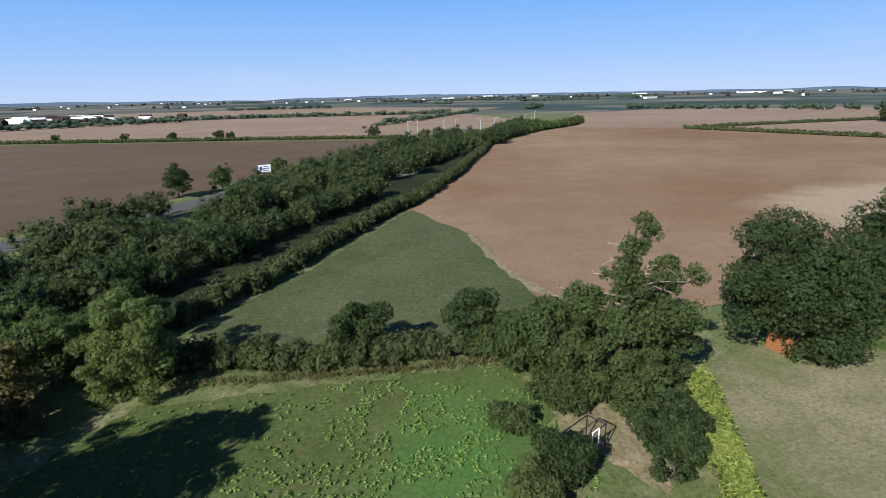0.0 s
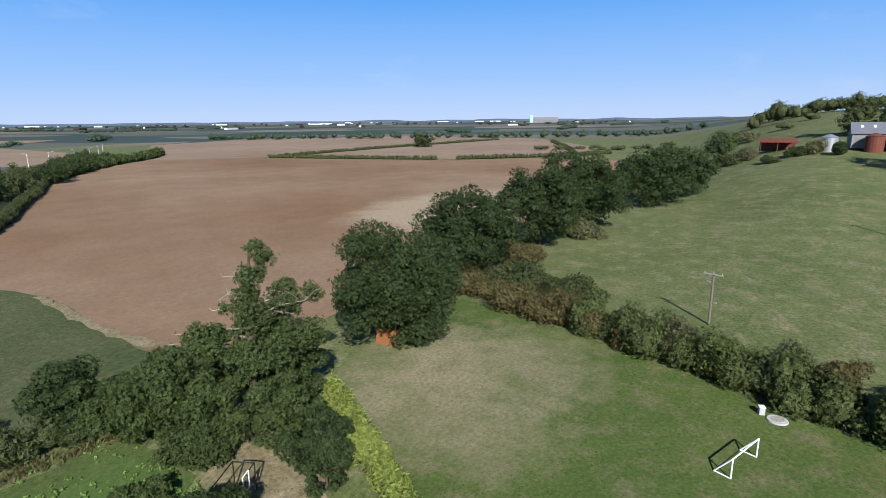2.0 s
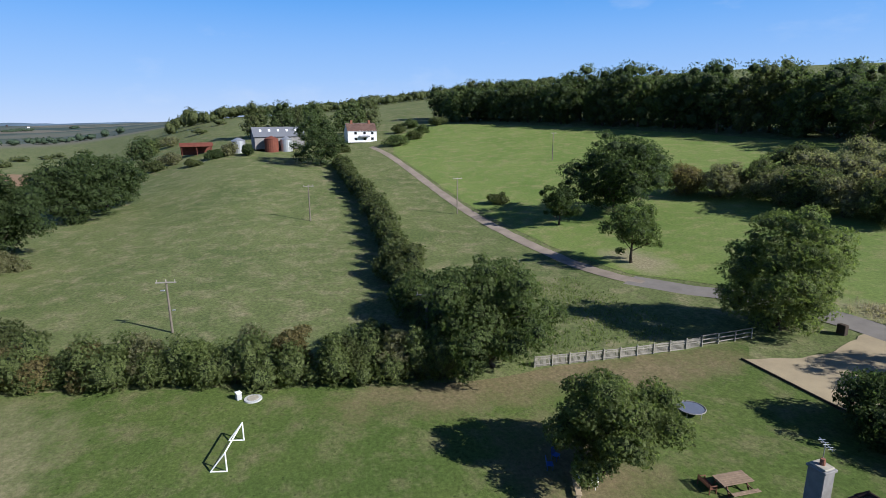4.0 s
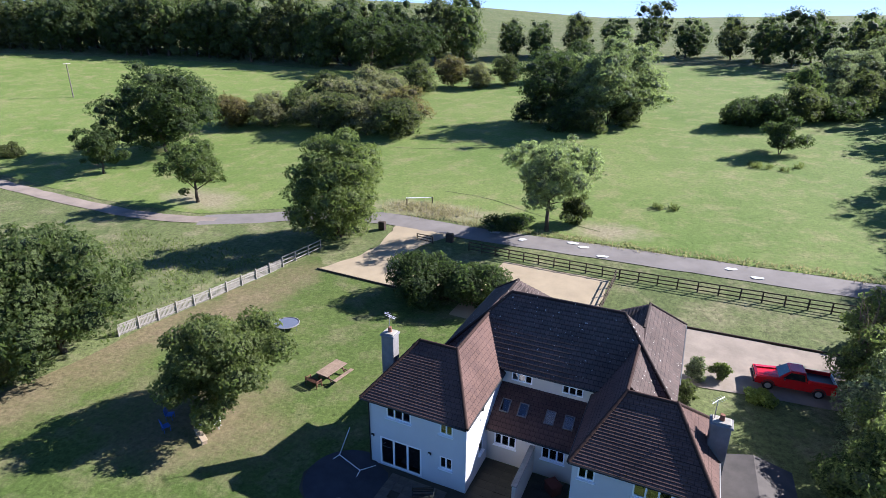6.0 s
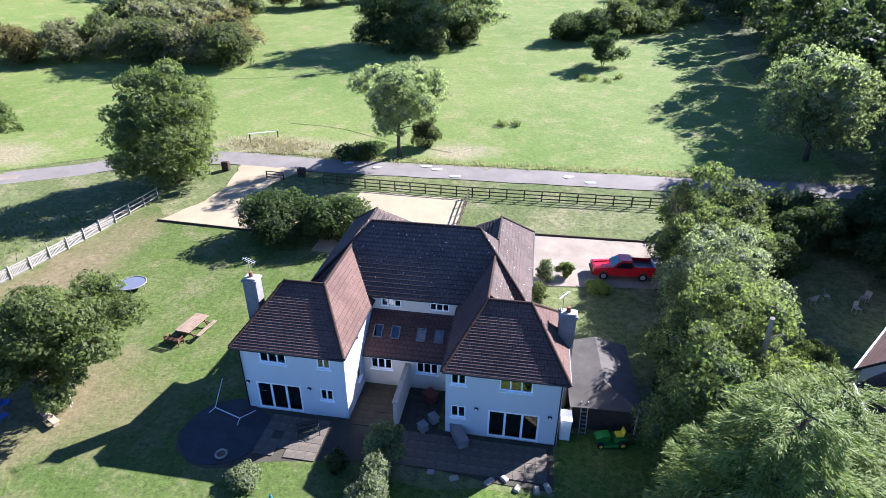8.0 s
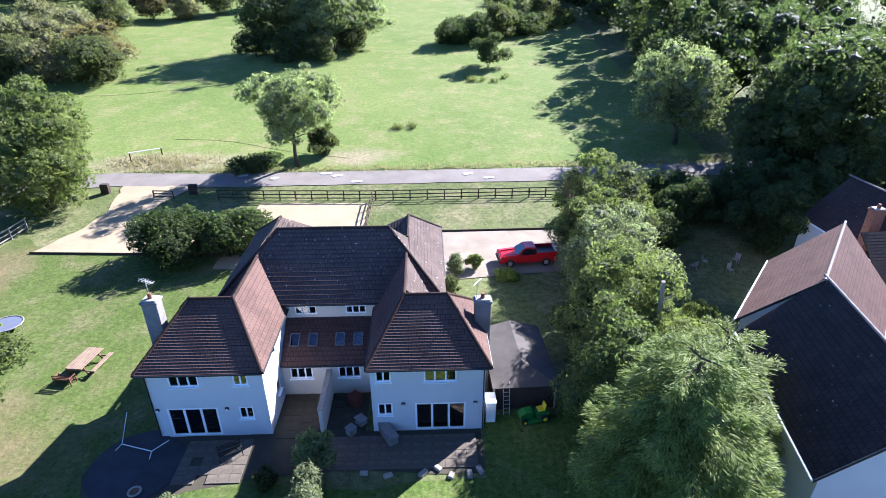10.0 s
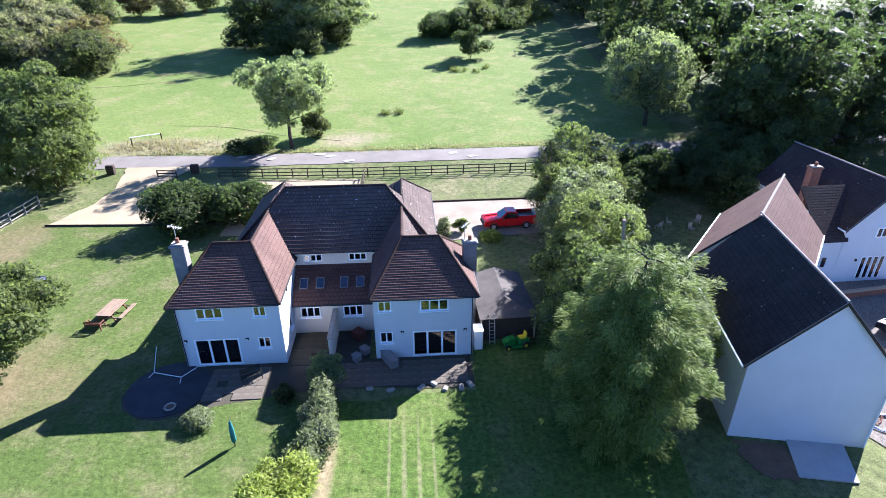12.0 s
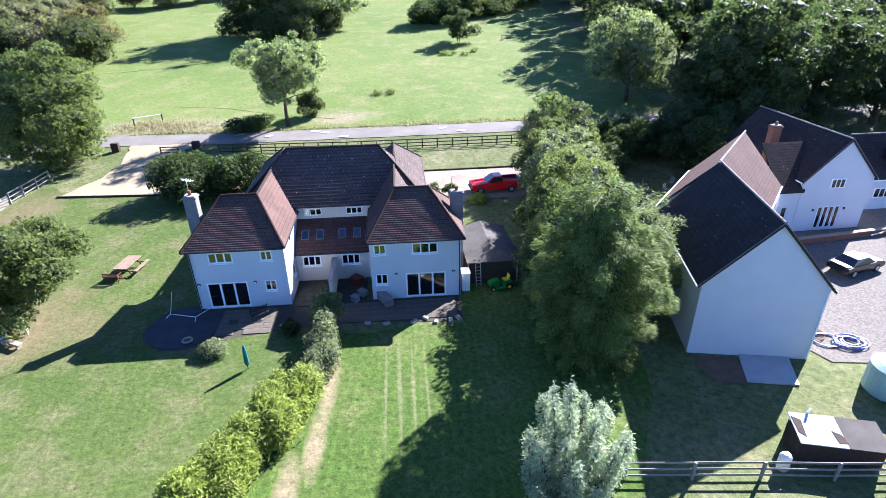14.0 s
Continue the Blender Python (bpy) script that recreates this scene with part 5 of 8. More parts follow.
far_town()
ob = thing("office_block", "long pale office block standing above the far plain", "building", pose(2594, 1178, 0, 0, 0, -62))
part("main_block", MB().box((0, 0, 13), (120, 30, 26), 0.5), M_CHIMNEY, ob)
part("tower", MB().box((-70, 0, 18), (18, 24, 36), 0.5), M_TANK, ob)
for i in range(4):
    part("window_band", MB().box((0, -15.3, 5 + i * 6), (112, 0.6, 2.2)), M_SOLAR, ob)


def hills():
    mb = MB()
    n = 240
    for i in range(n + 1):
        a = radians(-80 + 200 * i / n)
        r = 4700
        h = 14 + 16 * noise.noise((i * 0.05, 0, 3)) + 9 * noise.noise((i * 0.21, 4, 1)) + 4 * noise.noise((i * 0.9, 9, 1))
        for d, z in ((0, -3), (60, h * 0.75), (140, h), (260, -3)):
            mb.v.append((math.sin(a) * (r - 260 + d), math.cos(a) * (r - 260 + d), z))
    mb.f = [(i * 4 + j, i * 4 + j + 1, i * 4 + j + 5, i * 4 + j + 4) for i in range(n) for j in range(3)]
    me = mb.mesh("backdrop", True)
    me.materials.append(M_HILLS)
    tagged(new("backdrop", me), "low hills along the horizon, coloured haze blue", "hills", kind="structure")


hills()


# ---- roofs and walls ----
def clip(poly, n, d, keep_above):
    """The part of a flat outline on one side of a plane."""
    out = []
    for i in range(len(poly)):
        a, b = poly[i], poly[(i + 1) % len(poly)]
        da, db = a.dot(n) - d, b.dot(n) - d
        if not keep_above:
            da, db = -da, -db
        if da >= 0:
            out.append(a)
        if da * db < 0:
            out.append(a + (b - a) * (da / (da - db)))
    return out


def roof_slope(parent, corners, mat, course=0.32, lip=0.045, thick=0.10):
    """A roof slope built of courses of tiles, each lapping the one below."""
    P = [Vector(p) for p in corners]
    n = (P[1] - P[0]).cross(P[2] - P[0]).normalized()
    if n.z < 0:
        n = -n
    up = (Vector((0, 0, 1)) - n * n.z).normalized()
    side = up.cross(n).normalized()
    slab = MB()
    slab.prism(P, -n * thick)
    base = part("roof_slope", slab, mat, parent)
    lo, hi = min(p.dot(up) for p in P), max(p.dot(up) for p in P)
    k = max(1, round((hi - lo) / course))
    st = (hi - lo) / k
    for i in range(k):
        q = clip(clip(P, up, lo + i * st, True), up, lo + (i + 1) * st + 0.0, False)
        if len(q) < 3:
            continue
        low = lo + i * st
        top = [p + n * (0.006 + lip * (1 - (p.dot(up) - low) / st)) for p in q]
        mb = MB()
        m = len(q)
        mb.add(top + [p + n * 0.002 for p in q], [tuple(range(m))] + [(j, m + j, m + (j + 1) % m, (j + 1) % m) for j in range(m)])
        me = mb.mesh("tile_course")
        uv = me.uv_layers.new(name="UVMap")
        for l in me.loops:
            co = me.vertices[l.vertex_index].co
            uv.data[l.index].uv = (co.dot(side) + (i % 2) * 0.0, co.dot(up) - lo)
        part("tile_course", me, mat, base)
    return base


def ridge_tiles(parent, a, b, mat, r=0.11):
    a, b = Vector(a), Vector(b)
    k = max(2, int((b - a).length / 0.42))
    for i in range(k):
        p, q = a.lerp(b, i / k), a.lerp(b, (i + 1) / k + 0.02)
        mb = MB()
        d = (q - p).normalized()
        s = d.cross(Vector((0, 0, 1))).normalized()
        w = s.cross(d)
        ring = [(math.cos(t) * s + math.sin(t) * w) * r for t in (-0.35, 0.5, 1.1, math.pi / 2, 2.04, 2.64, 3.49)]
        m = len(ring)
        mb.add([p + o for o in ring] + [q + o * 0.93 for o in ring], [(j, j + 1, m + j + 1, m + j) for j in range(m - 1)] + [tuple(range(m)), tuple(range(m, 2 * m))])
        part("ridge_tile", mb, mat, parent)


def wall(parent, name, x0, x1, z0, z1, y, thick, mat, openings=(), turn=None, label=""):
    """An upright wall in the xz plane, outer face at y, with real openings (x0, z0, x1, z1)."""
    xs = sorted({x0, x1, *[o[0] for o in openings], *[o[2] for o in openings]})
    zs = sorted({z0, z1, *[o[1] for o in openings], *[o[3] for o in openings]})
    mb = MB()

    def solid(i, j):
        if not (0 <= i < len(xs) - 1 and 0 <= j < len(zs) - 1):
            return False
        cx, cz = (xs[i] + xs[i + 1]) / 2, (zs[j] + zs[j + 1]) / 2
        return not any(o[0] < cx < o[2] and o[1] < cz < o[3] for o in openings)
    for i in range(len(xs) - 1):
        for j in range(len(zs) - 1):
            if not solid(i, j):
                continue
            a, b, c, d = xs[i], xs[i + 1], zs[j], zs[j + 1]
            for yy in (y, y - thick):
                mb.add([(a, yy, c), (b, yy, c), (b, yy, d), (a, yy, d)], [(0, 1, 2, 3) if yy != y else (3, 2, 1, 0)])
            for ni, nj, q in ((i - 1, j, [(a, c), (a, d)]), (i + 1, j, [(b, c), (b, d)]), (i, j - 1, [(a, c), (b, c)]), (i, j + 1, [(a, d), (b, d)])):
                if not solid(ni, nj):
                    (u0, w0), (u1, w1) = q
                    mb.add([(u0, y, w0), (u1, y, w1), (u1, y - thick, w1), (u0, y - thick, w0)], [(0, 1, 2, 3)])
    if turn is not None:
        mb.v = [tuple(turn @ Vector(p)) for p in mb.v]
    me = mb.mesh(name)
    b = bmesh.new()
    b.from_mesh(me)
    bmesh.ops.remove_doubles(b, verts=b.verts, dist=0.0005)
    bmesh.ops.recalc_face_normals(b, faces=b.faces)
    b.to_mesh(me)
    b.free()
    return part(name, me, mat, parent, label)


def window(parent, o, y, panes, turn=None, name="window", sill=True, frame_w=0.08, curtain=0.0, depth=0.04):
    """A framed window set in an opening: outer frame, mullions, panes, sill."""
    x0, z0, x1, z1 = o
    T = turn if turn is not None else Matrix.Identity(4)
    yc = y - depth
    fw = frame_w
    step = (x1 - x0) / panes
    cells = [(x0 + i * step + fw * (1.0 if i == 0 else 0.6), z0 + fw, x0 + (i + 1) * step - fw * (1.0 if i == panes - 1 else 0.6), z1 - fw) for i in range(panes)]
    f = wall(parent, name, x0, x1, z0, z1, yc + 0.035, 0.07, M_UPVC, cells, T, "white plastic frame")
    for i in range(panes):
        g = MB()
        g.box((x0 + (i + 0.5) * step, yc, (z0 + z1) / 2), (step - fw, 0.02, z1 - z0 - fw * 1.6))
        g.v = [tuple(T @ Vector(p)) for p in g.v]
        part("pane", g, M_GLASS, f).visible_shadow = False
    if sill:
        s = MB()
        s.box(((x0 + x1) / 2, y + 0.02, z0 - 0.035), (x1 - x0 + 0.12, 0.24, 0.05), 0.01)
        s.v = [tuple(T @ Vector(p)) for p in s.v]
        part("sill", s, M_UPVC, f)
    # curtain here is a pale sheet imitating the lawn reflected in the pane
    if curtain:
        c = MB()
        c.box(((x0 + x1) / 2, yc - 0.2, z1 - (z1 - z0) * curtain / 2), (x1 - x0, 0.03, (z1 - z0) * curtain))
        c.v = [tuple(T @ Vector(p)) for p in c.v]
        part("reflection_sheet", c, M_CURTAIN, f)
    return f


def bar(parent, name, a, b, r, mat, n=8):
    return part(name, MB().tube([a, b], r, n), mat, parent)


def chimney(parent, x, y, z0, z1, wx, wy, mat, pots=1):
    mb = MB()
    mb.box((x, y, (z0 + z1) / 2), (wx, wy, z1 - z0), 0.03)
    mb.box((x, y, z1 - 0.08), (wx + 0.14, wy + 0.14, 0.14), 0.03)
    c = part("chimney", mb, mat, parent, "weathered rendered chimney stack")
    top = MB()
    top.box((x, y, z1 + 0.03), (wx - 0.05, wy - 0.05, 0.1), 0.03)
    part("flaunching", top, M_STONE, c)
    for i in range(pots):
        part("chimney_pot", MB().tube([(x + (i - (pots - 1) / 2) * 0.4, y, z1 + 0.02), (x + (i - (pots - 1) / 2) * 0.4, y, z1 + 0.4)], [0.14, 0.11], 10), M_BRICK, c)
    return c


def aerial(x, y, z, turn):
    ob = thing("tv_aerial", "thin metal television aerial on a chimney", "aerial", pose(x, y, z, 0, 0, turn))
    bar(ob, "mast", (0, 0, -0.6), (0, 0, 1.1), 0.022, M_STEEL)
    bar(ob, "boom", (-0.6, 0, 1.0), (0.5, 0, 1.05), 0.018, M_STEEL)
    for i in range(5):
        bar(ob, "element", (-0.5 + i * 0.2, -0.18, 1.01 + i * 0.008), (-0.5 + i * 0.2, 0.18, 1.01 + i * 0.008), 0.01, M_STEEL, 5)


M_RIDGE = plain("mortared_ridge", (0.19, 0.17, 0.165), 0.85, vary=0.25, scale=2.0, bumped=0.2, grain=16)
CX = -2.95


def main_house():
    """The pair of houses: two hipped wings, two links, the main range and a low tiled middle part."""
    H = thing("house", "white rendered house with brown tiled hipped roofs", "house")
    E = 4.85
    mx = lambda x, s: x if s > 0 else 2 * CX - x

    def poly(s, pts):
        return [(mx(p[0], s), p[1], p[2]) for p in pts]
    for s in (1, -1):
        # wing walls
        X0, X1 = sorted((mx(0.0, s), mx(6.48, s)))
        if s > 0:
            ops = [(3.55, 3.72, 5.2, 4.52, 3), (0.85, 3.74, 1.66, 4.5, 2), (2.86, 0.12, 5.72, 2.16, 3), (0.85, 1.32, 1.66, 2.16, 2)]
        else:
            ops = [(-7.06, 3.72, -6.2, 4.5, 2), (-10.75, 3.66, -8.92, 4.48, 3), (-11.3, 0.1, -8.37, 2.1, 3), (-7.08, 1.28, -6.22, 2.14, 2)]
        wall(H, "wall", X0, X1, 0, E, 0, 0.28, M_RENDER, [o[:4] for o in ops], label="white rendered wall")
        for o in ops:
            door = o[1] < 0.5
            window(H, o[:4], 0, o[4], name="patio_door" if door else "window", sill=not door, frame_w=0.11 if door else 0.08, curtain=0.0 if door else (0.45 if s < 0 else 0.0))
        # side walls
        for x, outer in ((X0, -1), (X1, 1)):
            side = Matrix.Translation((x, 0, 0)) @ Matrix.Rotation(radians(-90 if outer > 0 else 90), 4, "Z")
            inside = (s > 0) == (outer < 0)
            lo, hi = (0.28, 5.9) if outer > 0 else (-5.9, -0.28)
            o2 = []
            if inside:
                o2 = [(2.2, 3.8, 2.9, 4.5), (3.9, 0.1, 4.8, 2.1), (2.0, 1.2, 2.7, 2.1)]
                if outer < 0:
                    o2 = [(-b, c, -a, d) for a, c, b, d in o2]
            wall(H, "wall", lo, hi, 0, E, 0, 0.26, M_RENDER, o2, side)
            for o in o2:
                window(H, o, 0, 1, side, name="window", sill=o[1] > 0.5)
        # floors and rooms
        for z in (0.05, 2.45):
            part("floor", MB().box(((X0 + X1) / 2, -2.9, z), (X1 - X0 - 0.6, 5.2, 0.1)), M_ROOM, H)
        part("wall", MB().box(((X0 + X1) / 2, -5.9, 2.4), (X1 - X0 - 0.6, 0.2, 4.6)), M_ROOM, H)
        # roof of the wing: hipped, short ridge across
        R = 7.55
        A, B = (4.45, -3.0, R), (1.95, -3.0, R)
        e0, e1, f0, f1 = -0.15, 6.75, 0.38, -6.35
        roof_slope(H, poly(s, [(e0, f0, E), (e1, f0, E), A, B]), M_TILE, 0.175, 0.05)
        roof_slope(H, poly(s, [(e1, f0, E), (e1, f1, E), A]), M_TILE, 0.175, 0.05)
        roof_slope(H, poly(s, [(e1, f1, E), (e0 + 3.0, f1, E), B, A]), M_TILE)
        # inner slope runs on over the link up to the main roof
        roof_slope(H, poly(s, [(e0, f0, E), B, (1.95, -8.5, R), (e0, -6.1, E)]), M_TILE, 0.175, 0.05)
        roof_slope(H, poly(s, [(1.95, -3.6, R), (1.95, -8.5, R), (4.2, -8.5, E - 0.1), (4.2, -5.5, E - 0.1)]), M_TILE_OLD)
        for a, b in ((A, B), ((e0, f0, E), B), ((e1, f0, E), A), ((1.95, -3.0, R), (1.95, -8.4, R)), (A, (e1, f1, E))):
            ridge_tiles(H, *[(mx(p[0], s), p[1], p[2] + 0.03) for p in (a, b)], M_TILE)
        # gutters and downpipes
        g0, g1 = mx(e0, s), mx(e1, s)
        part("gutter", MB().tube([(g0, f0 + 0.06, E - 0.03), (g1, f0 + 0.06, E - 0.03)], 0.06, 8), M_BLACK, H)
        part("gutter", MB().tube([(g1 + 0.05 * s, f0, E - 0.03), (g1 + 0.05 * s, f1, E - 0.03)], 0.06, 8), M_BLACK, H)
        part("gutter", MB().tube([(g0 - 0.05 * s, f0, E - 0.03), (g0 - 0.05 * s, -6.0, E - 0.03)], 0.06, 8), M_BLACK, H)
        part("soffit", MB().box(((g0 + g1) / 2, 0.17, E - 0.1), (abs(g1 - g0), 0.36, 0.05)), M_UPVC, H)
        part("soffit", MB().box((mx(6.6, s), -2.9, E - 0.1), (0.26, 6.0, 0.05)), M_UPVC, H)
        part("soffit", MB().box((mx(-0.07, s), -2.9, E - 0.1), (0.13, 6.0, 0.05)), M_UPVC, H)
        dx = mx(6.4, s)
        part("downpipe", MB().tube([(dx, f0 + 0.02, E - 0.08), (dx, 0.06, E - 0.35), (dx, 0.06, 0.05)], 0.035, 8), M_BLACK, H)
        # link and rear walls
        part("wall", MB().box((mx(3.9, s), -7.4, 2.4), (0.3, 3.0, 4.8), 0.01), M_RENDER, H)
        # main range, hipped end and rear wing
        RZ, EY, BY = 8.85, -5.72, -13.8
        rx, ex = 0.75, 4.5
        rl = (rx, -9.7, RZ)
        roof_slope(H, poly(s, [(ex, EY, 5.3), (ex, -17.2, 5.3), (1.95, -14.9, 7.45), (1.95, -10.9, 7.45), rl]), M_TILE_OLD)
        roof_slope(H, poly(s, [(1.95, -10.9, 7.45), (1.95, -14.9, 7.45), (-0.6, -17.2, 5.3), (-0.6, -12.9, 5.6)]), M_TILE_OLD)
        roof_slope(H, poly(s, [(ex, -17.2, 5.3), (-0.6, -17.2, 5.3), (1.95, -14.9, 7.45)]), M_TILE_OLD)
        for a, b in ((rl, (ex, EY, 5.3)), ((1.95, -10.9, 7.45), (1.95, -14.9, 7.45)), ((1.95, -14.9, 7.45), (ex, -17.2, 5.3))):
            ridge_tiles(H, *[(mx(p[0], s), p[1], p[2] + 0.03) for p in (a, b)], M_TILE_OLD)
        part("wall", MB().box((mx(4.2, s), -11.4, 2.6), (0.3, 11.0, 5.2), 0.01), M_RENDER, H)
        part("wall", MB().box((mx(1.9, s), -16.75, 2.6), (4.3, 0.3, 5.2), 0.01), M_RENDER, H)
        part("gutter", MB().tube([(mx(ex + 0.05, s), -8.6, 5.27), (mx(ex + 0.05, s), -17.2, 5.27)], 0.06, 8), M_BLACK, H)
        # wall lamps
        for x in (6.2, 2.3) if s > 0 else (-7.7, -11.85):
            l = part("wall_lamp", MB().box((x, 0.05, 2.1), (0.22, 0.1, 0.18), 0.04), M_BLACK, H, "black round wall lamp")
            part("lamp_glass", MB().tube([(x, 0.09, 2.08), (x, 0.14, 2.08)], 0.06, 10), M_UPVC, l)
    # front and rear slopes of the main range
    roof_slope(H, [(4.5, -5.72, 5.3), (2 * CX - 4.5, -5.72, 5.3), (2 * CX - 0.75, -9.7, 8.85), (0.75, -9.7, 8.85)], M_TILE_OLD)
    roof_slope(H, [(0.75, -9.7, 8.85), (2 * CX - 0.75, -9.7, 8.85), (2 * CX - 1.95, -13.2, 5.5), (1.95, -13.2, 5.5)], M_TILE_OLD)
    ridge_tiles(H, (0.75, -9.7, 8.83), (2 * CX - 0.75, -9.7, 8.83), M_TILE_OLD, 0.13)
    part("wall", MB().box((CX, -13.6, 2.4), (5.6, 0.3, 4.8), 0.01), M_RENDER, H)
    # upper front wall of the middle, and its two small windows
    ops = [(-2.0, 4.42, -0.62, 5.02), (-5.2, 4.42, -3.9, 5.02)]
    wall(H, "wall", -5.9, 0.0, 2.4, 5.45, -5.95, 0.28, M_CREAM, ops, label="cream rendered wall")
    for o, k in zip(ops, (3, 3)):
        window(H, o, -5.95, k, sill=False, depth=0.06)
    part("gutter", MB().tube([(0.0, -5.68, 5.26), (-5.9, -5.68, 5.26)], 0.06, 8), M_BLACK, H)
    # low tiled part between the wings
    roof_slope(H, [(-0.02, -3.15, 2.45), (-5.88, -3.15, 2.45), (-5.88, -5.94, 4.2), (-0.02, -5.94, 4.2)], M_PANTILE)
    ops = [(-1.9, 1.3, -0.5, 2.15), (-4.9, 1.3, -3.5, 2.15)]
    wall(H, "wall", -5.88, -0.02, 0, 2.42, -3.4, 0.25, M_CREAM, ops)
    for o in ops:
        window(H, o, -3.4, 3)
    part("gutter", MB().tube([(-0.05, -3.1, 2.42), (-5.85, -3.1, 2.42)], 0.055, 8), M_BLACK, H)
    sl = Vector((0, -2.79, 1.75)).normalized()
    for x in (-0.75, -1.9, -3.6, -4.75):
        m3 = Matrix.Rotation(-math.atan2(1.75, 2.79), 3, "X")
        c = Vector((x, -4.6, 3.36)) + Vector((0, 0.35, 0.55)).normalized() * 0.08
        fr = MB()
        for dx_, dy_, sx_, sy_ in ((-0.27, 0, 0.06, 0.9), (0.27, 0, 0.06, 0.9), (0, 0.42, 0.6, 0.06), (0, -0.42, 0.6, 0.06)):
            fr.box(c + m3 @ Vector((dx_, dy_, 0)), (sx_, sy_, 0.1), 0.01, m3)
        sk = part("rooflight", fr, M_LEAD, H, "grey framed rooflight")
        part("pane", MB().box(c, (0.52, 0.82, 0.03), 0, m3), M_GLASS, sk)
        part("lining", MB().box(c - Vector((0, 0.02, 0.035)), (0.52, 0.82, 0.02), 0, m3), M_SKYBLUE, sk)
    # curtains behind the patio doors
    for x, w, m_ in ((5.5, 0.35, M_CURTAIN), (3.1, 0.3, M_CURTAIN), (-9.9, 0.9, M_PINE), (-11.0, 0.5, M_CURTAIN)):
        fold = MB()
        fold.tube([(x - w / 2 + i * w / 8, -0.32 - 0.05 * (i % 2), 0.15) for i in range(9)], 0.01, 4)
        fold = MB()
        k = 9
        fold.v = [(x - w / 2 + i * w / (k - 1), -0.34 - 0.07 * (i % 2), z) for z in (0.2, 2.05) for i in range(k)]
        fold.f = [(i, i + 1, k + i + 1, k + i) for i in range(k - 1)]
        part("curtain", fold, m_, H, "drawn-back curtain")
    # chimneys
    chimney(H, 6.45, -2.75, 0, 7.75, 0.85, 0.75, M_CHIMNEY)
    chimney(H, -12.45, -3.3, 0, 7.0, 0.95, 0.7, M_CHIMNEY)
    return H


main_house()
aerial(6.5, -2.8, 7.9, -25)
aerial(-12.1, -3.3, 7.1, 60)


def garden_wall():
    W = thing("garden_wall", "rendered garden wall dividing two patios", "wall")
    part("wall_body", MB().box((CX, -1.6, 0.95), (0.24, 3.6, 1.9), 0.02), M_CREAM, W)
    part("coping", MB().box((CX, -1.6, 1.94), (0.34, 3.7, 0.09), 0.02), M_STONE, W)


garden_wall()


# the white house next door
def gabled(name, label, a, b, half, eave, ridge, wallmat, tilemat, over=0.25, ops=()):
    """A gabled block whose ridge runs from a to b."""
    a, b = Vector((*a, 0)), Vector((*b, 0))
    d = (b - a).normalized()
    L = (b - a).length
    ob = thing(name, label, "house", Matrix.Translation(a) @ Matrix.Rotation(math.atan2(d.y, d.x) - math.pi / 2, 4, "Z"))
    for y, t in ((0, 0.3), (L, -0.3)):
        part("gable_wall", MB().prism([(-half, y, 0), (half, y, 0), (half, y, eave), (0, y, ridge - 0.12), (-half, y, eave)], (0, t, 0)), wallmat, ob, "white rendered gable")
    for x in (-half + 0.15, half - 0.15):
        part("wall", MB().box((x, L / 2, eave / 2), (0.3, L - 0.6, eave)), wallmat, ob)
    k = (ridge - eave) / half
    for s in (-1, 1):
        o = half + over
        roof_slope(ob, [(s * o, -0.12, eave - k * over + 0.02), (s * o, L + 0.12, eave - k * over + 0.02), (0, L + 0.12, ridge + 0.02), (0, -0.12, ridge + 0.02)], tilemat, 0.24, 0.014)
        part("gutter", MB().tube([(s * (o + 0.05), -0.1, eave - k * over), (s * (o + 0.05), L + 0.1, eave - k * over)], 0.06, 8), M_UPVC, ob)
        part("bargeboard", MB().prism([(s * o, -0.14, eave - k * over - 0.12), (s * o, -0.14, eave - k * over), (0, -0.14, ridge), (0, -0.14, ridge - 0.15)], (0, 0.03, 0)), M_BLACK, ob)
    ridge_tiles(ob, (0, -0.1, ridge + 0.05), (0, L + 0.1, ridge + 0.05), M_RIDGE, 0.085)
    for s in (-1, 1):
        part("verge", MB().tube([(s * (half + over), -0.13, eave - k * over + 0.07), (0, -0.13, ridge + 0.08)], 0.022, 6), M_RIDGE, ob, "pale mortared verge")
    return ob


nb = gabled("house", "white rendered house with a dark slated gable roof", (-29.2, 9.05), (-31.35, -1.4), 3.55, 5.15, 9.05, M_RENDER, M_SLATE)
part("downpipe", MB().tube([(3.45, -0.06, 4.9), (3.45, -0.06, 0.05)], 0.04, 8), M_UPVC, nb)
gabled("house_wing", "angled house wing with a brown tiled roof", (-31.2, -1.3), (-37.5, -8.7), 3.45, 5.15, 9.0, M_RENDER, M_PANTILE)
wing = gabled("house", "white gabled house with tall narrow windows", (-46.4, -7.4), (-46.0, -19.5), 3.3, 5.0, 8.4, M_RENDER, M_SLATE)
low = gabled("house_wing", "low white house wing with dark slates", (-52.5, -14.5), (-66, -14.8), 3.4, 3.4, 6.6, M_RENDER, M_SLATE)


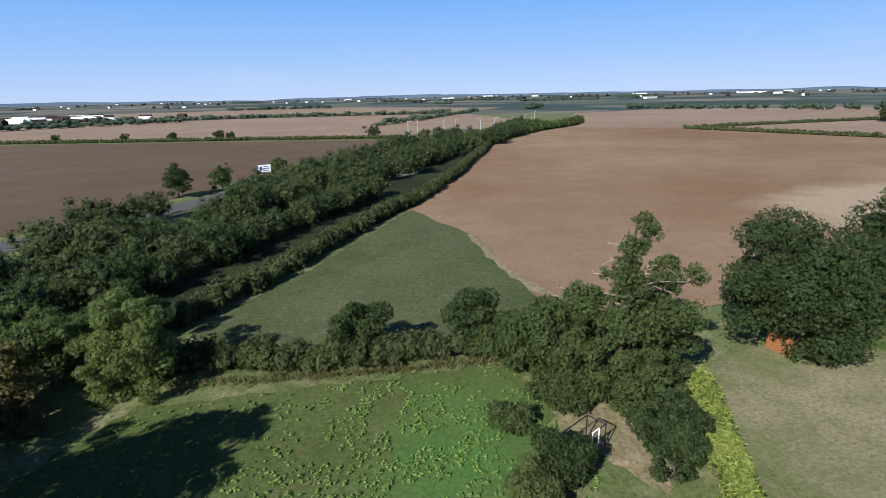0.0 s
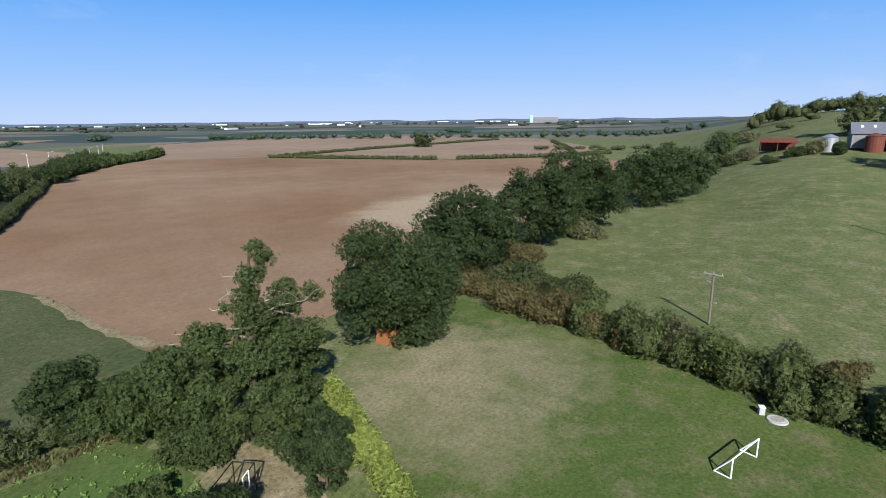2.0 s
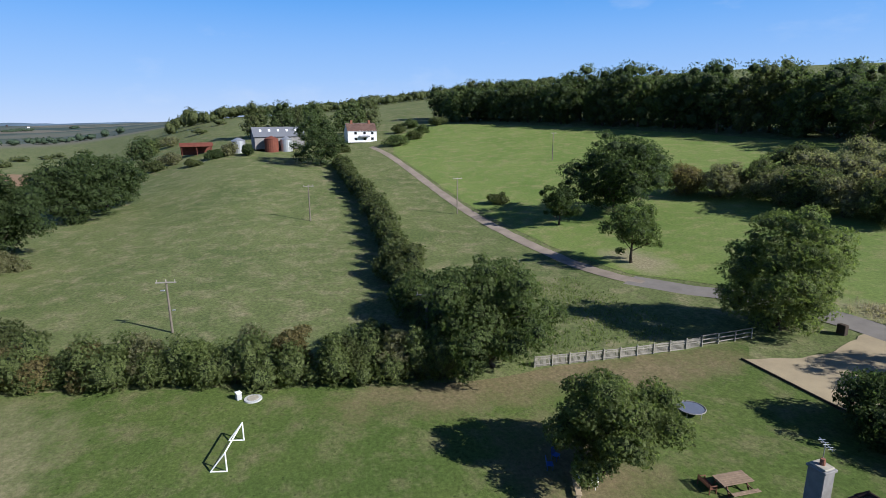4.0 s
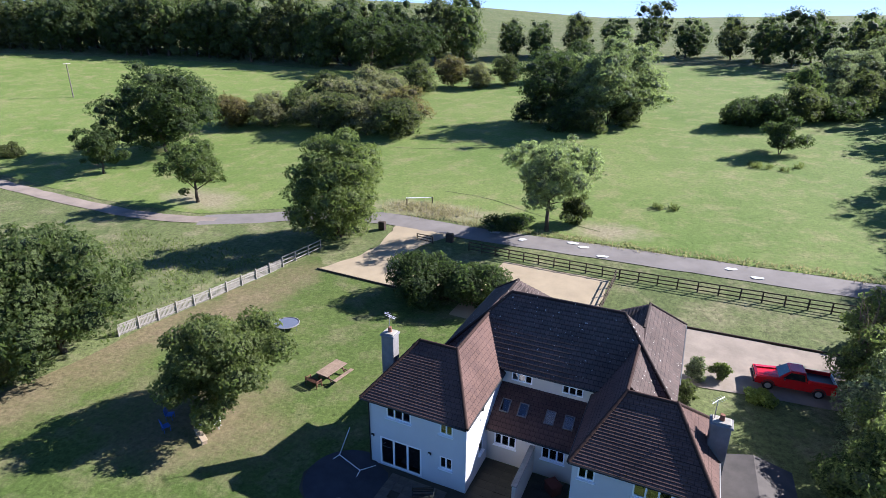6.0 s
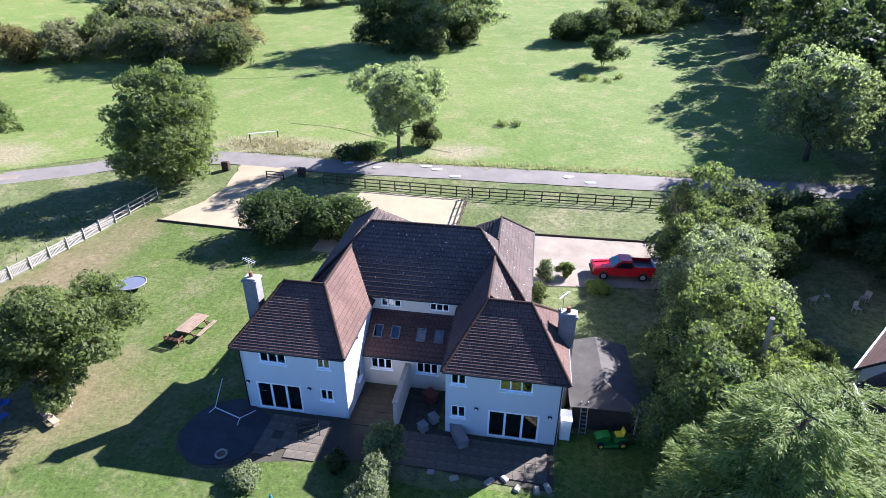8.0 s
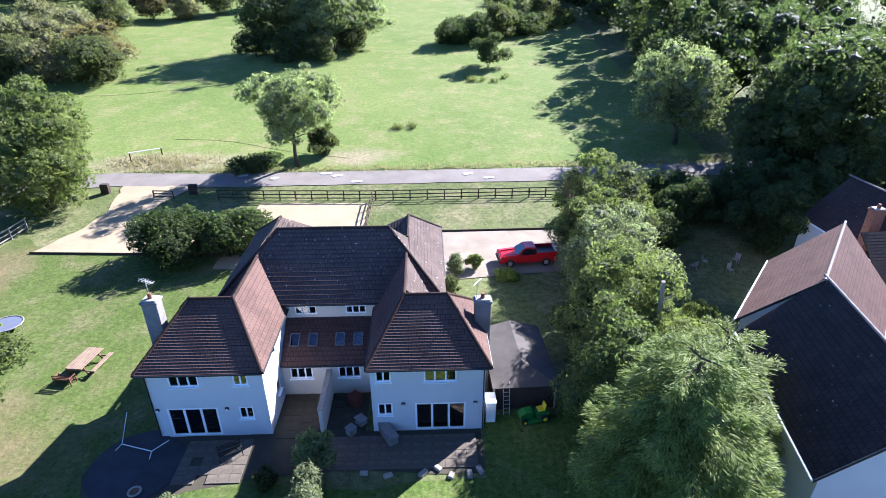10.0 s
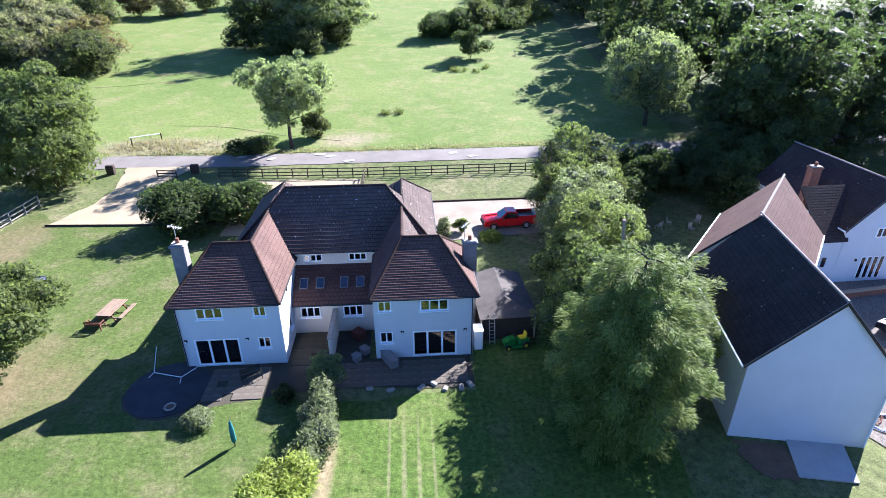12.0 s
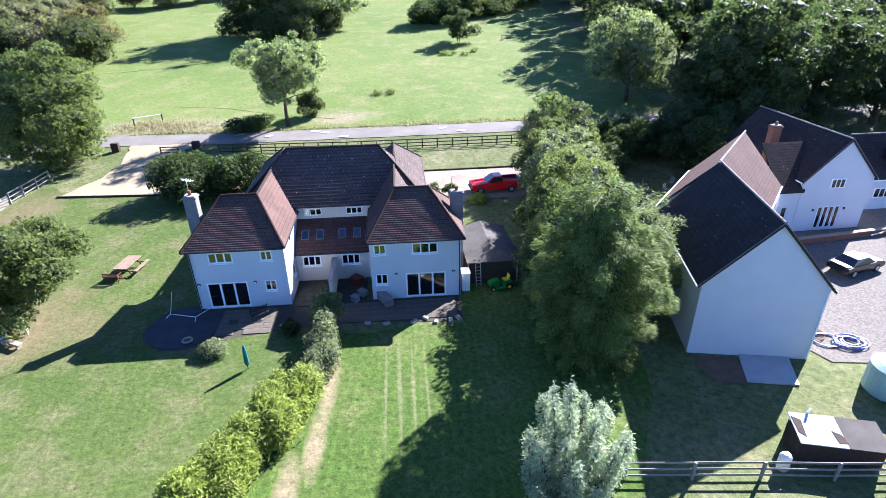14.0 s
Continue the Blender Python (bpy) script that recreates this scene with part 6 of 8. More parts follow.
# ---- garden things ----
def conifer(name, label, x, y, h, r, mat, n, seed):
    """A shaggy conifer: whorls of drooping boughs, each feathered with sprays."""
    ob = thing(name, label, "tree", at(x, y))
    part("trunk", MB().tube([(0, 0, -0.2), (0.1, 0, h * 0.5), (0, 0.1, h * 0.93)], [0.32, 0.2, 0.04], 8), M_BARK, ob)
    g = np.random.RandomState(seed)
    boughs = []
    z = 0.5
    while z < h * 0.985:
        u = z / h
        e = r * min(1.0, 0.72 + 0.9 * u) * max(0.03, 1 - max(0.0, u - 0.56) / 0.44) ** 0.45
        k = max(4, int(3 + e * 1.9))
        for i in range(k):
            a = 2 * math.pi * (i + g.uniform(-.4, .4)) / k + z * 1.7
            lobe = 1 + 0.22 * noise.noise((math.cos(a) * 1.4, math.sin(a) * 1.4, z * 0.35 + seed))
            boughs.append((a, z + g.uniform(-.2, .2), e * lobe * g.uniform(0.74, 1.12)))
        z += 0.52
    B = np.array(boughs)
    w = B[:, 2] ** 1.3
    pick = g.choice(len(B), n, p=w / w.sum())
    a, z0, e = B[pick].T
    s = 1 - 0.72 * g.uniform(size=n) ** 1.5
    rise = 0.24 - 0.14 * z0 / h
    q = s * e
    spread = g.normal(size=n) * 0.13 * e * (1.2 - 0.75 * s)
    out = np.stack([np.cos(a), np.sin(a), 0 * a], 1)
    side = np.stack([-np.sin(a), np.cos(a), 0 * a], 1)
    c = out * q[:, None] + side * spread[:, None]
    c[:, 2] = z0 + e * (rise * s - 0.18 * s ** 2.2) + g.normal(size=n) * 0.16
    c[:, 2] = np.maximum(c[:, 2], 0.15)
    t = unit(out + side * (np.sign(spread) * g.uniform(0.1, 1.1, n))[:, None] + np.stack([0 * a, 0 * a, g.normal(size=n) * 0.3 - 0.12 * s], 1))
    nor = unit(np.array((0, 0, 1.0)) + out * 0.35 + g.normal(size=(n, 3)) * 0.45)
    b = unit(np.cross(nor, t))
    ln, wd = g.uniform(0.18, 0.46, (n, 1)), g.uniform(0.035, 0.07, (n, 1))
    v = np.stack([c - t * ln * 0.45, c + b * wd * 0.5, c + t * ln * 0.55, c - b * wd * 0.5], 1).reshape(-1, 3)
    me = bpy.data.meshes.new("crown")
    V, F = [v], [tuple(f) for f in np.arange(4 * n).reshape(-1, 4).tolist()]
    off = len(v)
    for u in np.arange(0.08, 0.86, 0.09):
        f = r * 0.5 * min(1.0, 0.72 + 0.9 * u) * max(0.03, 1 - max(0.0, u - 0.56) / 0.44) ** 0.45
        o = ICO_V * (f, f, h * 0.085) * (1 + g.normal(size=(len(ICO_V), 1)) * 0.09) + (0, 0, u * h)
        V.append(o)
        F += [tuple(int(i) + off for i in q_) for q_ in ICO_F]
        off += len(o)
    me.from_pydata(np.concatenate(V).tolist(), [], F)
    me.materials.append(mat)
    me.materials.append(CORES[mat.name])
    me.polygons.foreach_set("material_index", np.repeat([0, 1], [n, len(F) - n]).astype(np.int32))
    part("crown", me, mat, ob)
    boards = MB()
    for i in range(0, len(B), 3):
        a_, z_, e_ = B[i]
        d = Vector((math.cos(a_), math.sin(a_), 0))
        boards.tube([Vector((0, 0, z_)), d * e_ * 0.5 + Vector((0, 0, z_ + e_ * 0.07)), d * e_ * 0.9 + Vector((0, 0, z_ - e_ * 0.08))], [0.05, 0.035, 0.012], 4)
    tagged(part("limbwork", boards, M_BARK, ob), kind="stuff")
    return ob


conifer("conifer", "huge spreading green conifer with feathery fronds", -19.4, 8.0, 12.0, 3.8, M_CONIFER, 80000, 41)
conifer("conifer", "low spreading green conifer with feathery fronds", -23.9, 2.6, 8.8, 3.6, M_CONIFER, 30000, 42)
tree("tree", "tangled shrubby tree with grey-green leaves", -22.2, -6.5, 9.4, 4.0, M_OLIVE, 0.2, 12500, 0.05, 30, group="boundary shrubs")
tree("tree", "tangled shrubby tree with grey-green leaves", -23.4, -12.8, 8.8, 4.2, M_GREYGREEN, 0.2, 11500, 0.05, 30, group="boundary shrubs")
tree("tree", "tangled shrubby tree with yellowing leaves", -24.4, -18.8, 8.8, 3.9, M_OLIVE, 0.22, 9500, 0.05, 26, group="boundary shrubs")
tree("tree", "light green shrubby tree at the boundary", -24.2, -24.6, 9.0, 3.2, M_LIME, 0.22, 6000, 0.05, 24, group="boundary shrubs")
bush("bush", "yellow-green shrub at the boundary", -26.5, -3.5, 4.5, 2.8, M_LIME, 0.24, 4200, 14, group="boundary shrubs")
bush("bush", "dark shrub at the boundary", -20.6, -6.5, 6.0, 2.8, M_OAK, 0.24, 3600, 14, group="boundary shrubs")
bush("bush", "tall leafy green shrub beside the conifer", -19.0, 1.6, 8.4, 3.2, M_BROAD, 0.22, 6000, 18, group="boundary shrubs")
bush("bush", "tall dark shrub at the boundary", -20.8, -2.8, 8.4, 3.2, M_OLIVE, 0.22, 5600, 16, group="boundary shrubs")
bush("bush", "tall dark shrub filling the boundary", -27.2, -21.4, 8.6, 3.2, M_HEDGE, 0.24, 4200, 14, group="boundary shrubs")
ob = thing("bare_trunk", "leaning grey dead trunk among the boundary shrubs", "tree")
part("trunk", MB().tube([(-23.7, -3.7, -0.2), (-22.9, -2.5, 5.0), (-22.2, -1.5, 9.0)], [0.2, 0.16, 0.12], 8), M_DEADWOOD, ob)
part("snapped_branch", MB().tube([(-22.5, -2.0, 7.4), (-22.9, -1.4, 8.2)], [0.06, 0.03], 6), M_DEADWOOD, ob)
ob = thing("dead_shrub", "bare brown twigs of a dead shrub", "shrub", pose(-22.6, -21.2, 0))
twig = random.Random(31)
for i in range(16):
    a, e, h = i * 2.4, twig.uniform(0.6, 2.2), twig.uniform(6.4, 8.8)
    x, y = math.cos(a) * e, math.sin(a) * e
    stick = MB().tube([(x * 0.2, y * 0.2, -0.1), (x * 0.5, y * 0.5, h * 0.5), (x * 0.8 + twig.uniform(-.3, .3), y * 0.8, h * 0.8), (x * 1.1, y * 1.1 + twig.uniform(-.4, .4), h)], [0.06, 0.045, 0.03, 0.012], 5)
    for f in (0.6, 0.75, 0.88):
        q = Vector((x * (0.3 + f * 0.7), y * (0.3 + f * 0.7), h * f))
        stick.tube([q, q + Vector((twig.uniform(-.9, .9), twig.uniform(-.9, .9), twig.uniform(0.3, 1.0)))], [0.025, 0.008], 4)
    part("stem", stick, M_REDBARK, ob)
bush("bush", "dark shrub behind the boundary", -31, -22, 4, 3, M_OAK, 0.3, 2600, 12, group="boundary shrubs")


tree("tree", "dark garden tree shading a cluttered corner", -41, -27, 6.8, 3.8, M_OAK, 0.34, 3600, 0.05, 20, group="shading garden trees")
tree("tree", "dark garden tree shading a cluttered corner", -47, -26.5, 7.4, 4.2, M_OAK, 0.34, 3600, 0.05, 20, group="shading garden trees")
tree("tree", "dark garden tree shading a cluttered corner", -35.5, -26.6, 5.8, 3.2, M_OAK, 0.34, 3000, 0.05, 18, group="shading garden trees")
tree("tree", "dark garden tree shading a cluttered corner", -41.5, -21.5, 7.0, 3.4, M_OAK, 0.34, 3200, 0.05, 18, group="shading garden trees")
bush("bush", "low bright green weeds behind the boundary", -29.8, -10.2, 1.3, 2.0, M_LIME, 0.2, 2600, 12, group="boundary shrubs")


def willow():
    ob = thing("willow", "silvery willow shrub with upright feathery shoots", "tree", at(-14.9, 19.0))
    g = np.random.RandomState(8)
    lumps = []
    for i in range(26):
        a, e = i * 2.4, 2.7 * math.sqrt((i + 0.5) / 26) * g.uniform(0.8, 1.2)
        h = 6.6 - 0.36 * e * e + g.uniform(-1.6, 0.6)
        x, y = math.cos(a) * e, math.sin(a) * e
        part("stem", MB().tube([(x * 0.25, y * 0.25, -0.1), (x * 0.7, y * 0.7, h * 0.55), (x, y, h)], [0.07, 0.04, 0.015], 5), M_BARK, ob)
        for z in np.arange(1.0, h, 0.6):
            f = z / h
            s = 0.62 * (1.15 - f * 0.75) * g.uniform(0.8, 1.2)
            lumps.append((x * (0.3 + 0.7 * f), y * (0.3 + 0.7 * f), z, s, s, 0.62))
    part("foliage", foliage("foliage", lumps, 34000, 0.058, 9, M_SILVER, core=0.35, long=3.2, lift=0.5, fronds=0.6, rough=0.6), M_SILVER, ob)


willow()
hedge("golden_hedge", "golden-green feathery conifer hedge", [(-1.9, 11.2), (-1.0, 13.2), (0.6, 16.2), (2.4, 19.5), (5, 24), (8, 28)], 2.3, 2.6, M_GOLD, 2000, 0.075, uneven=0.1, fronds=0.5, long=4.0, size=0.6)
hedge("shrub_border", "grey-green straggling shrub border", [(-3.0, 4.6), (-2.9, 7), (-2.6, 9.4), (-2.2, 11)], 2.2, 1.9, M_GREYGREEN, 1300, 0.12, uneven=0.35)
bush("hydrangea", "leafy pale shrub growing against the garden wall", -2.9, 2.6, 2.7, 1.25, M_ASH, 0.17, 2600, 14)
bush("bush", "low dark shrub beside the patio", -0.6, 3.6, 1.0, 0.7, M_HEDGE, 0.14, 900, 8)
bush("lavender_bush", "low pale rounded lavender bush", 4.1, 5.3, 0.95, 1.0, M_GREYGREEN, 0.12, 1700, 10)
for x, y, h, r, m_, lb in ((-11.6, -18.6, 2.0, 0.9, M_GREYGREEN, "grey-green shrub against the house corner"), (-13.6, -19.3, 1.5, 0.7, M_LIME, "clipped yellow-green shrub by the drive"), (-16.2, -17.4, 1.0, 1.0, M_GOLD, "low golden shrub by the drive"), (-11.2, -15.6, 1.6, 0.8, M_HEDGE, "dark shrub against the house wall")):
    bush("shrub", lb, x, y, h, r, m_, 0.15, 1300, 10, group="shrubs by the drive")


def patio():
    base = patch("patio", "dark flagged patio with a curved end", "patio", [(0.6, 3.3), (3.6, 3.9), (5.4, 4.6), (6.6, 4.9), (7.8, 4.7), (9.0, 3.9), (9.6, 2.7), (9.4, 1.4), (8.6, 0.3), (7.4, -0.5), (6.55, -0.6), (6.5, 0.02), (0, 0.02), (-0.02, -3.3), (-5.4, -3.3), (-5.44, 0.02), (-12.2, 0.02), (-12.2, 3.3), (-9, 3.2), (-4.4, 2.7)], M_COURT, 0.035, 1.0, 0.02)
    mb = MB()
    mb.box((0, 0, 0.03), (0.6, 0.6, 0.06), 0.008)
    me = mb.mesh("paving_slab")
    me.materials.append(M_PATIO)
    dk = me.copy()
    dk.materials.clear()
    dk.materials.append(M_DARKPAVE)
    ct = me.copy()
    ct.materials.clear()
    ct.materials.append(M_COURT)
    g = random.Random(4)
    for i in range(40):
        for j in range(16):
            x, y = 9.2 - i * 0.61, 4.4 - j * 0.61
            ok = (x - 6.9) ** 2 + (y - 2.1) ** 2 < 6.2 and y > 0.35 or (0.8 < x < 6.5 and 0.35 < y < 3.4) or (-12.1 < x < -3.4 and 0.35 < y < 2.7) or (-5.0 < x < -0.4 and -3.1 < y < 0.3 and abs(x - CX) > 0.45)
            if ok and g.random() < 0.96:
                if (x - 6.9) ** 2 + (y - 2.1) ** 2 < 6.4:
                    continue
                s = new("paving_slab", dk if (x - 6.9) ** 2 + (y - 2.1) ** 2 < 6.4 else (ct if y < 0.3 else me))
                s.parent = base
                s.matrix_basis = pose(x, y, 0.035 + g.uniform(-.006, .006), g.uniform(-.5, .5), g.uniform(-.5, .5), g.uniform(-1, 1))

    rim = [(6.9 + 2.55 * math.cos(a), 2.1 + 2.55 * math.sin(a), 0.036) for a in np.linspace(0, 2 * math.pi, 41)[:-1] if 2.1 + 2.55 * math.sin(a) > 0.3 or 6.9 + 2.55 * math.cos(a) > 6.6]
    part("paved_circle", MB().prism(rim, (0, 0, 0.05)), M_DARKPAVE, base, "dark smooth paved circle")


patio()
for i, (x, y) in enumerate(((-5.6, 3.1), (-6.9, 3.3), (-8.8, 3.2), (-10.3, 3.4), (-11.3, 3.35), (-11.9, 3.1), (-9.6, 2.9))):
    ob = thing("stone_block", "pale rough stone block edging the patio", "stone", pose(x, y, 0.0, 0, 0, i * 23), "stone blocks")
    part("block", MB().box((0, 0, 0.09), (0.46 + 0.07 * (i % 3), 0.3, 0.2), 0.05), M_STONE, ob)


def edging(label, pts):
    ob = thing("timber_edging", label, "edging")
    for a, b in zip(pts, pts[1:]):
        a, b = Vector(a), Vector(b)
        k = max(1, round((b - a).length / 2.4))
        for i in range(k):
            p, q = a.lerp(b, i / k), a.lerp(b, (i + 1) / k)
            m = Matrix.Rotation(math.atan2(q.y - p.y, q.x - p.x), 3, "Z")
            part("board", MB().box(((p.x + q.x) / 2, (p.y + q.y) / 2, (tz(*p) + tz(*q)) / 2 + 0.08), ((q - p).length, 0.12, 0.26), 0.02, m), M_FENCEBROWN, ob)


edging("dark timber edging along the driveway", [(28.5, -23.5), (17.5, -22.9), (10, -22.7)])
edging("dark timber edging along the gravel drive", [(-4, -26.4), (-27, -26.8)])


def post_rail(name, label, pts, height, rails, mat, bay=1.85, group=""):
    """A post-and-rail fence: every post and every rail by itself."""
    ob = thing(name, label, "fence", None, group)
    pm = MB().box((0, 0, height / 2 - 0.1), (0.13, 0.11, height + 0.25), 0.02).mesh("post")
    pm.materials.append(mat)
    for a, b in zip(pts, pts[1:]):
        a, b = Vector(a), Vector(b)
        k = max(1, round((b - a).length / bay))
        for i in range(k + 1):
            p = a.lerp(b, i / k)
            po = new("post", pm)
            po.parent = ob
            po.matrix_basis = pose(p.x, p.y, tz(p.x, p.y), rng.uniform(-1.5, 1.5), rng.uniform(-1.5, 1.5), math.degrees(math.atan2(b.y - a.y, b.x - a.x)))
            if i == k:
                break
            q = a.lerp(b, (i + 1) / k)
            for j in range(rails):
                z = height * (0.95 - 0.75 * j / max(1, rails - 1)) if rails > 1 else height * 0.8
                u, w = Vector((p.x, p.y, tz(p.x, p.y) + z + rng.uniform(-.02, .02))), Vector((q.x, q.y, tz(q.x, q.y) + z + rng.uniform(-.02, .02)))
                d = w - u
                m = Matrix.Rotation(math.atan2(d.y, d.x), 3, "Z") @ Matrix.Rotation(-math.asin(d.z / d.length), 3, "Y")
                part("rail", MB().box((u + w) / 2 + m @ Vector((0, 0.075, 0)), (d.length + 0.05, 0.045, 0.12), 0.01, m), mat, ob)
    return ob


post_rail("post_and_rail_fence", "dark brown three-rail timber fence along the lane", [(14.2, -34.6), (9, -34.3), (-3.6, -33.9), (-21, -34.1), (-42, -34.6)], 1.15, 3, M_FENCEBROWN)
post_rail("post_and_rail_fence", "dark brown rail fence beside the parking square", [(-3.2, -33.6), (-3.0, -28), (-2.9, -22.5)], 1.1, 3, M_FENCEBROWN)
post_rail("post_and_rail_fence", "short dark brown rail panel by the drive", [(21.6, -35.2), (19.3, -35.0)], 0.9, 3, M_FENCEBROWN)
post_rail("post_and_rail_fence", "grey weathered rail fence at the drive", [(32.6, -22.4), (31.6, -28.4)], 1.2, 3, M_TIMBER)
post_rail("post_and_rail_fence", "pale weathered rail fence across the paddock", [(-14.5, 16.9), (-18.2, 17.3), (-21.4, 17.6), (-24.6, 17.9), (-28, 18.3), (-36, 19.0)], 1.1, 3, M_TIMBER, 2.6)


def pale_fence():
    ob = thing("paling_fence", "grey weathered timber paling fence", "fence")
    g = random.Random(2)
    pts = [Vector(p) for p in ((35.2, -3.6), (33.8, -12.8), (32.6, -22.4))]
    pm = MB().box((0, 0, 0.52), (0.085, 0.02, 1.08), 0.006).mesh("pale")
    pm.materials.append(M_TIMBER)
    qm = MB().box((0, 0, 0.58), (0.12, 0.12, 1.35), 0.015).mesh("post")
    qm.materials.append(M_TIMBER)
    for a, b in zip(pts, pts[1:]):
        L, ang = (b - a).length, math.degrees(math.atan2(b.y - a.y, b.x - a.x))
        for i in range(int(L / 0.128)):
            p = a.lerp(b, (i + 0.5) * 0.128 / L)
            s = new("pale", pm)
            s.parent = ob
            s.matrix_basis = pose(p.x, p.y, tz(p.x, p.y) + g.uniform(-.02, .02), g.uniform(-1, 1), g.uniform(-1, 1), ang)
        k = round(L / 1.9)
        for i in range(k + 1):
            p = a.lerp(b, i / k)
            s = new("post", qm)
            s.parent = ob
            s.matrix_basis = pose(p.x - 0.1, p.y, tz(p.x, p.y), 0, 0, ang)
        for z in (0.25, 0.85, 1.1):
            d = Vector((b.x - a.x, b.y - a.y, 0))
            m = Matrix.Rotation(math.atan2(d.y, d.x), 3, "Z")
            part("rail", MB().box(((a.x + b.x) / 2 - 0.05, (a.y + b.y) / 2, z), (L, 0.05, 0.09), 0.01, m), M_TIMBER, ob)


pale_fence()


M_TABLE = plain("sun_bleached_planks", (0.21, 0.15, 0.105), 0.85, vary=0.35, scale=3, bumped=0.2, grain=20)


def picnic_table(x, y, rz):
    ob = thing("picnic_table", "weathered timber picnic table with one attached bench", "table", at(x, y, rz))
    for i in range(6):
        part("table_plank", MB().box((0.02 * (i % 2), -0.5 + i * 0.2, 0.78), (2.35, 0.185, 0.05), 0.012), M_TABLE, ob)
    for i in range(2):
        part("seat_plank", MB().box((-0.1, 1.0 + i * 0.17, 0.46), (2.1, 0.155, 0.05), 0.012), M_TABLE, ob)
    for s in (-1, 1):
        part("crossbar", MB().box((s * 0.85, 0.25, 0.41), (0.06, 1.9, 0.1), 0.012), M_TABLE, ob)
        part("crossbar", MB().box((s * 0.85, 0, 0.70), (0.06, 1.05, 0.1), 0.012), M_TABLE, ob)
        for q in (-1, 1):
            part("leg", MB().prism([(s * 0.78, q * 0.66, 0), (s * 0.78, q * 0.77, 0), (s * 0.78, q * 0.38, 0.74), (s * 0.78, q * 0.27, 0.74)], (0.06, 0, 0)), M_REDWOOD, ob)
    return ob


picnic_table(14.2, -6.65, 83)
ob = thing("timber_bench", "low dark red timber bench beside the picnic table", "bench", at(14.75, -5.05, -8))
for i in range(4):
    part("seat_slat", MB().box((0, -0.2 + i * 0.13, 0.42), (1.25, 0.11, 0.035), 0.01), M_REDWOOD, ob)
for i in range(3):
    part("back_slat", MB().box((0, 0.3, 0.5 + i * 0.12), (1.25, 0.03, 0.09), 0.01), M_REDWOOD, ob)
for u in (-0.58, 0.58):
    part("armrest", MB().box((u, 0.02, 0.62), (0.07, 0.6, 0.05), 0.01), M_REDWOOD, ob)
    for w in (-0.24, 0.28):
        part("leg", MB().box((u, w, 0.3), (0.07, 0.07, 0.6), 0.01), M_REDWOOD, ob)


def ring(r, z, tube_r, n=28, m=8):
    mb = MB()
    mb.tube([(r * math.cos(2 * math.pi * i / n), r * math.sin(2 * math.pi * i / n), z) for i in range(n + 1)], tube_r, m, False)
    return mb


M_TRAMP = plain("blue_grey_mat", (0.10, 0.115, 0.16), 0.7, vary=0.15, bumped=0)


def trampoline(x, y):
    ob = thing("trampoline", "small round trampoline with a blue-grey pad", "trampoline", at(x, y))
    part("mat", MB().tube([(0, 0, 0.52), (0, 0, 0.55)], 1.05, 28), M_TRAMP, ob)
    part("pad", ring(1.12, 0.56, 0.05), M_CHIMNEY, ob)
    for i in range(6):
        a = i * math.pi / 3
        part("leg", MB().tube([(1.1 * math.cos(a), 1.1 * math.sin(a), 0), (1.1 * math.cos(a), 1.1 * math.sin(a), 0.54)], 0.03, 6), M_STEEL, ob)


trampoline(22.6, -11.3)


def goal(a, b, h):
    """A small five-a-side goal between ground points a and b, its back frame behind."""
    a, b = Vector((*a, 0)), Vector((*b, 0))
    d = (b - a).normalized()
    back = Vector((-d.y, d.x, 0)) * 1.15
    ob = thing("football_goal", "small white football goal on the lawn", "goal", Matrix.Translation(a))
    o = b - a
    up = Vector((0, 0, h))
    for nm, p, q in (("post", Vector(), up), ("post", o, o + up), ("crossbar", up, o + up), ("side_bar", Vector(), back), ("side_bar", o, o + back), ("stay", up, back), ("stay", o + up, o + back)):
        part(nm, MB().tube([p + Vector((0, 0, 0.05)), q + Vector((0, 0, 0.05))], 0.055, 8), M_WHITEMETAL, ob)
    part("ground_bar", MB().tube([back + Vector((0, 0, 0.04)), o + back + Vector((0, 0, 0.04))], 0.03, 6), M_DARKMETAL, ob)


goal((28.3, 25.0), (32.0, 23.8), 1.5)
ob = thing("utility_box", "small pale box beside a round drain cover", "box", at(39.0, 24.1, 20))
part("body", MB().box((0, 0, 0.32), (0.5, 0.45, 0.64), 0.03), M_CONCRETE, ob)
part("lid", MB().box((0, 0, 0.67), (0.56, 0.5, 0.06), 0.02), M_WHITEMETAL, ob)
ob = thing("drain_cover", "round concrete drain cover in the grass", "cover", at(38.5, 22.9))
part("ring", MB().tube([(0, 0, 0), (0, 0, 0.14)], [0.8, 0.76], 20), M_CONCRETE, ob)
part("lid", MB().tube([(0, 0, 0.14), (0, 0, 0.18)], [0.5, 0.48], 18), M_STONE, ob)


def chair(x, y, rz, mat, label):
    ob = thing("garden_chair", label, "chair", at(x, y, rz), "seats under the garden tree")
    part("seat", MB().box((0, 0, 0.44), (0.5, 0.48, 0.04), 0.015), mat, ob)
    part("backrest", MB().box((0, -0.25, 0.72), (0.5, 0.04, 0.5), 0.015, Matrix.Rotation(radians(8), 3, "X")), mat, ob)
    for u in (-1, 1):
        for w in (-1, 1):
            part("leg", MB().tube([(u * 0.22, w * 0.2, 0), (u * 0.22, w * 0.2, 0.43)], 0.02, 6), mat, ob)


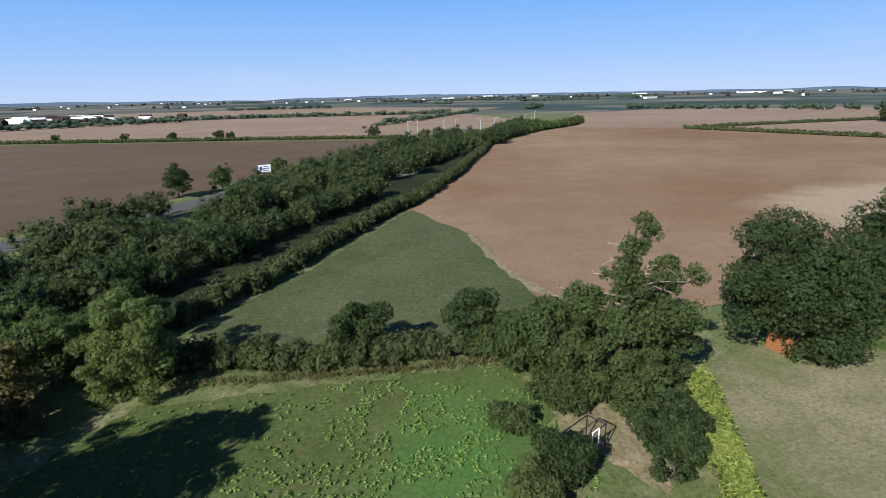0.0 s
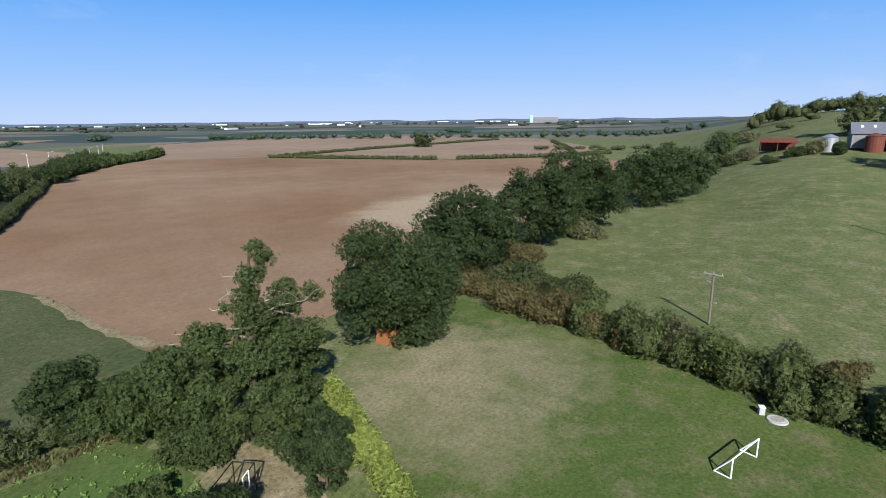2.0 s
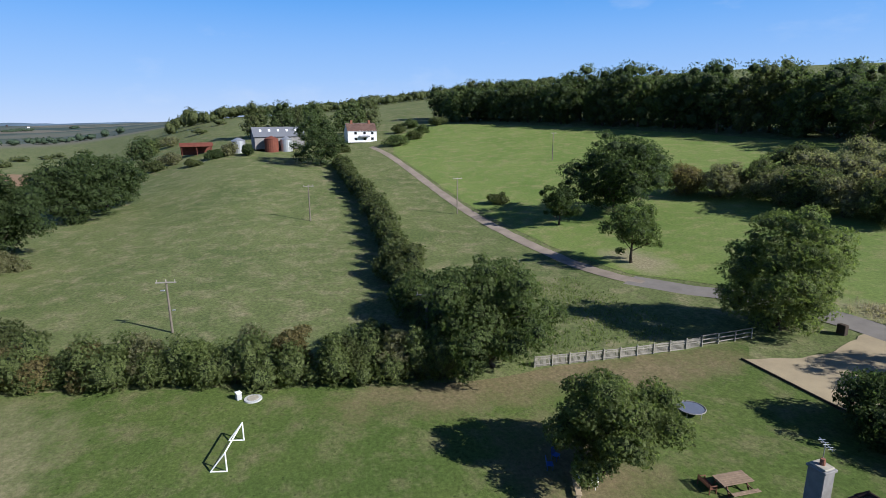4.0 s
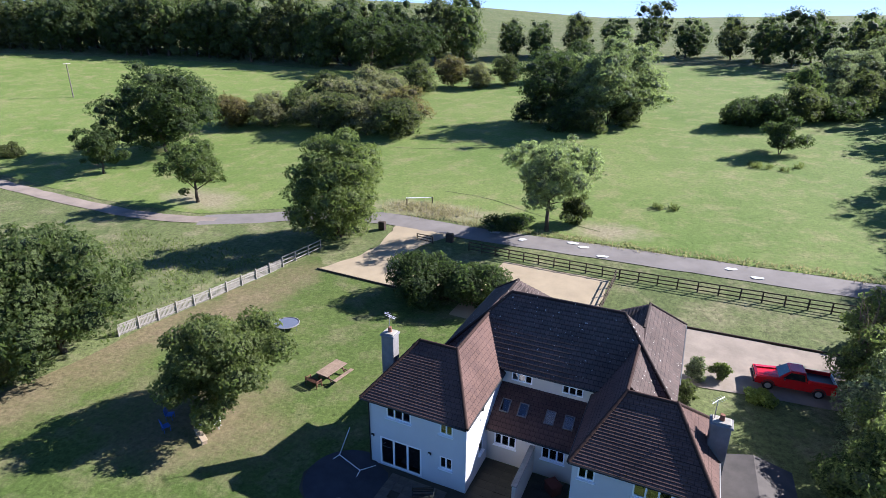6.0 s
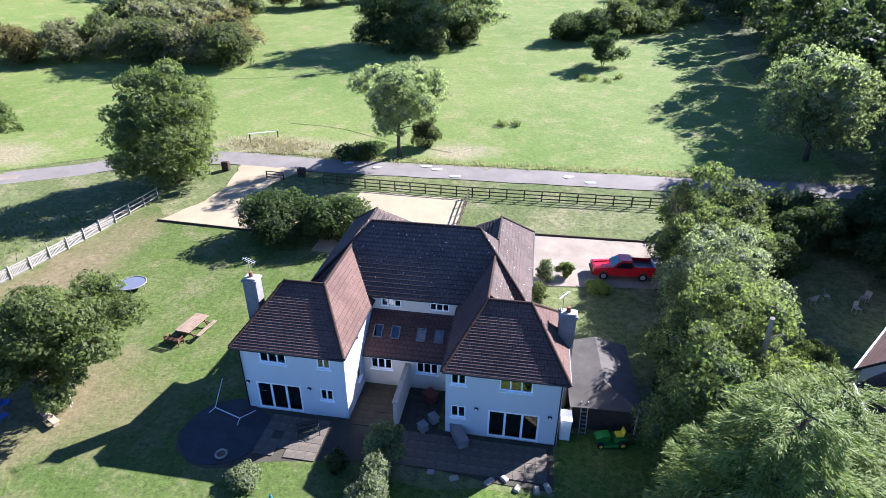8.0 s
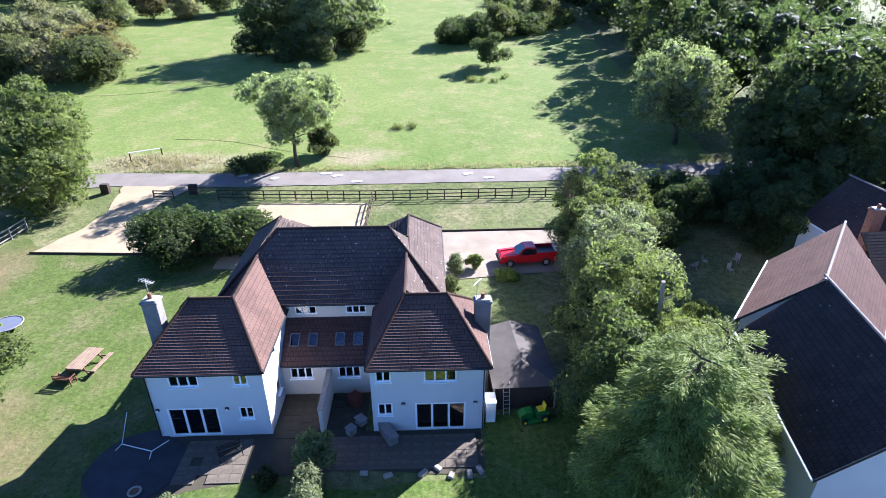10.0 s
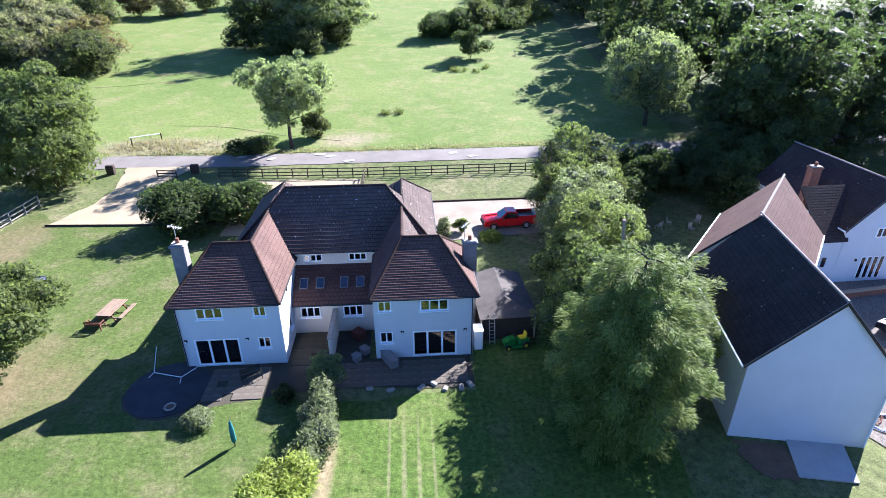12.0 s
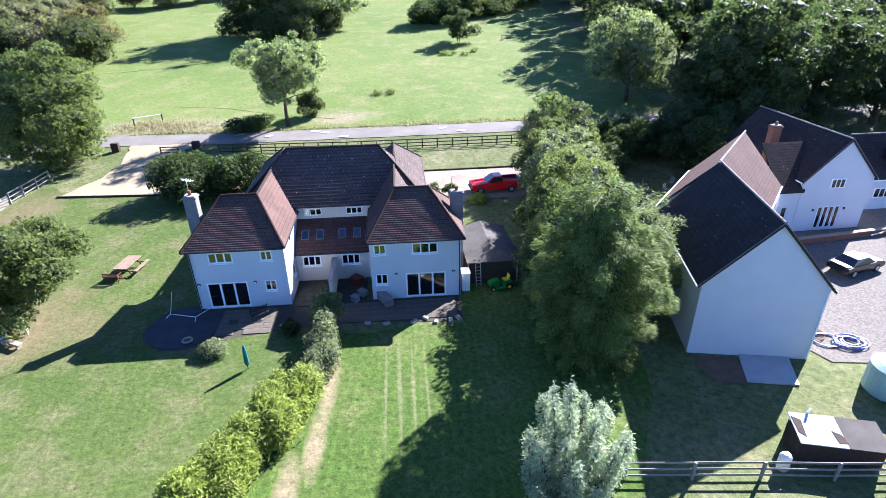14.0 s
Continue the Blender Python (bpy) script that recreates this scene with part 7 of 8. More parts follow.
chair(17.6, 1.9, 30, M_WHITEMETAL, "white metal garden chair")
chair(18.5, 2.6, -40, M_WHITEMETAL, "white metal garden chair")
chair(20.4, 3.6, 160, M_BLUE, "blue folding garden chair")
chair(21.2, 2.6, 120, M_BLUE, "blue folding garden chair")
for cx_, cy_, cr_ in ((-36.2, -17.6, 20), (-34.6, -19.2, 80), (-33.2, -18.4, 200), (-37.6, -19.4, 300)):
    chair(cx_, cy_, cr_, M_TIMBER, "pale garden chair in a shady corner")
ob = thing("log_bench", "low rough timber bench under the tree", "bench", at(17.6, 3.2, -25))
part("seat", MB().box((0, 0, 0.4), (1.7, 0.4, 0.07), 0.02), M_PINE, ob)
for u in (-0.6, 0.6):
    part("leg", MB().box((u, 0, 0.18), (0.12, 0.34, 0.36), 0.02), M_PINE, ob)
ob = thing("garden_bench", "dark iron bench on the patio", "bench", pose(1.9, 1.7, 0.09, 0, 0, 28))
for i in range(4):
    part("seat_slat", MB().box((0, -0.15 + i * 0.1, 0.43), (1.25, 0.07, 0.03), 0.008), M_DARKMETAL, ob)
for i in range(3):
    part("back_slat", MB().box((0, -0.25, 0.55 + i * 0.12), (1.25, 0.025, 0.07), 0.008), M_DARKMETAL, ob)
for u in (-0.6, 0.6):
    part("end_frame", MB().tube([(u, 0.2, 0), (u, 0.2, 0.6), (u, -0.22, 0.62), (u, -0.26, 0.9), (u, -0.24, 0)], 0.022, 6), M_DARKMETAL, ob)
ob = thing("clothes_dryer", "white metal rotary clothes dryer lying on the patio", "dryer", pose(7.4, 0.9, 0.1, 0, 0, -20))
part("bar", MB().tube([(-1.0, 0, 0.12), (1.0, 0.1, 0.12)], 0.025, 6), M_WHITEMETAL, ob)
for p, q in (((-1.0, 0, 0.12), (-1.7, -0.7, 0.5)), ((1.0, 0.1, 0.12), (1.9, -1.4, 0.9)), ((-1.0, 0, 0.12), (-1.2, 0.4, 0.0)), ((1.0, 0.1, 0.12), (1.1, 0.5, 0.0))):
    part("arm", MB().tube([p, q], 0.02, 6), M_WHITEMETAL, ob)
ob = thing("planter_ring", "small pale ring planter on the patio", "planter", pose(6.2, 3.9, 0.08))
part("rim", ring(0.3, 0.1, 0.06, 18, 6), M_STONE, ob)
part("soil", MB().tube([(0, 0, 0.0), (0, 0, 0.08)], 0.27, 16), M_EARTH, ob)
# a flat teal post, given the form of a furled parasol
ob = thing("washing_post", "flat teal post in the lawn, built as a furled parasol", "parasol", at(1.55, 7.15))
part("pole", MB().tube([(0, 0, -0.1), (0, 0, 1.85)], 0.03, 8), M_DARKMETAL, ob)
part("cover", MB().tube([(0, 0, 0.35), (0, 0, 0.5), (0, 0, 1.3), (0, 0, 1.82)], [0.1, 0.15, 0.13, 0.06], 10), M_TEAL, ob, "teal post face shaped as a furled canopy")
for x, y, w, d, h, m_, lb in ((-6.8, 0.55, 1.5, 0.6, 0.55, M_CHIMNEY, "grey storage box under the window"), (-4.6, 0.2, 0.5, 0.5, 0.45, M_CHIMNEY, "grey plastic patio stool"), (-5.1, -0.6, 0.6, 0.5, 0.4, M_CHIMNEY, "grey plastic patio stool"), (-4.6, -2.3, 0.8, 0.7, 0.6, M_RUSTSTEEL, "red plastic toy box in the courtyard")):
    ob = thing("patio_box", lb, "box", pose(x, y, 0.09, 0, 0, x * 9))
    part("body", MB().box((0, 0, h / 2), (w, d, h), 0.04), m_, ob)
    part("lid", MB().box((0, 0, h + 0.03), (w + 0.05, d + 0.05, 0.06), 0.02), m_, ob)


def felt_shed():
    ob = thing("garden_shed", "low timber shed with a grey felt roof", "shed", pose(-14.95, -4.4, 0, 0, 0, 2))
    for x in (-1.85, 1.85):
        part("side_wall", MB().box((x, 0, 1.0), (0.08, 5.6, 2.0)), M_SHEDTIMBER, ob)
    for y in (-2.8, 2.8):
        for k in range(13):
            part("board", MB().box((0, y, 0.08 + k * 0.155), (3.8, 0.035, 0.15), 0.006, Matrix.Rotation(radians(4 if y > 0 else -4), 3, "X")), M_SHEDTIMBER, ob)
    for s in (-1, 1):
        part("roof_slope", MB().prism([(0, -3.0, 2.62), (s * 2.05, -3.0, 2.05), (s * 2.05, -3.0, 1.99), (0, -3.0, 2.55)], (0, 4.4, 0)), M_FELT, ob, "grey felted slope")
    part("roof_slope", MB().prism([(0, 1.4, 2.62), (2.05, 1.4, 2.05), (2.05, 3.15, 1.98), (-2.05, 3.15, 1.98), (-2.05, 1.4, 2.05)], (0, 0, -0.04)), M_FELT, ob, "grey felted hip")
    for x in (-1.9, 1.9):
        part("corner_post", MB().box((x, 2.86, 1.0), (0.1, 0.1, 2.0), 0.01), M_TIMBER, ob)


felt_shed()


def ladder(x, y):
    ob = thing("ladder", "aluminium ladder leaning on the shed", "ladder", pose(x, y, 0, 12, 0, 4))
    for s in (-0.19, 0.19):
        part("stile", MB().box((s, 0, 1.1), (0.05, 0.07, 2.3), 0.01), M_STEEL, ob)
    for i in range(8):
        part("rung", MB().tube([(-0.19, 0, 0.2 + i * 0.27), (0.19, 0, 0.2 + i * 0.27)], 0.02, 6), M_STEEL, ob)


ladder(-13.9, -1.05)


def lawn_tractor(x, y, rz):
    ob = thing("lawn_tractor", "green ride-on mower with a yellow seat", "mower", pose(x, y, 0, 0, 0, rz))
    part("hood", MB().prism([(0.15, -0.27, 0.32), (0.95, -0.27, 0.32), (0.95, -0.27, 0.62), (0.6, -0.27, 0.78), (0.15, -0.27, 0.8)], (0, 0.54, 0)), M_GREENPAINT, ob, "green bonnet")
    part("rear_body", MB().box((-0.45, 0, 0.48), (0.8, 0.72, 0.32), 0.06), M_GREENPAINT, ob)
    part("deck", MB().box((0.1, 0, 0.22), (0.9, 1.05, 0.16), 0.05), M_GREENPAINT, ob)
    st = part("seat", MB().box((-0.42, 0, 0.7), (0.45, 0.46, 0.1), 0.04), M_YELLOW, ob, "yellow seat")
    part("seat_back", MB().box((-0.64, 0, 0.9), (0.1, 0.44, 0.4), 0.04, Matrix.Rotation(radians(-10), 3, "Y")), M_YELLOW, st)
    part("steering_wheel", MB().tube([(0.12 + 0.1 * math.cos(t), 0.16 * math.sin(t), 0.98 + 0.08 * math.cos(t)) for t in np.linspace(0, 2 * math.pi, 15)], 0.018, 6, False), M_BLACK, ob)
    for u, w, r in ((0.7, 0.36, 0.2), (0.7, -0.36, 0.2), (-0.55, 0.42, 0.27), (-0.55, -0.42, 0.27)):
        wl = part("wheel", MB().tube([(u, w - 0.09, r), (u, w + 0.09, r)], r, 16), M_TYRE, ob)
        part("hub", MB().tube([(u, w - 0.1, r), (u, w + 0.1, r)], r * 0.5, 12), M_YELLOW, wl)


lawn_tractor(-15.5, -0.7, 12)
ob = thing("storage_cabinet", "white cabinet against the house side", "cabinet", pose(-12.85, -0.9, 0))
part("body", MB().box((0, 0, 0.75), (0.6, 0.9, 1.5), 0.03), M_WHITEMETAL, ob)
part("lid", MB().box((0, 0, 1.53), (0.66, 0.96, 0.06), 0.02), M_WHITEMETAL, ob)


def pickup(x, y, rz):
    """A pick-up: bonnet, cab, open bed, wheels, glass, lamps."""
    ob = thing("pickup_truck", "bright red pickup truck with an empty black bed", "car", at(x, y, rz, 0.06))
    W = 0.93
    low = MB().prism([(2.62, -W, 0.45), (2.66, -W, 0.72), (2.6, -W, 0.98), (1.15, -W, 1.1), (-2.62, -W, 1.06), (-2.66, -W, 0.5), (-1.95, -W, 0.42), (-1.2, -W, 0.42), (1.3, -W, 0.42), (2.1, -W, 0.42)], (0, 2 * W, 0))
    body = part("body", low, M_RED, ob, "glossy red paint")
    part("bonnet", MB().prism([(2.52, -0.8, 1.0), (1.1, -0.85, 1.13), (1.1, -0.5, 1.17), (2.45, -0.45, 1.05), (2.45, 0.45, 1.05), (1.1, 0.5, 1.17), (1.1, 0.85, 1.13), (2.52, 0.8, 1.0)][:8], (0, 0, 0.03)), M_RED, body)
    cab = MB()
    lo = [(1.15, -0.86, 1.08), (1.15, 0.86, 1.08), (-0.75, 0.88, 1.08), (-0.75, -0.88, 1.08)]
    hi = [(0.35, -0.66, 1.72), (0.35, 0.66, 1.72), (-0.6, 0.68, 1.74), (-0.6, -0.68, 1.74)]
    cab.add(lo + hi, [(0, 1, 5, 4), (1, 2, 6, 5), (2, 3, 7, 6), (3, 0, 4, 7), (4, 5, 6, 7), (3, 2, 1, 0)])
    c = part("cab", cab, M_RED, ob)
    part("roof_panel", MB().box((-0.12, 0, 1.75), (0.95, 1.28, 0.05), 0.02), M_RED, c)

    def pane(nm, pts, off):
        part(nm, MB().prism([Vector(p) + Vector(off) for p in pts], Vector(off) * 0.4), M_CARDARK, c, "dark tinted glass")
    pane("windscreen", [(1.04, -0.76, 1.15), (1.04, 0.76, 1.15), (0.42, 0.62, 1.66), (0.42, -0.62, 1.66)], (0.02, 0, 0.02))
    pane("rear_window", [(-0.74, -0.72, 1.2), (-0.74, 0.72, 1.2), (-0.63, 0.6, 1.66), (-0.63, -0.6, 1.66)], (-0.02, 0, 0.0))
    for s in (-1, 1):
        pane("side_window", [(0.85, s * 0.85, 1.17), (-0.62, s * 0.86, 1.17), (-0.55, s * 0.71, 1.64), (0.35, s * 0.7, 1.64)], (0, s * 0.02, 0))
        part("mirror", MB().box((0.75, s * 1.02, 1.2), (0.1, 0.2, 0.16), 0.03), M_BLACK, ob)
        part("headlight", MB().box((2.6, s * 0.68, 0.82), (0.1, 0.34, 0.2), 0.03), M_GLASS, ob, "clear headlight")
        part("tail_light", MB().box((-2.64, s * 0.82, 0.82), (0.06, 0.16, 0.36), 0.02), M_RED, ob)
        part("bed_side", MB().box((-1.7, s * 0.87, 1.22), (1.82, 0.12, 0.3), 0.03), M_RED, ob)
    part("bed_liner", MB().box((-1.7, 0, 1.08), (1.8, 1.62, 0.04)), M_BLACK, ob, "black bed liner")
    part("bed_liner", MB().box((-0.82, 0, 1.22), (0.06, 1.62, 0.28)), M_BLACK, ob)
    part("tailgate", MB().box((-2.6, 0, 1.2), (0.1, 1.62, 0.3), 0.03), M_STEEL, ob)
    part("bumper", MB().box((2.68, 0, 0.52), (0.14, 1.8, 0.2), 0.05), M_BLACK, ob)
    part("bumper", MB().box((-2.7, 0, 0.5), (0.12, 1.7, 0.18), 0.05), M_STEEL, ob)
    part("grille", MB().box((2.64, 0, 0.82), (0.06, 0.95, 0.22), 0.02), M_BLACK, ob)
    for u in (1.72, -1.6):
        for s in (-1, 1):
            wl = part("wheel", MB().tube([(u, s * 0.72, 0.37), (u, s * 0.95, 0.37)], 0.37, 20), M_TYRE, ob)
            part("rim", MB().tube([(u, s * 0.9, 0.37), (u, s * 0.965, 0.37)], 0.22, 14), M_STEEL, wl)
            part("wheel_arch", MB().tube([(u + 0.43 * math.cos(t), s * 0.92, 0.4 + 0.43 * math.sin(t)) for t in np.linspace(0.05, math.pi - 0.05, 11)], 0.045, 6), M_BLACK, ob)


pickup(-18.4, -20.3, 4)


def saloon(x, y, rz):
    ob = thing("car", "dark car, sunlight on roof and bonnet painted pale", "car", at(x, y, rz, 0.05))
    W = 0.86
    part("body", MB().prism([(2.1, -W, 0.4), (2.15, -W, 0.62), (1.95, -W, 0.78), (0.95, -W, 0.9), (-1.6, -W, 0.95), (-2.1, -W, 0.88), (-2.15, -W, 0.45), (-1.8, -W, 0.32), (1.9, -W, 0.32)], (0, 2 * W, 0)), M_CARDARK, ob, "glossy black paint")
    # bonnet, roof and boot are coloured white to show sun on dark paint
    part("bonnet", MB().prism([(1.93, -0.75, 0.8), (0.95, -0.78, 0.915), (0.95, 0.78, 0.915), (1.93, 0.75, 0.8)], (0, 0, 0.02)), M_PALEGLOSS, ob, "bonnet coloured pale as if sunlit")
    cab = MB()
    lo = [(1.0, -0.78, 0.88), (1.0, 0.78, 0.88), (-1.65, 0.78, 0.92), (-1.65, -0.78, 0.92)]
    hi = [(0.25, -0.6, 1.36), (0.25, 0.6, 1.36), (-0.95, 0.6, 1.36), (-0.95, -0.6, 1.36)]
    cab.add(lo + hi, [(0, 1, 5, 4), (1, 2, 6, 5), (2, 3, 7, 6), (3, 0, 4, 7), (4, 5, 6, 7), (3, 2, 1, 0)])
    c = part("cabin_glass", cab, M_CARDARK, ob)
    part("roof_panel", MB().box((-0.35, 0, 1.37), (1.25, 1.22, 0.04), 0.015), M_PALEGLOSS, c, "roof coloured pale as if sunlit")
    part("boot_lid", MB().box((-1.85, 0, 0.95), (0.45, 1.45, 0.05), 0.02), M_PALEGLOSS, ob)
    for u in (1.3, -1.3):
        for s in (-1, 1):
            wl = part("wheel", MB().tube([(u, s * 0.7, 0.31), (u, s * 0.88, 0.31)], 0.31, 18), M_TYRE, ob)
            part("rim", MB().tube([(u, s * 0.84, 0.31), (u, s * 0.89, 0.31)], 0.2, 12), M_STEEL, wl)
    for s in (-1, 1):
        part("headlight", MB().box((2.08, s * 0.6, 0.66), (0.1, 0.3, 0.14), 0.03), M_GLASS, ob)


saloon(-43.6, -0.2, 197)

# things round the house next door
ob = thing("concrete_slab", "pale concrete slab beside the gable", "slab", pose(-29.6, 10.4, 0.02))
part("slab", MB().prism([(-2.1, -1.1, 0), (0.8, -1.6, 0), (1.75, 1.0, 0), (-1.05, 1.6, 0)], (0, 0, 0.09)), M_CONCRETE, ob)
patch("bare_ground", "bare earth strip by the gable wall", "ground", [(-25.8, 8.7), (-28.4, 9.2), (-28.2, 11.6), (-26, 11.2)], M_EARTH, 0.045, 0.25, 0.28)


def hen_house():
    ob = thing("hen_house", "dark timber hen house with a pale worn roof", "shed", pose(-28.9, 16.75, 0, 0, 0, -15.5))
    part("body", MB().prism([(-1.9, -0.75, 0.0), (1.9, -0.75, 0.0), (1.9, -0.75, 1.25), (-1.9, -0.75, 1.25)], (0, 1.5, 0)), M_SHEDTIMBER, ob)
    for k in range(7):
        part("board", MB().box((0, 0.78, 0.1 + k * 0.17), (3.8, 0.03, 0.16), 0.006, Matrix.Rotation(radians(4), 3, "X")), M_SHEDTIMBER, ob)
    sl = Matrix.Rotation(radians(-5), 3, "X")
    part("roof_sheet", MB().box((0.9, 0, 1.42), (2.1, 1.95, 0.05), 0.01, sl), M_RENDER, ob, "pale peeling roof sheet")
    part("roof_sheet", MB().box((-1.1, 0, 1.41), (1.9, 1.95, 0.05), 0.01, sl), M_FELT, ob, "grey roof sheet")
    part("torn_felt", MB().prism([(1.5, -0.5, 1.49), (1.9, -0.7, 1.51), (1.85, 0.3, 1.42), (1.55, 0.55, 1.40)], (0, 0, 0.02)), M_SHEDTIMBER, ob)
    part("torn_felt", MB().prism([(-0.1, 0.2, 1.43), (0.3, 0.0, 1.45), (0.2, 0.75, 1.38), (-0.2, 0.7, 1.385)], (0, 0, 0.02)), M_SHEDTIMBER, ob)
    part("marker_board", MB().box((1.0, -1.1, 1.3), (0.14, 0.03, 1.3), 0.008, Matrix.Rotation(radians(-14), 3, "X")), M_UPVC, ob)


hen_house()
ob = thing("water_butt", "white plastic drum by the rail fence", "drum", pose(-26.0, 17.4, 0, 0, 0, 15))
part("body", MB().tube([(0, 0, 0), (0, 0, 0.1), (0, 0, 0.8), (0, 0, 0.95)], [0.24, 0.28, 0.28, 0.2], 16), M_WHITEMETAL, ob)
part("lid", MB().tube([(0, 0, 0.95), (0, 0, 1.0)], [0.16, 0.15], 14), M_UPVC, ob)
ob = thing("oil_tank", "large pale green oil tank", "tank", pose(-35.3, 12.9, 0))
part("shell", MB().tube([(0, 0, 0), (0, 0, 0.1), (0, 0, 1.75), (0, 0, 1.95)], [1.2, 1.3, 1.3, 0.9], 24), M_TANK, ob)
part("cap", MB().tube([(0, 0, 1.93), (0, 0, 2.05)], 0.25, 14), M_BLACK, ob)
ob = thing("hose", "coiled blue hose on the shingle", "hose", pose(-36.4, 8.6, 0.08))
part("coil", MB().tube([(0.75 * math.cos(t * 0.9) * (1 + 0.35 * math.sin(t * 0.37)) + 0.25 * math.sin(t * 0.21), 0.6 * math.sin(t * 0.9) * (1 + 0.3 * math.cos(t * 0.31)), 0.03 + 0.004 * t) for t in np.linspace(0, 44, 190)], 0.035, 6), M_BLUE, ob)
part("coil", MB().tube([(1.3 + 0.9 * math.cos(t), -0.4 + 0.7 * math.sin(t) * (1 + 0.1 * math.sin(t * .3)), 0.03 + 0.003 * t) for t in np.linspace(0, 18, 80)], 0.035, 6), M_BLUE, ob)
ob = thing("metal_grid", "rusty bedspring frame lying on the shingle", "frame", pose(-34.7, 7.6, 0.09, 0, 0, 40))
part("rim", MB().tube([(0.8 * math.cos(t), 0.55 * math.sin(t), 0.04) for t in np.linspace(0, 2 * math.pi, 25)], 0.03, 6, False), M_RUSTSTEEL, ob)
for i in range(7):
    u = -0.6 + i * 0.2
    w = 0.55 * math.sqrt(1 - (u / 0.8) ** 2)
    part("wire", MB().tube([(u, -w, 0.04), (u, w, 0.04)], 0.012, 5), M_RUSTSTEEL, ob)
# windows and doors of the gabled house (its front looks across the yard)
for i in range(4):
    part("window", MB().box((-1.05 + i * 0.55, -0.04, 1.35), (0.3, 0.08, 1.9), 0.02), M_CARDARK, wing, "tall dark narrow window")
    part("window_frame", MB().box((-1.05 + i * 0.55, -0.02, 1.35), (0.4, 0.07, 2.0), 0.02), M_UPVC, wing)
for i in range(3):
    part("window", MB().box((-0.5 + i * 0.42, -0.05, 4.5), (0.32, 0.08, 0.7), 0.02), M_CARDARK, wing, "small dark pane")
part("window_frame", MB().box((-0.08, -0.03, 4.5), (1.4, 0.08, 0.85), 0.02), M_UPVC, wing)
for u in (-1.75, 1.25):
    part("wall_lamp", MB().box((u, -0.08, 2.1), (0.16, 0.12, 0.22), 0.03), M_BLACK, wing)
part("low_wing", MB().prism([(-3.3, 0.05, 0), (-5.2, 0.05, 0), (-5.2, 0.05, 3.9), (-3.3, 0.05, 3.9)], (0, 6, 0)), M_RENDER, wing, "white rendered lower wing")
roof_slope(wing, [(-3.2, -0.25, 3.95), (-5.5, -0.25, 3.95), (-5.5, 3.6, 7.3), (-1.2, 3.6, 7.3)], M_SLATE, 0.24, 0.006)
part("window", MB().box((-4.5, 0.02, 2.0), (0.35, 0.08, 0.85), 0.02), M_CARDARK, wing)
chimney(wing, -3.3, 5.2, 4.0, 8.4, 0.9, 0.7, M_BRICK)
for sx in (-56, -62):
    d = thing("dormer", "white gabled dormer on a slated roof", "dormer", pose(sx, -12.4, 3.6), "dormers")
    part("cheeks", MB().prism([(-0.9, 0.9, 0.2), (0.9, 0.9, 0.2), (0.9, 0.9, 1.5), (0, 0.9, 2.3), (-0.9, 0.9, 1.5)], (0, -2.2, 0)), M_RENDER, d)
    for s in (-1, 1):
        part("roof_slope", MB().prism([(0, 1.1, 2.45), (s * 1.15, 1.1, 1.42), (s * 1.15, 1.1, 1.34), (0, 1.1, 2.37)], (0, -2.6, 0)), M_SLATE, d)
    for i in range(2):
        part("pane", MB().box((-0.3 + i * 0.6, 0.93, 1.0), (0.5, 0.05, 0.75), 0.01), M_CARDARK, d)
    part("window_frame", MB().box((0, 0.91, 1.0), (1.3, 0.05, 0.9), 0.01), M_UPVC, d)
for sx in (-54.5, -58.5, -63):
    ob = thing("window", "white framed three-pane cottage window", "window", pose(sx, -11.15, 1.5), "cottage windows")
    part("window_frame", MB().box((0, 0.02, 0.3), (1.7, 0.08, 1.0), 0.02), M_UPVC, ob)
    for i in range(3):
        part("pane", MB().box((-0.53 + i * 0.53, 0.06, 0.3), (0.42, 0.05, 0.82), 0.01), M_CARDARK, ob)
ob = thing("yard_wall", "low brick and timber retaining wall in the yard", "wall", pose(-44.6, -5.2, 0, 0, 0, 187))
part("wall_body", MB().box((2.6, 0, 0.28), (15, 0.35, 0.56), 0.03), M_BRICK, ob)
part("coping", MB().box((2.6, 0, 0.59), (15.1, 0.45, 0.07), 0.02), M_PINE, ob)
for i in range(7):
    ob = thing("stored_pipe", "pale pipes and planks stacked on the terrace", "pipe", pose(-50 - i * 0.35, -6.4 + (i % 3) * 0.3, 0.1, 0, 0, 8 + i * 5), "stacked pipes")
    part("pipe", MB().tube([(-1.6, 0, 0.1 + 0.05 * i), (1.6, 0, 0.12 + 0.05 * i)], 0.06, 8), M_UPVC, ob)

# by the plot
ob = thing("swing_frame", "dark metal climbing frame with a white square hoop", "climbing frame", at(8.0, 51.0, 28))
for u in (-1.5, 1.5):
    for w in (-0.75, 0.75):
        part("post", MB().tube([(u, w, 0), (u, w, 2.1)], 0.045, 6), M_DARKMETAL, ob)
    part("top_bar", MB().tube([(u, -0.75, 2.1), (u, 0.75, 2.1)], 0.045, 6), M_DARKMETAL, ob)
for w in (-0.75, 0.75):
    part("top_bar", MB().tube([(-1.5, w, 2.1), (1.5, w, 2.1)], 0.045, 6), M_DARKMETAL, ob)
part("brace", MB().tube([(1.5, -0.75, 0.7), (0.3, -0.75, 2.1)], 0.035, 6), M_DARKMETAL, ob)
part("brace", MB().tube([(-1.5, -0.75, 0.7), (-0.4, -0.75, 2.1)], 0.035, 6), M_DARKMETAL, ob)
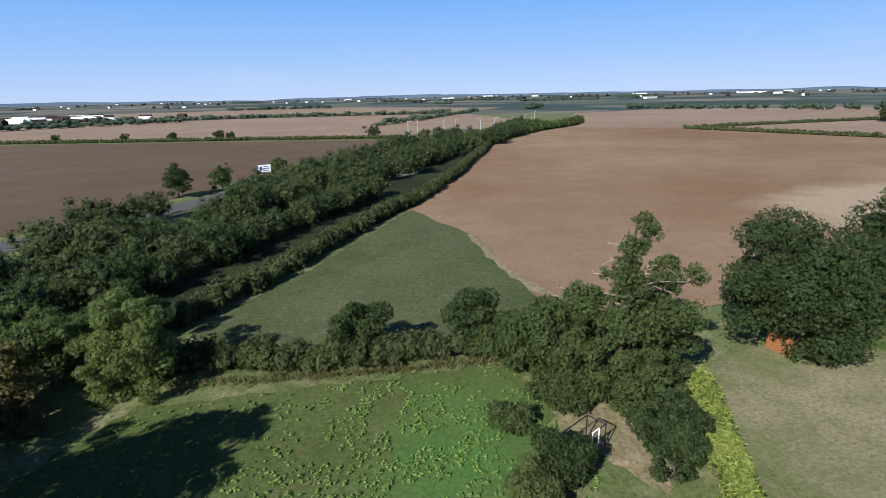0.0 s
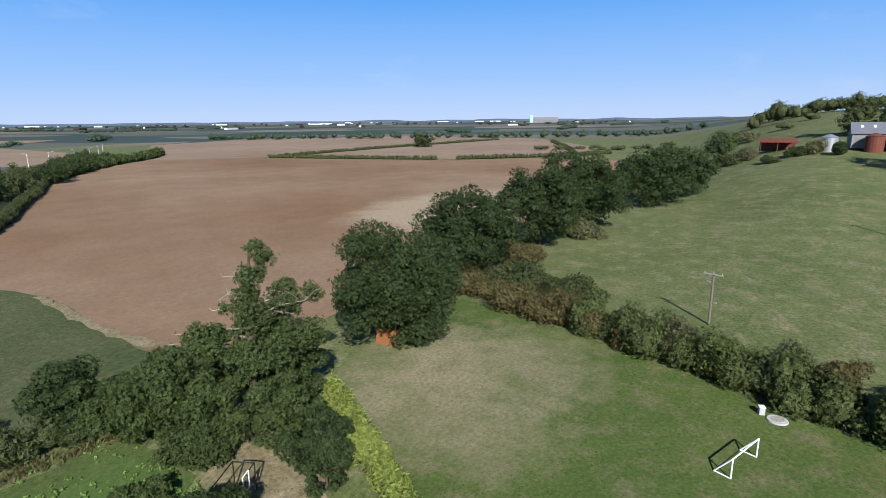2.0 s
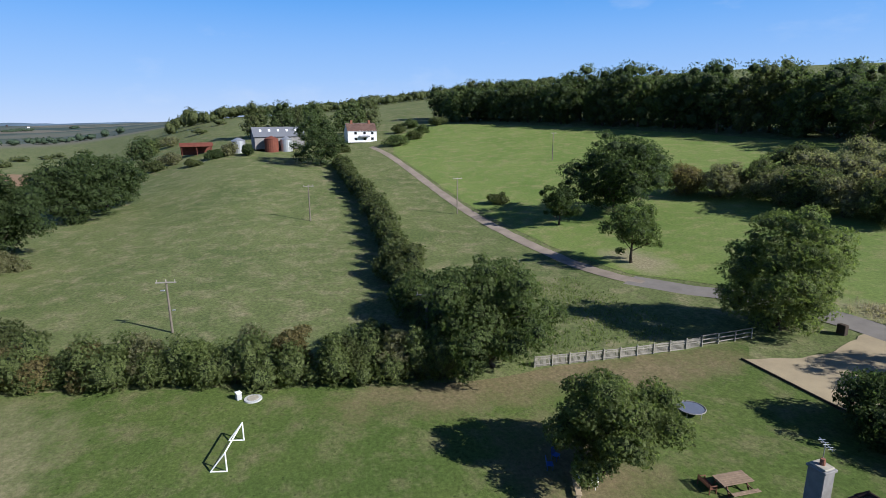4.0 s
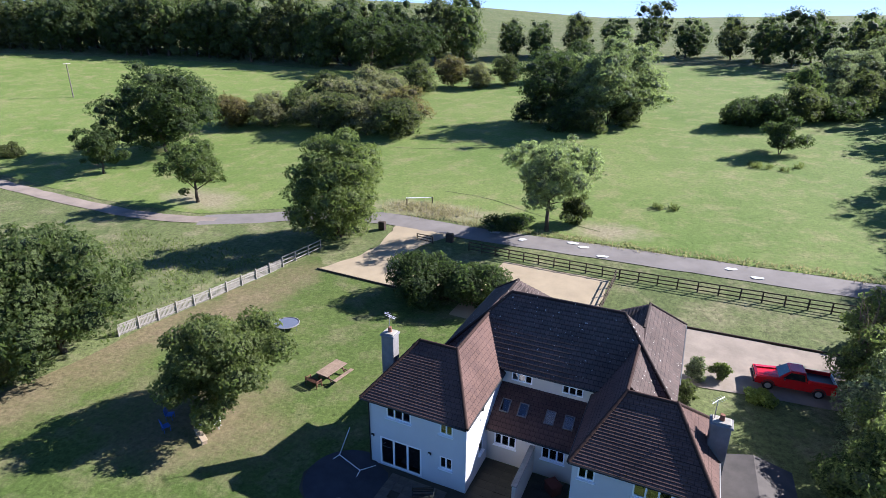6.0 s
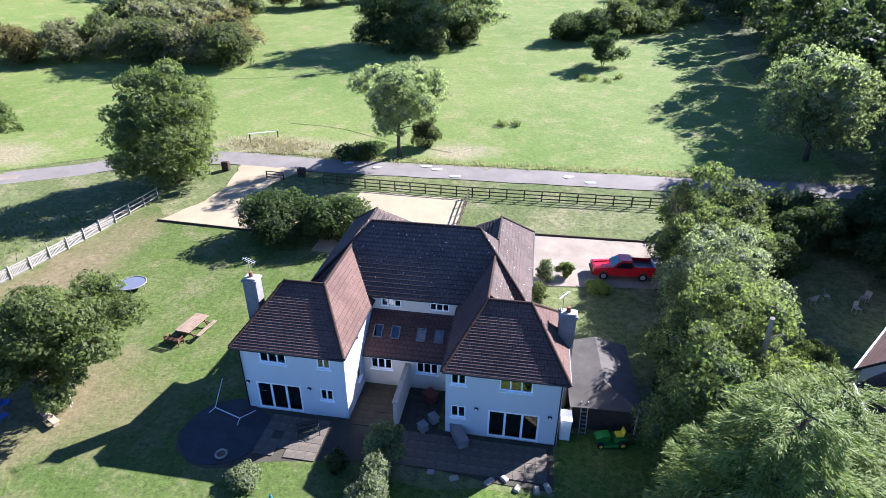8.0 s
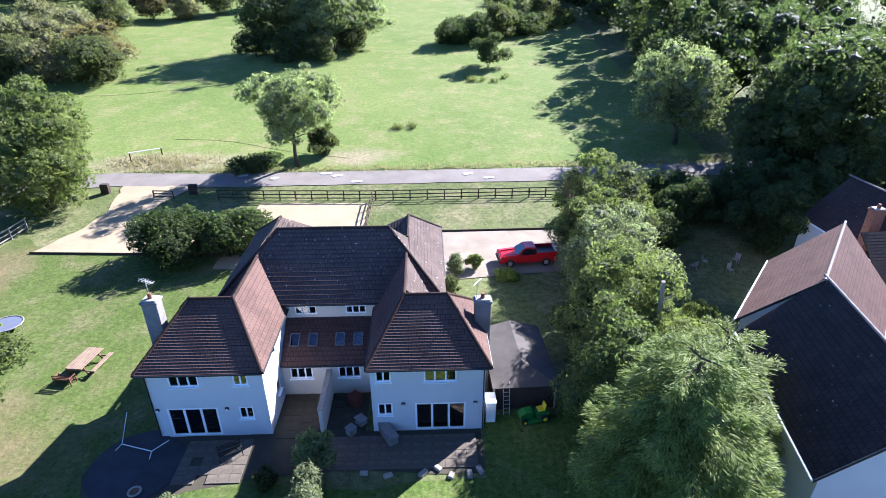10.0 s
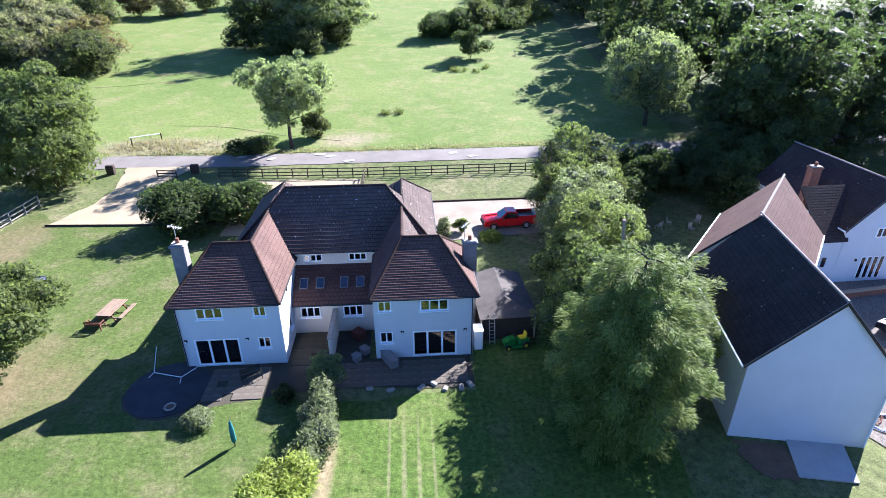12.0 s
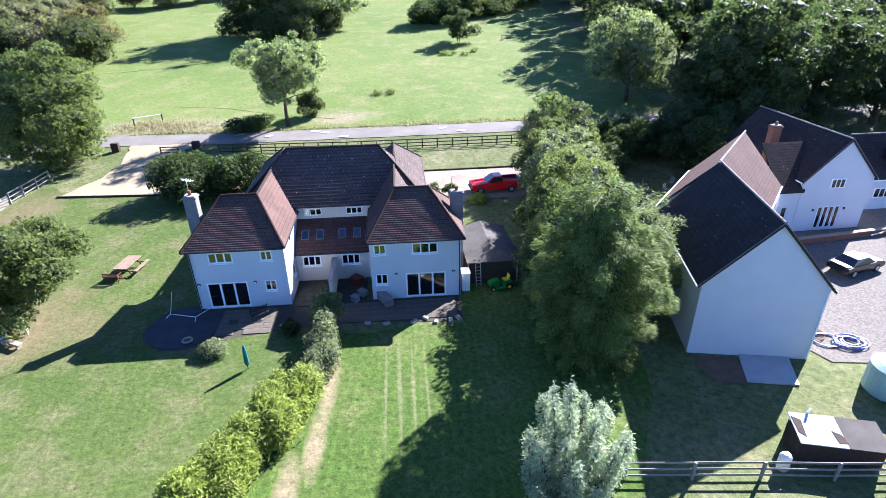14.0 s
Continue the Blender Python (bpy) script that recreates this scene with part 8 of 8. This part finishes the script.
for p, q in (((-0.35, -0.85, 1.1), (-0.35, -0.85, 2.3)), ((0.45, -0.85, 1.1), (0.45, -0.85, 2.3)), ((-0.35, -0.85, 1.1), (0.45, -0.85, 1.1)), ((-0.35, -0.85, 2.3), (0.45, -0.85, 2.3))):
    part("hoop_bar", MB().tube([p, q], 0.045, 6), M_WHITEMETAL, ob, "white hoop bar")


def timber_shed():
    ob = thing("timber_shed", "orange-stained timber shed under the oak", "shed", at(35.2, 59.9, 12))
    for k in range(13):
        for y in (-1.2, 1.2):
            part("board", MB().box((0, y, 0.1 + k * 0.15), (4.4, 0.035, 0.145), 0.006), M_ORANGE, ob)
        for x in (-2.2, 2.2):
            part("board", MB().box((x, 0, 0.1 + k * 0.15), (0.035, 2.4, 0.145), 0.006), M_ORANGE, ob)
    part("sill_beam", MB().box((0, -1.24, 0.04), (4.5, 0.1, 0.1), 0.01), M_PINE, ob)
    for s in (-1, 1):
        part("roof_slope", MB().prism([(-2.4, 0, 2.6), (2.4, 0, 2.6), (2.4, s * 1.45, 2.0), (-2.4, s * 1.45, 2.0)], (0, 0, 0.06)), M_FELT, ob)
    part("door", MB().box((0.9, -1.24, 1.0), (0.85, 0.05, 1.85), 0.01), M_SHEDTIMBER, ob)


timber_shed()


def utility_pole(x, y, h, rz, arms=1):
    ob = thing("utility_pole", "weathered timber electricity pole with a crossarm", "pole", at(x, y, rz), "electricity poles")
    part("pole", MB().tube([(0, 0, -0.3), (0, 0, h)], [0.16, 0.11], 8), M_POLE, ob)
    part("crossarm", MB().box((0, 0.1, h - 0.25), (2.3, 0.12, 0.15), 0.015), M_TIMBER, ob)
    for u in (-1, 0, 1):
        part("insulator", MB().tube([(u, 0.1, h - 0.2), (u, 0.1, h + 0.12)], [0.05, 0.03], 8), M_STONE, ob)
    if arms > 1:
        part("switch_box", MB().box((0.45, 0.1, h - 1.2), (0.5, 0.2, 0.14), 0.03), M_STEEL, ob)
        part("stay_bracket", MB().box((-0.5, 0.1, h - 3.6), (0.4, 0.1, 0.14), 0.03), M_STEEL, ob)


utility_pole(58.6, 31.2, 6.4, 75, 2)
utility_pole(109.8, -25.4, 8.6, 90)
utility_pole(147.6, -74, 9, 100)
utility_pole(44.5, 4.5, 6.0, 80)
utility_pole(115, 8, 8, 80)

# farm on the slope
def farm():
    b = thing("barn", "long grey-roofed barn with rooflights", "barn", at(232, 5.5, 4))
    L, W = 9.8, 6.5
    part("wall", MB().box((0, 0, 2.4), (2 * W, 2 * L, 4.8), 0.05), M_CHIMNEY, b)
    for y in (-L, L):
        part("gable", MB().prism([(-W, y, 4.8), (W, y, 4.8), (0, y, 8.2)], (0, 0.3 if y < 0 else -0.3, 0)), M_CHIMNEY, b)
    for s in (-1, 1):
        part("roof_slope", MB().prism([(0, -L - 0.4, 8.5), (0, L + 0.4, 8.5), (s * (W + 0.5), L + 0.4, 4.8), (s * (W + 0.5), -L - 0.4, 4.8)], (0, 0, 0.12)), M_SOLAR, b)
    for i in range(5):
        part("rooflight", MB().box((-2.6, -7 + i * 3.5, 7.22), (1.6, 0.8, 0.1), 0.02, Matrix.Rotation(radians(-28), 3, "Y")), M_UPVC, b)
    for y, x, r, h, m_, lb in ((1.8, 222.5, 2.7, 5.0, M_RUSTSTEEL, "rusty red round grain silo"), (-4.6, 223, 2.4, 4.6, M_STEEL, "grey steel round grain silo"), (15.5, 224, 2.6, 4.6, M_STEEL, "grey steel round grain silo")):
        s = thing("silo", lb, "silo", at(x, 7 + y * 0.9), "farm silos")
        part("drum", MB().tube([(0, 0, -0.3), (0, 0, h)], r, 20), m_, s)
        part("cone", MB().tube([(0, 0, h), (0, 0, h + 1.1)], [r * 1.04, 0.3], 20), m_, s)
    d = thing("dutch_barn", "rusty red open barn", "barn", at(238, 37, 5))
    for u in (-3, 3):
        for w in (-5.5, 0, 5.5):
            part("post", MB().box((u, w, 1.8), (0.25, 0.25, 3.6)), M_RUSTSTEEL, d)
    for q in (-1, 1):
        part("roof_sheet", MB().prism([(0, -6.2, 4.9), (0, 6.2, 4.9), (q * 3.6, 6.2, 3.5), (q * 3.6, -6.2, 3.5)], (0, 0, 0.1)), M_RUSTSTEEL, d, "rusty sheet roof")
    part("back_wall", MB().box((3.05, 0, 1.75), (0.12, 11.8, 3.5)), M_RUSTSTEEL, d, "rusty sheet wall")
    h = gabled("farmhouse", "white farmhouse with a brown tiled roof", (240, -37.5), (240, -24.5), 4, 5, 8.2, M_RENDER, M_TILE)
    h.matrix_basis = Matrix.Translation((0, 0, tz(238, -31))) @ h.matrix_basis
    for i, (u, z) in enumerate(((2, 1.2), (5.5, 1.2), (9.5, 1.2), (2, 3.7), (5.5, 3.7), (9.5, 3.7))):
        part("window", MB().box((-4.02, u, z + 0.3), (0.1, 1.1, 1.1), 0.02), M_CARDARK, h)
    part("porch_roof", MB().prism([(-4, 3.4, 2.8), (-5.6, 3.4, 2.3), (-5.6, 8, 2.3), (-4, 8, 2.8)], (0, 0, 0.12)), M_SOLAR, h)
    for k in (2.5, 10.5):
        part("chimney", MB().box((0, k, 8.6), (0.8, 1.0, 1.8), 0.03), M_BRICK, h)
    for i in range(5):
        s = thing("farm_machine", "pale parked farm trailer", "trailer", at(221 + i, 30 - i * 2.4, 20 * i), "farm machinery")
        part("body", MB().box((0, 0, 1.2), (3, 1.8, 1.0), 0.1), M_RENDER if i % 2 else M_CHIMNEY, s)
        for u in (-0.9, 0.9):
            part("wheel", MB().tube([(u, -0.95, 0.5), (u, 0.95, 0.5)], 0.5, 12), M_TYRE, s)


farm()

# roadside things
ob = thing("road_sign", "large white direction sign on two posts", "sign", pose(-18.9, 201.2, 0, 0, 0, 14))
part("panel", MB().box((0, 0, 3.1), (3.8, 0.1, 2.2), 0.03), M_SKYBLUE, ob, "white sign panel")
for u in (-1.3, 1.3):
    part("post", MB().tube([(u, 0.1, 0), (u, 0.1, 3.8)], 0.07, 8), M_STEEL, ob)
for i, w in enumerate((1.5, 2.2, 1.8)):
    part("lettering_bar", MB().box((0.5, -0.07, 3.7 - i * 0.6), (w, 0.03, 0.22)), M_BLACK, ob)
part("route_symbol", MB().box((-1.1, -0.07, 3.1), (0.6, 0.03, 1.3), 0.01), M_BLUE, ob)
for x, y in ((54, 335), (60, 338), (76, 338), (84, 342), (98, 337), (110, 345), (140, 370), (156, 395), (170, 420), (128, 360)):
    ob = thing("street_lamp", "tall grey lamp column at the road junction", "lamp", pose(x, y, 0, 0, 0, x * 13 % 360), "street lamps")
    part("column", MB().tube([(0, 0, 0), (0, 0, 9.6)], [0.16, 0.09], 8), M_RENDER, ob)
    part("arm", MB().tube([(0, 0, 9.5), (1.6, 0, 9.8)], 0.07, 6), M_RENDER, ob)
    part("head", MB().box((1.9, 0, 9.8), (0.9, 0.35, 0.2), 0.04), M_RENDER, ob)
for x, y, rz in ((-1, -38.6, 5), (1.5, -40.3, 20), (3.0, -40.9, 0), (-17, -39.2, 10), (-14.5, -40.4, 30), (9, -39.9, 60), (13, -40.6, 15)):
    ob = thing("road_patch", "pale concrete pothole patch in the lane", "patch", at(x, y, rz, 0.1), "pothole patches")
    part("slab", MB().prism([(-0.7, -0.3, 0), (0.2, -0.42, 0), (0.75, -0.1, 0), (0.5, 0.35, 0), (-0.5, 0.3, 0)], (0, 0, 0.012)), M_PALEGLOSS, ob)
ob = thing("field_barrier", "pale horizontal pole on two dark timber posts", "barrier", at(27, -46.3, 38))
part("pole", MB().tube([(-2.0, 0, 1.0), (2.0, 0, 1.12)], 0.07, 8), M_WHITEMETAL, ob)
for u in (-1.9, 1.9):
    part("post", MB().box((u, 0.1, 0.5), (0.14, 0.14, 1.2), 0.02), M_FENCEBROWN, ob)
for x, y in ((27.6, -36.6), (17.5, -36.2)):
    ob = thing("gate_post", "dark timber stack at the drive entrance", "post", at(x, y), "drive entrance posts")
    part("post", MB().box((0, 0, 0.5), (0.9, 0.6, 1.2), 0.05), M_SHEDTIMBER, ob)


def tufts(name, label, spots, mat, leaf, per, spread, height, seed, category="grass"):
    """Rough stems and leaves strewn along the ground."""
    r = np.random.RandomState(seed)
    S = np.asarray(spots, float)
    c = np.repeat(S, per, 0) + r.normal(size=(len(S) * per, 2)) * spread
    k = len(c)
    z = terrain(c[:, 0], c[:, 1]) + 0.03
    h = height * r.uniform(0.5, 1.3, k)
    a = r.uniform(0, 2 * math.pi, k)
    lean = r.normal(size=(k, 2)) * 0.35
    w = leaf * r.uniform(0.6, 1.3, k)
    base = np.stack([c[:, 0], c[:, 1], z], 1)
    side = np.stack([np.cos(a) * w, np.sin(a) * w, 0 * a], 1)
    tip = base + np.stack([lean[:, 0] * h, lean[:, 1] * h, h], 1)
    v = np.stack([base - side * 0.35, base + side * 0.35, tip + side * 0.5, tip - side * 0.5], 1).reshape(-1, 3)
    me = bpy.data.meshes.new(name)
    me.from_pydata(v.tolist(), [], np.arange(4 * k).reshape(-1, 4).tolist())
    me.materials.append(mat)
    tagged(new(name, me), label, category, kind="stuff")


gr = np.random.RandomState(12)
lane_line = spline([(-48, -42.8), (-27.6, -42.4), (-3, -42.0), (18, -41.8), (25, -42.4)], 0.5)
tufts("verge_grass", "dry uncut grass along the lane's far verge", [(p.x, p.y + gr.uniform(-1.0, 0.2)) for p in lane_line], M_TUFT, 0.1, 26, 0.4, 0.22, 1)
tufts("verge_grass", "dry uncut grass round the field gate", [(25 + gr.normal() * 3.4, -44.6 + gr.normal() * 1.1) for _ in range(110)], M_TUFT, 0.14, 12, 0.8, 0.35, 2)
tufts("meadow_rushes", "dark rush tufts in the meadow", [(-21 + gr.uniform(-5, 4), -80 + gr.uniform(-2, 2)) for _ in range(14)] + [(-6 + gr.uniform(-2, 2), -56 + gr.uniform(-1, 1)) for _ in range(6)], M_HEDGE, 0.12, 30, 0.25, 0.6, 4)
tufts("meadow_grass", "seeding grass heads in the rough meadow", [(gr.uniform(36, 60), gr.uniform(-24, -4)) for _ in range(500)], M_LIME, 0.14, 8, 0.7, 0.3, 5)


def weeds():
    """Broad-leaved weeds in the plot, thicker towards its middle."""
    lumps = []
    g = np.random.RandomState(3)
    while len(lumps) < 1500:
        x, y = g.uniform(-29, 8), g.uniform(42, 66)
        if g.uniform() < 0.12 + 0.88 * math.exp(-((x + 3) ** 2 / 80 + (y - 55) ** 2 / 70)) and noise.noise((x * 0.35, y * 0.35, 5)) > -0.15:
            s = g.uniform(0.12, 0.34)
            lumps.append((x, y, 0.05, s, s, s * 0.5))
    tagged(new("weeds", foliage("weeds", lumps, 13000, 0.17, 4, M_WEED, core=0, lift=3.0, long=1.2)), "bright green broad-leaved weeds", "weeds", kind="stuff")


weeds()
tufts("hedge_foot", "dead stems below the plot hedge", [(p.x, p.y - 2.2) for p in spline([(-22, 71.8), (-7, 69.4), (0, 68.5), (9, 67.6)], 0.5)], M_RUST, 0.14, 14, 0.4, 0.5, 6)
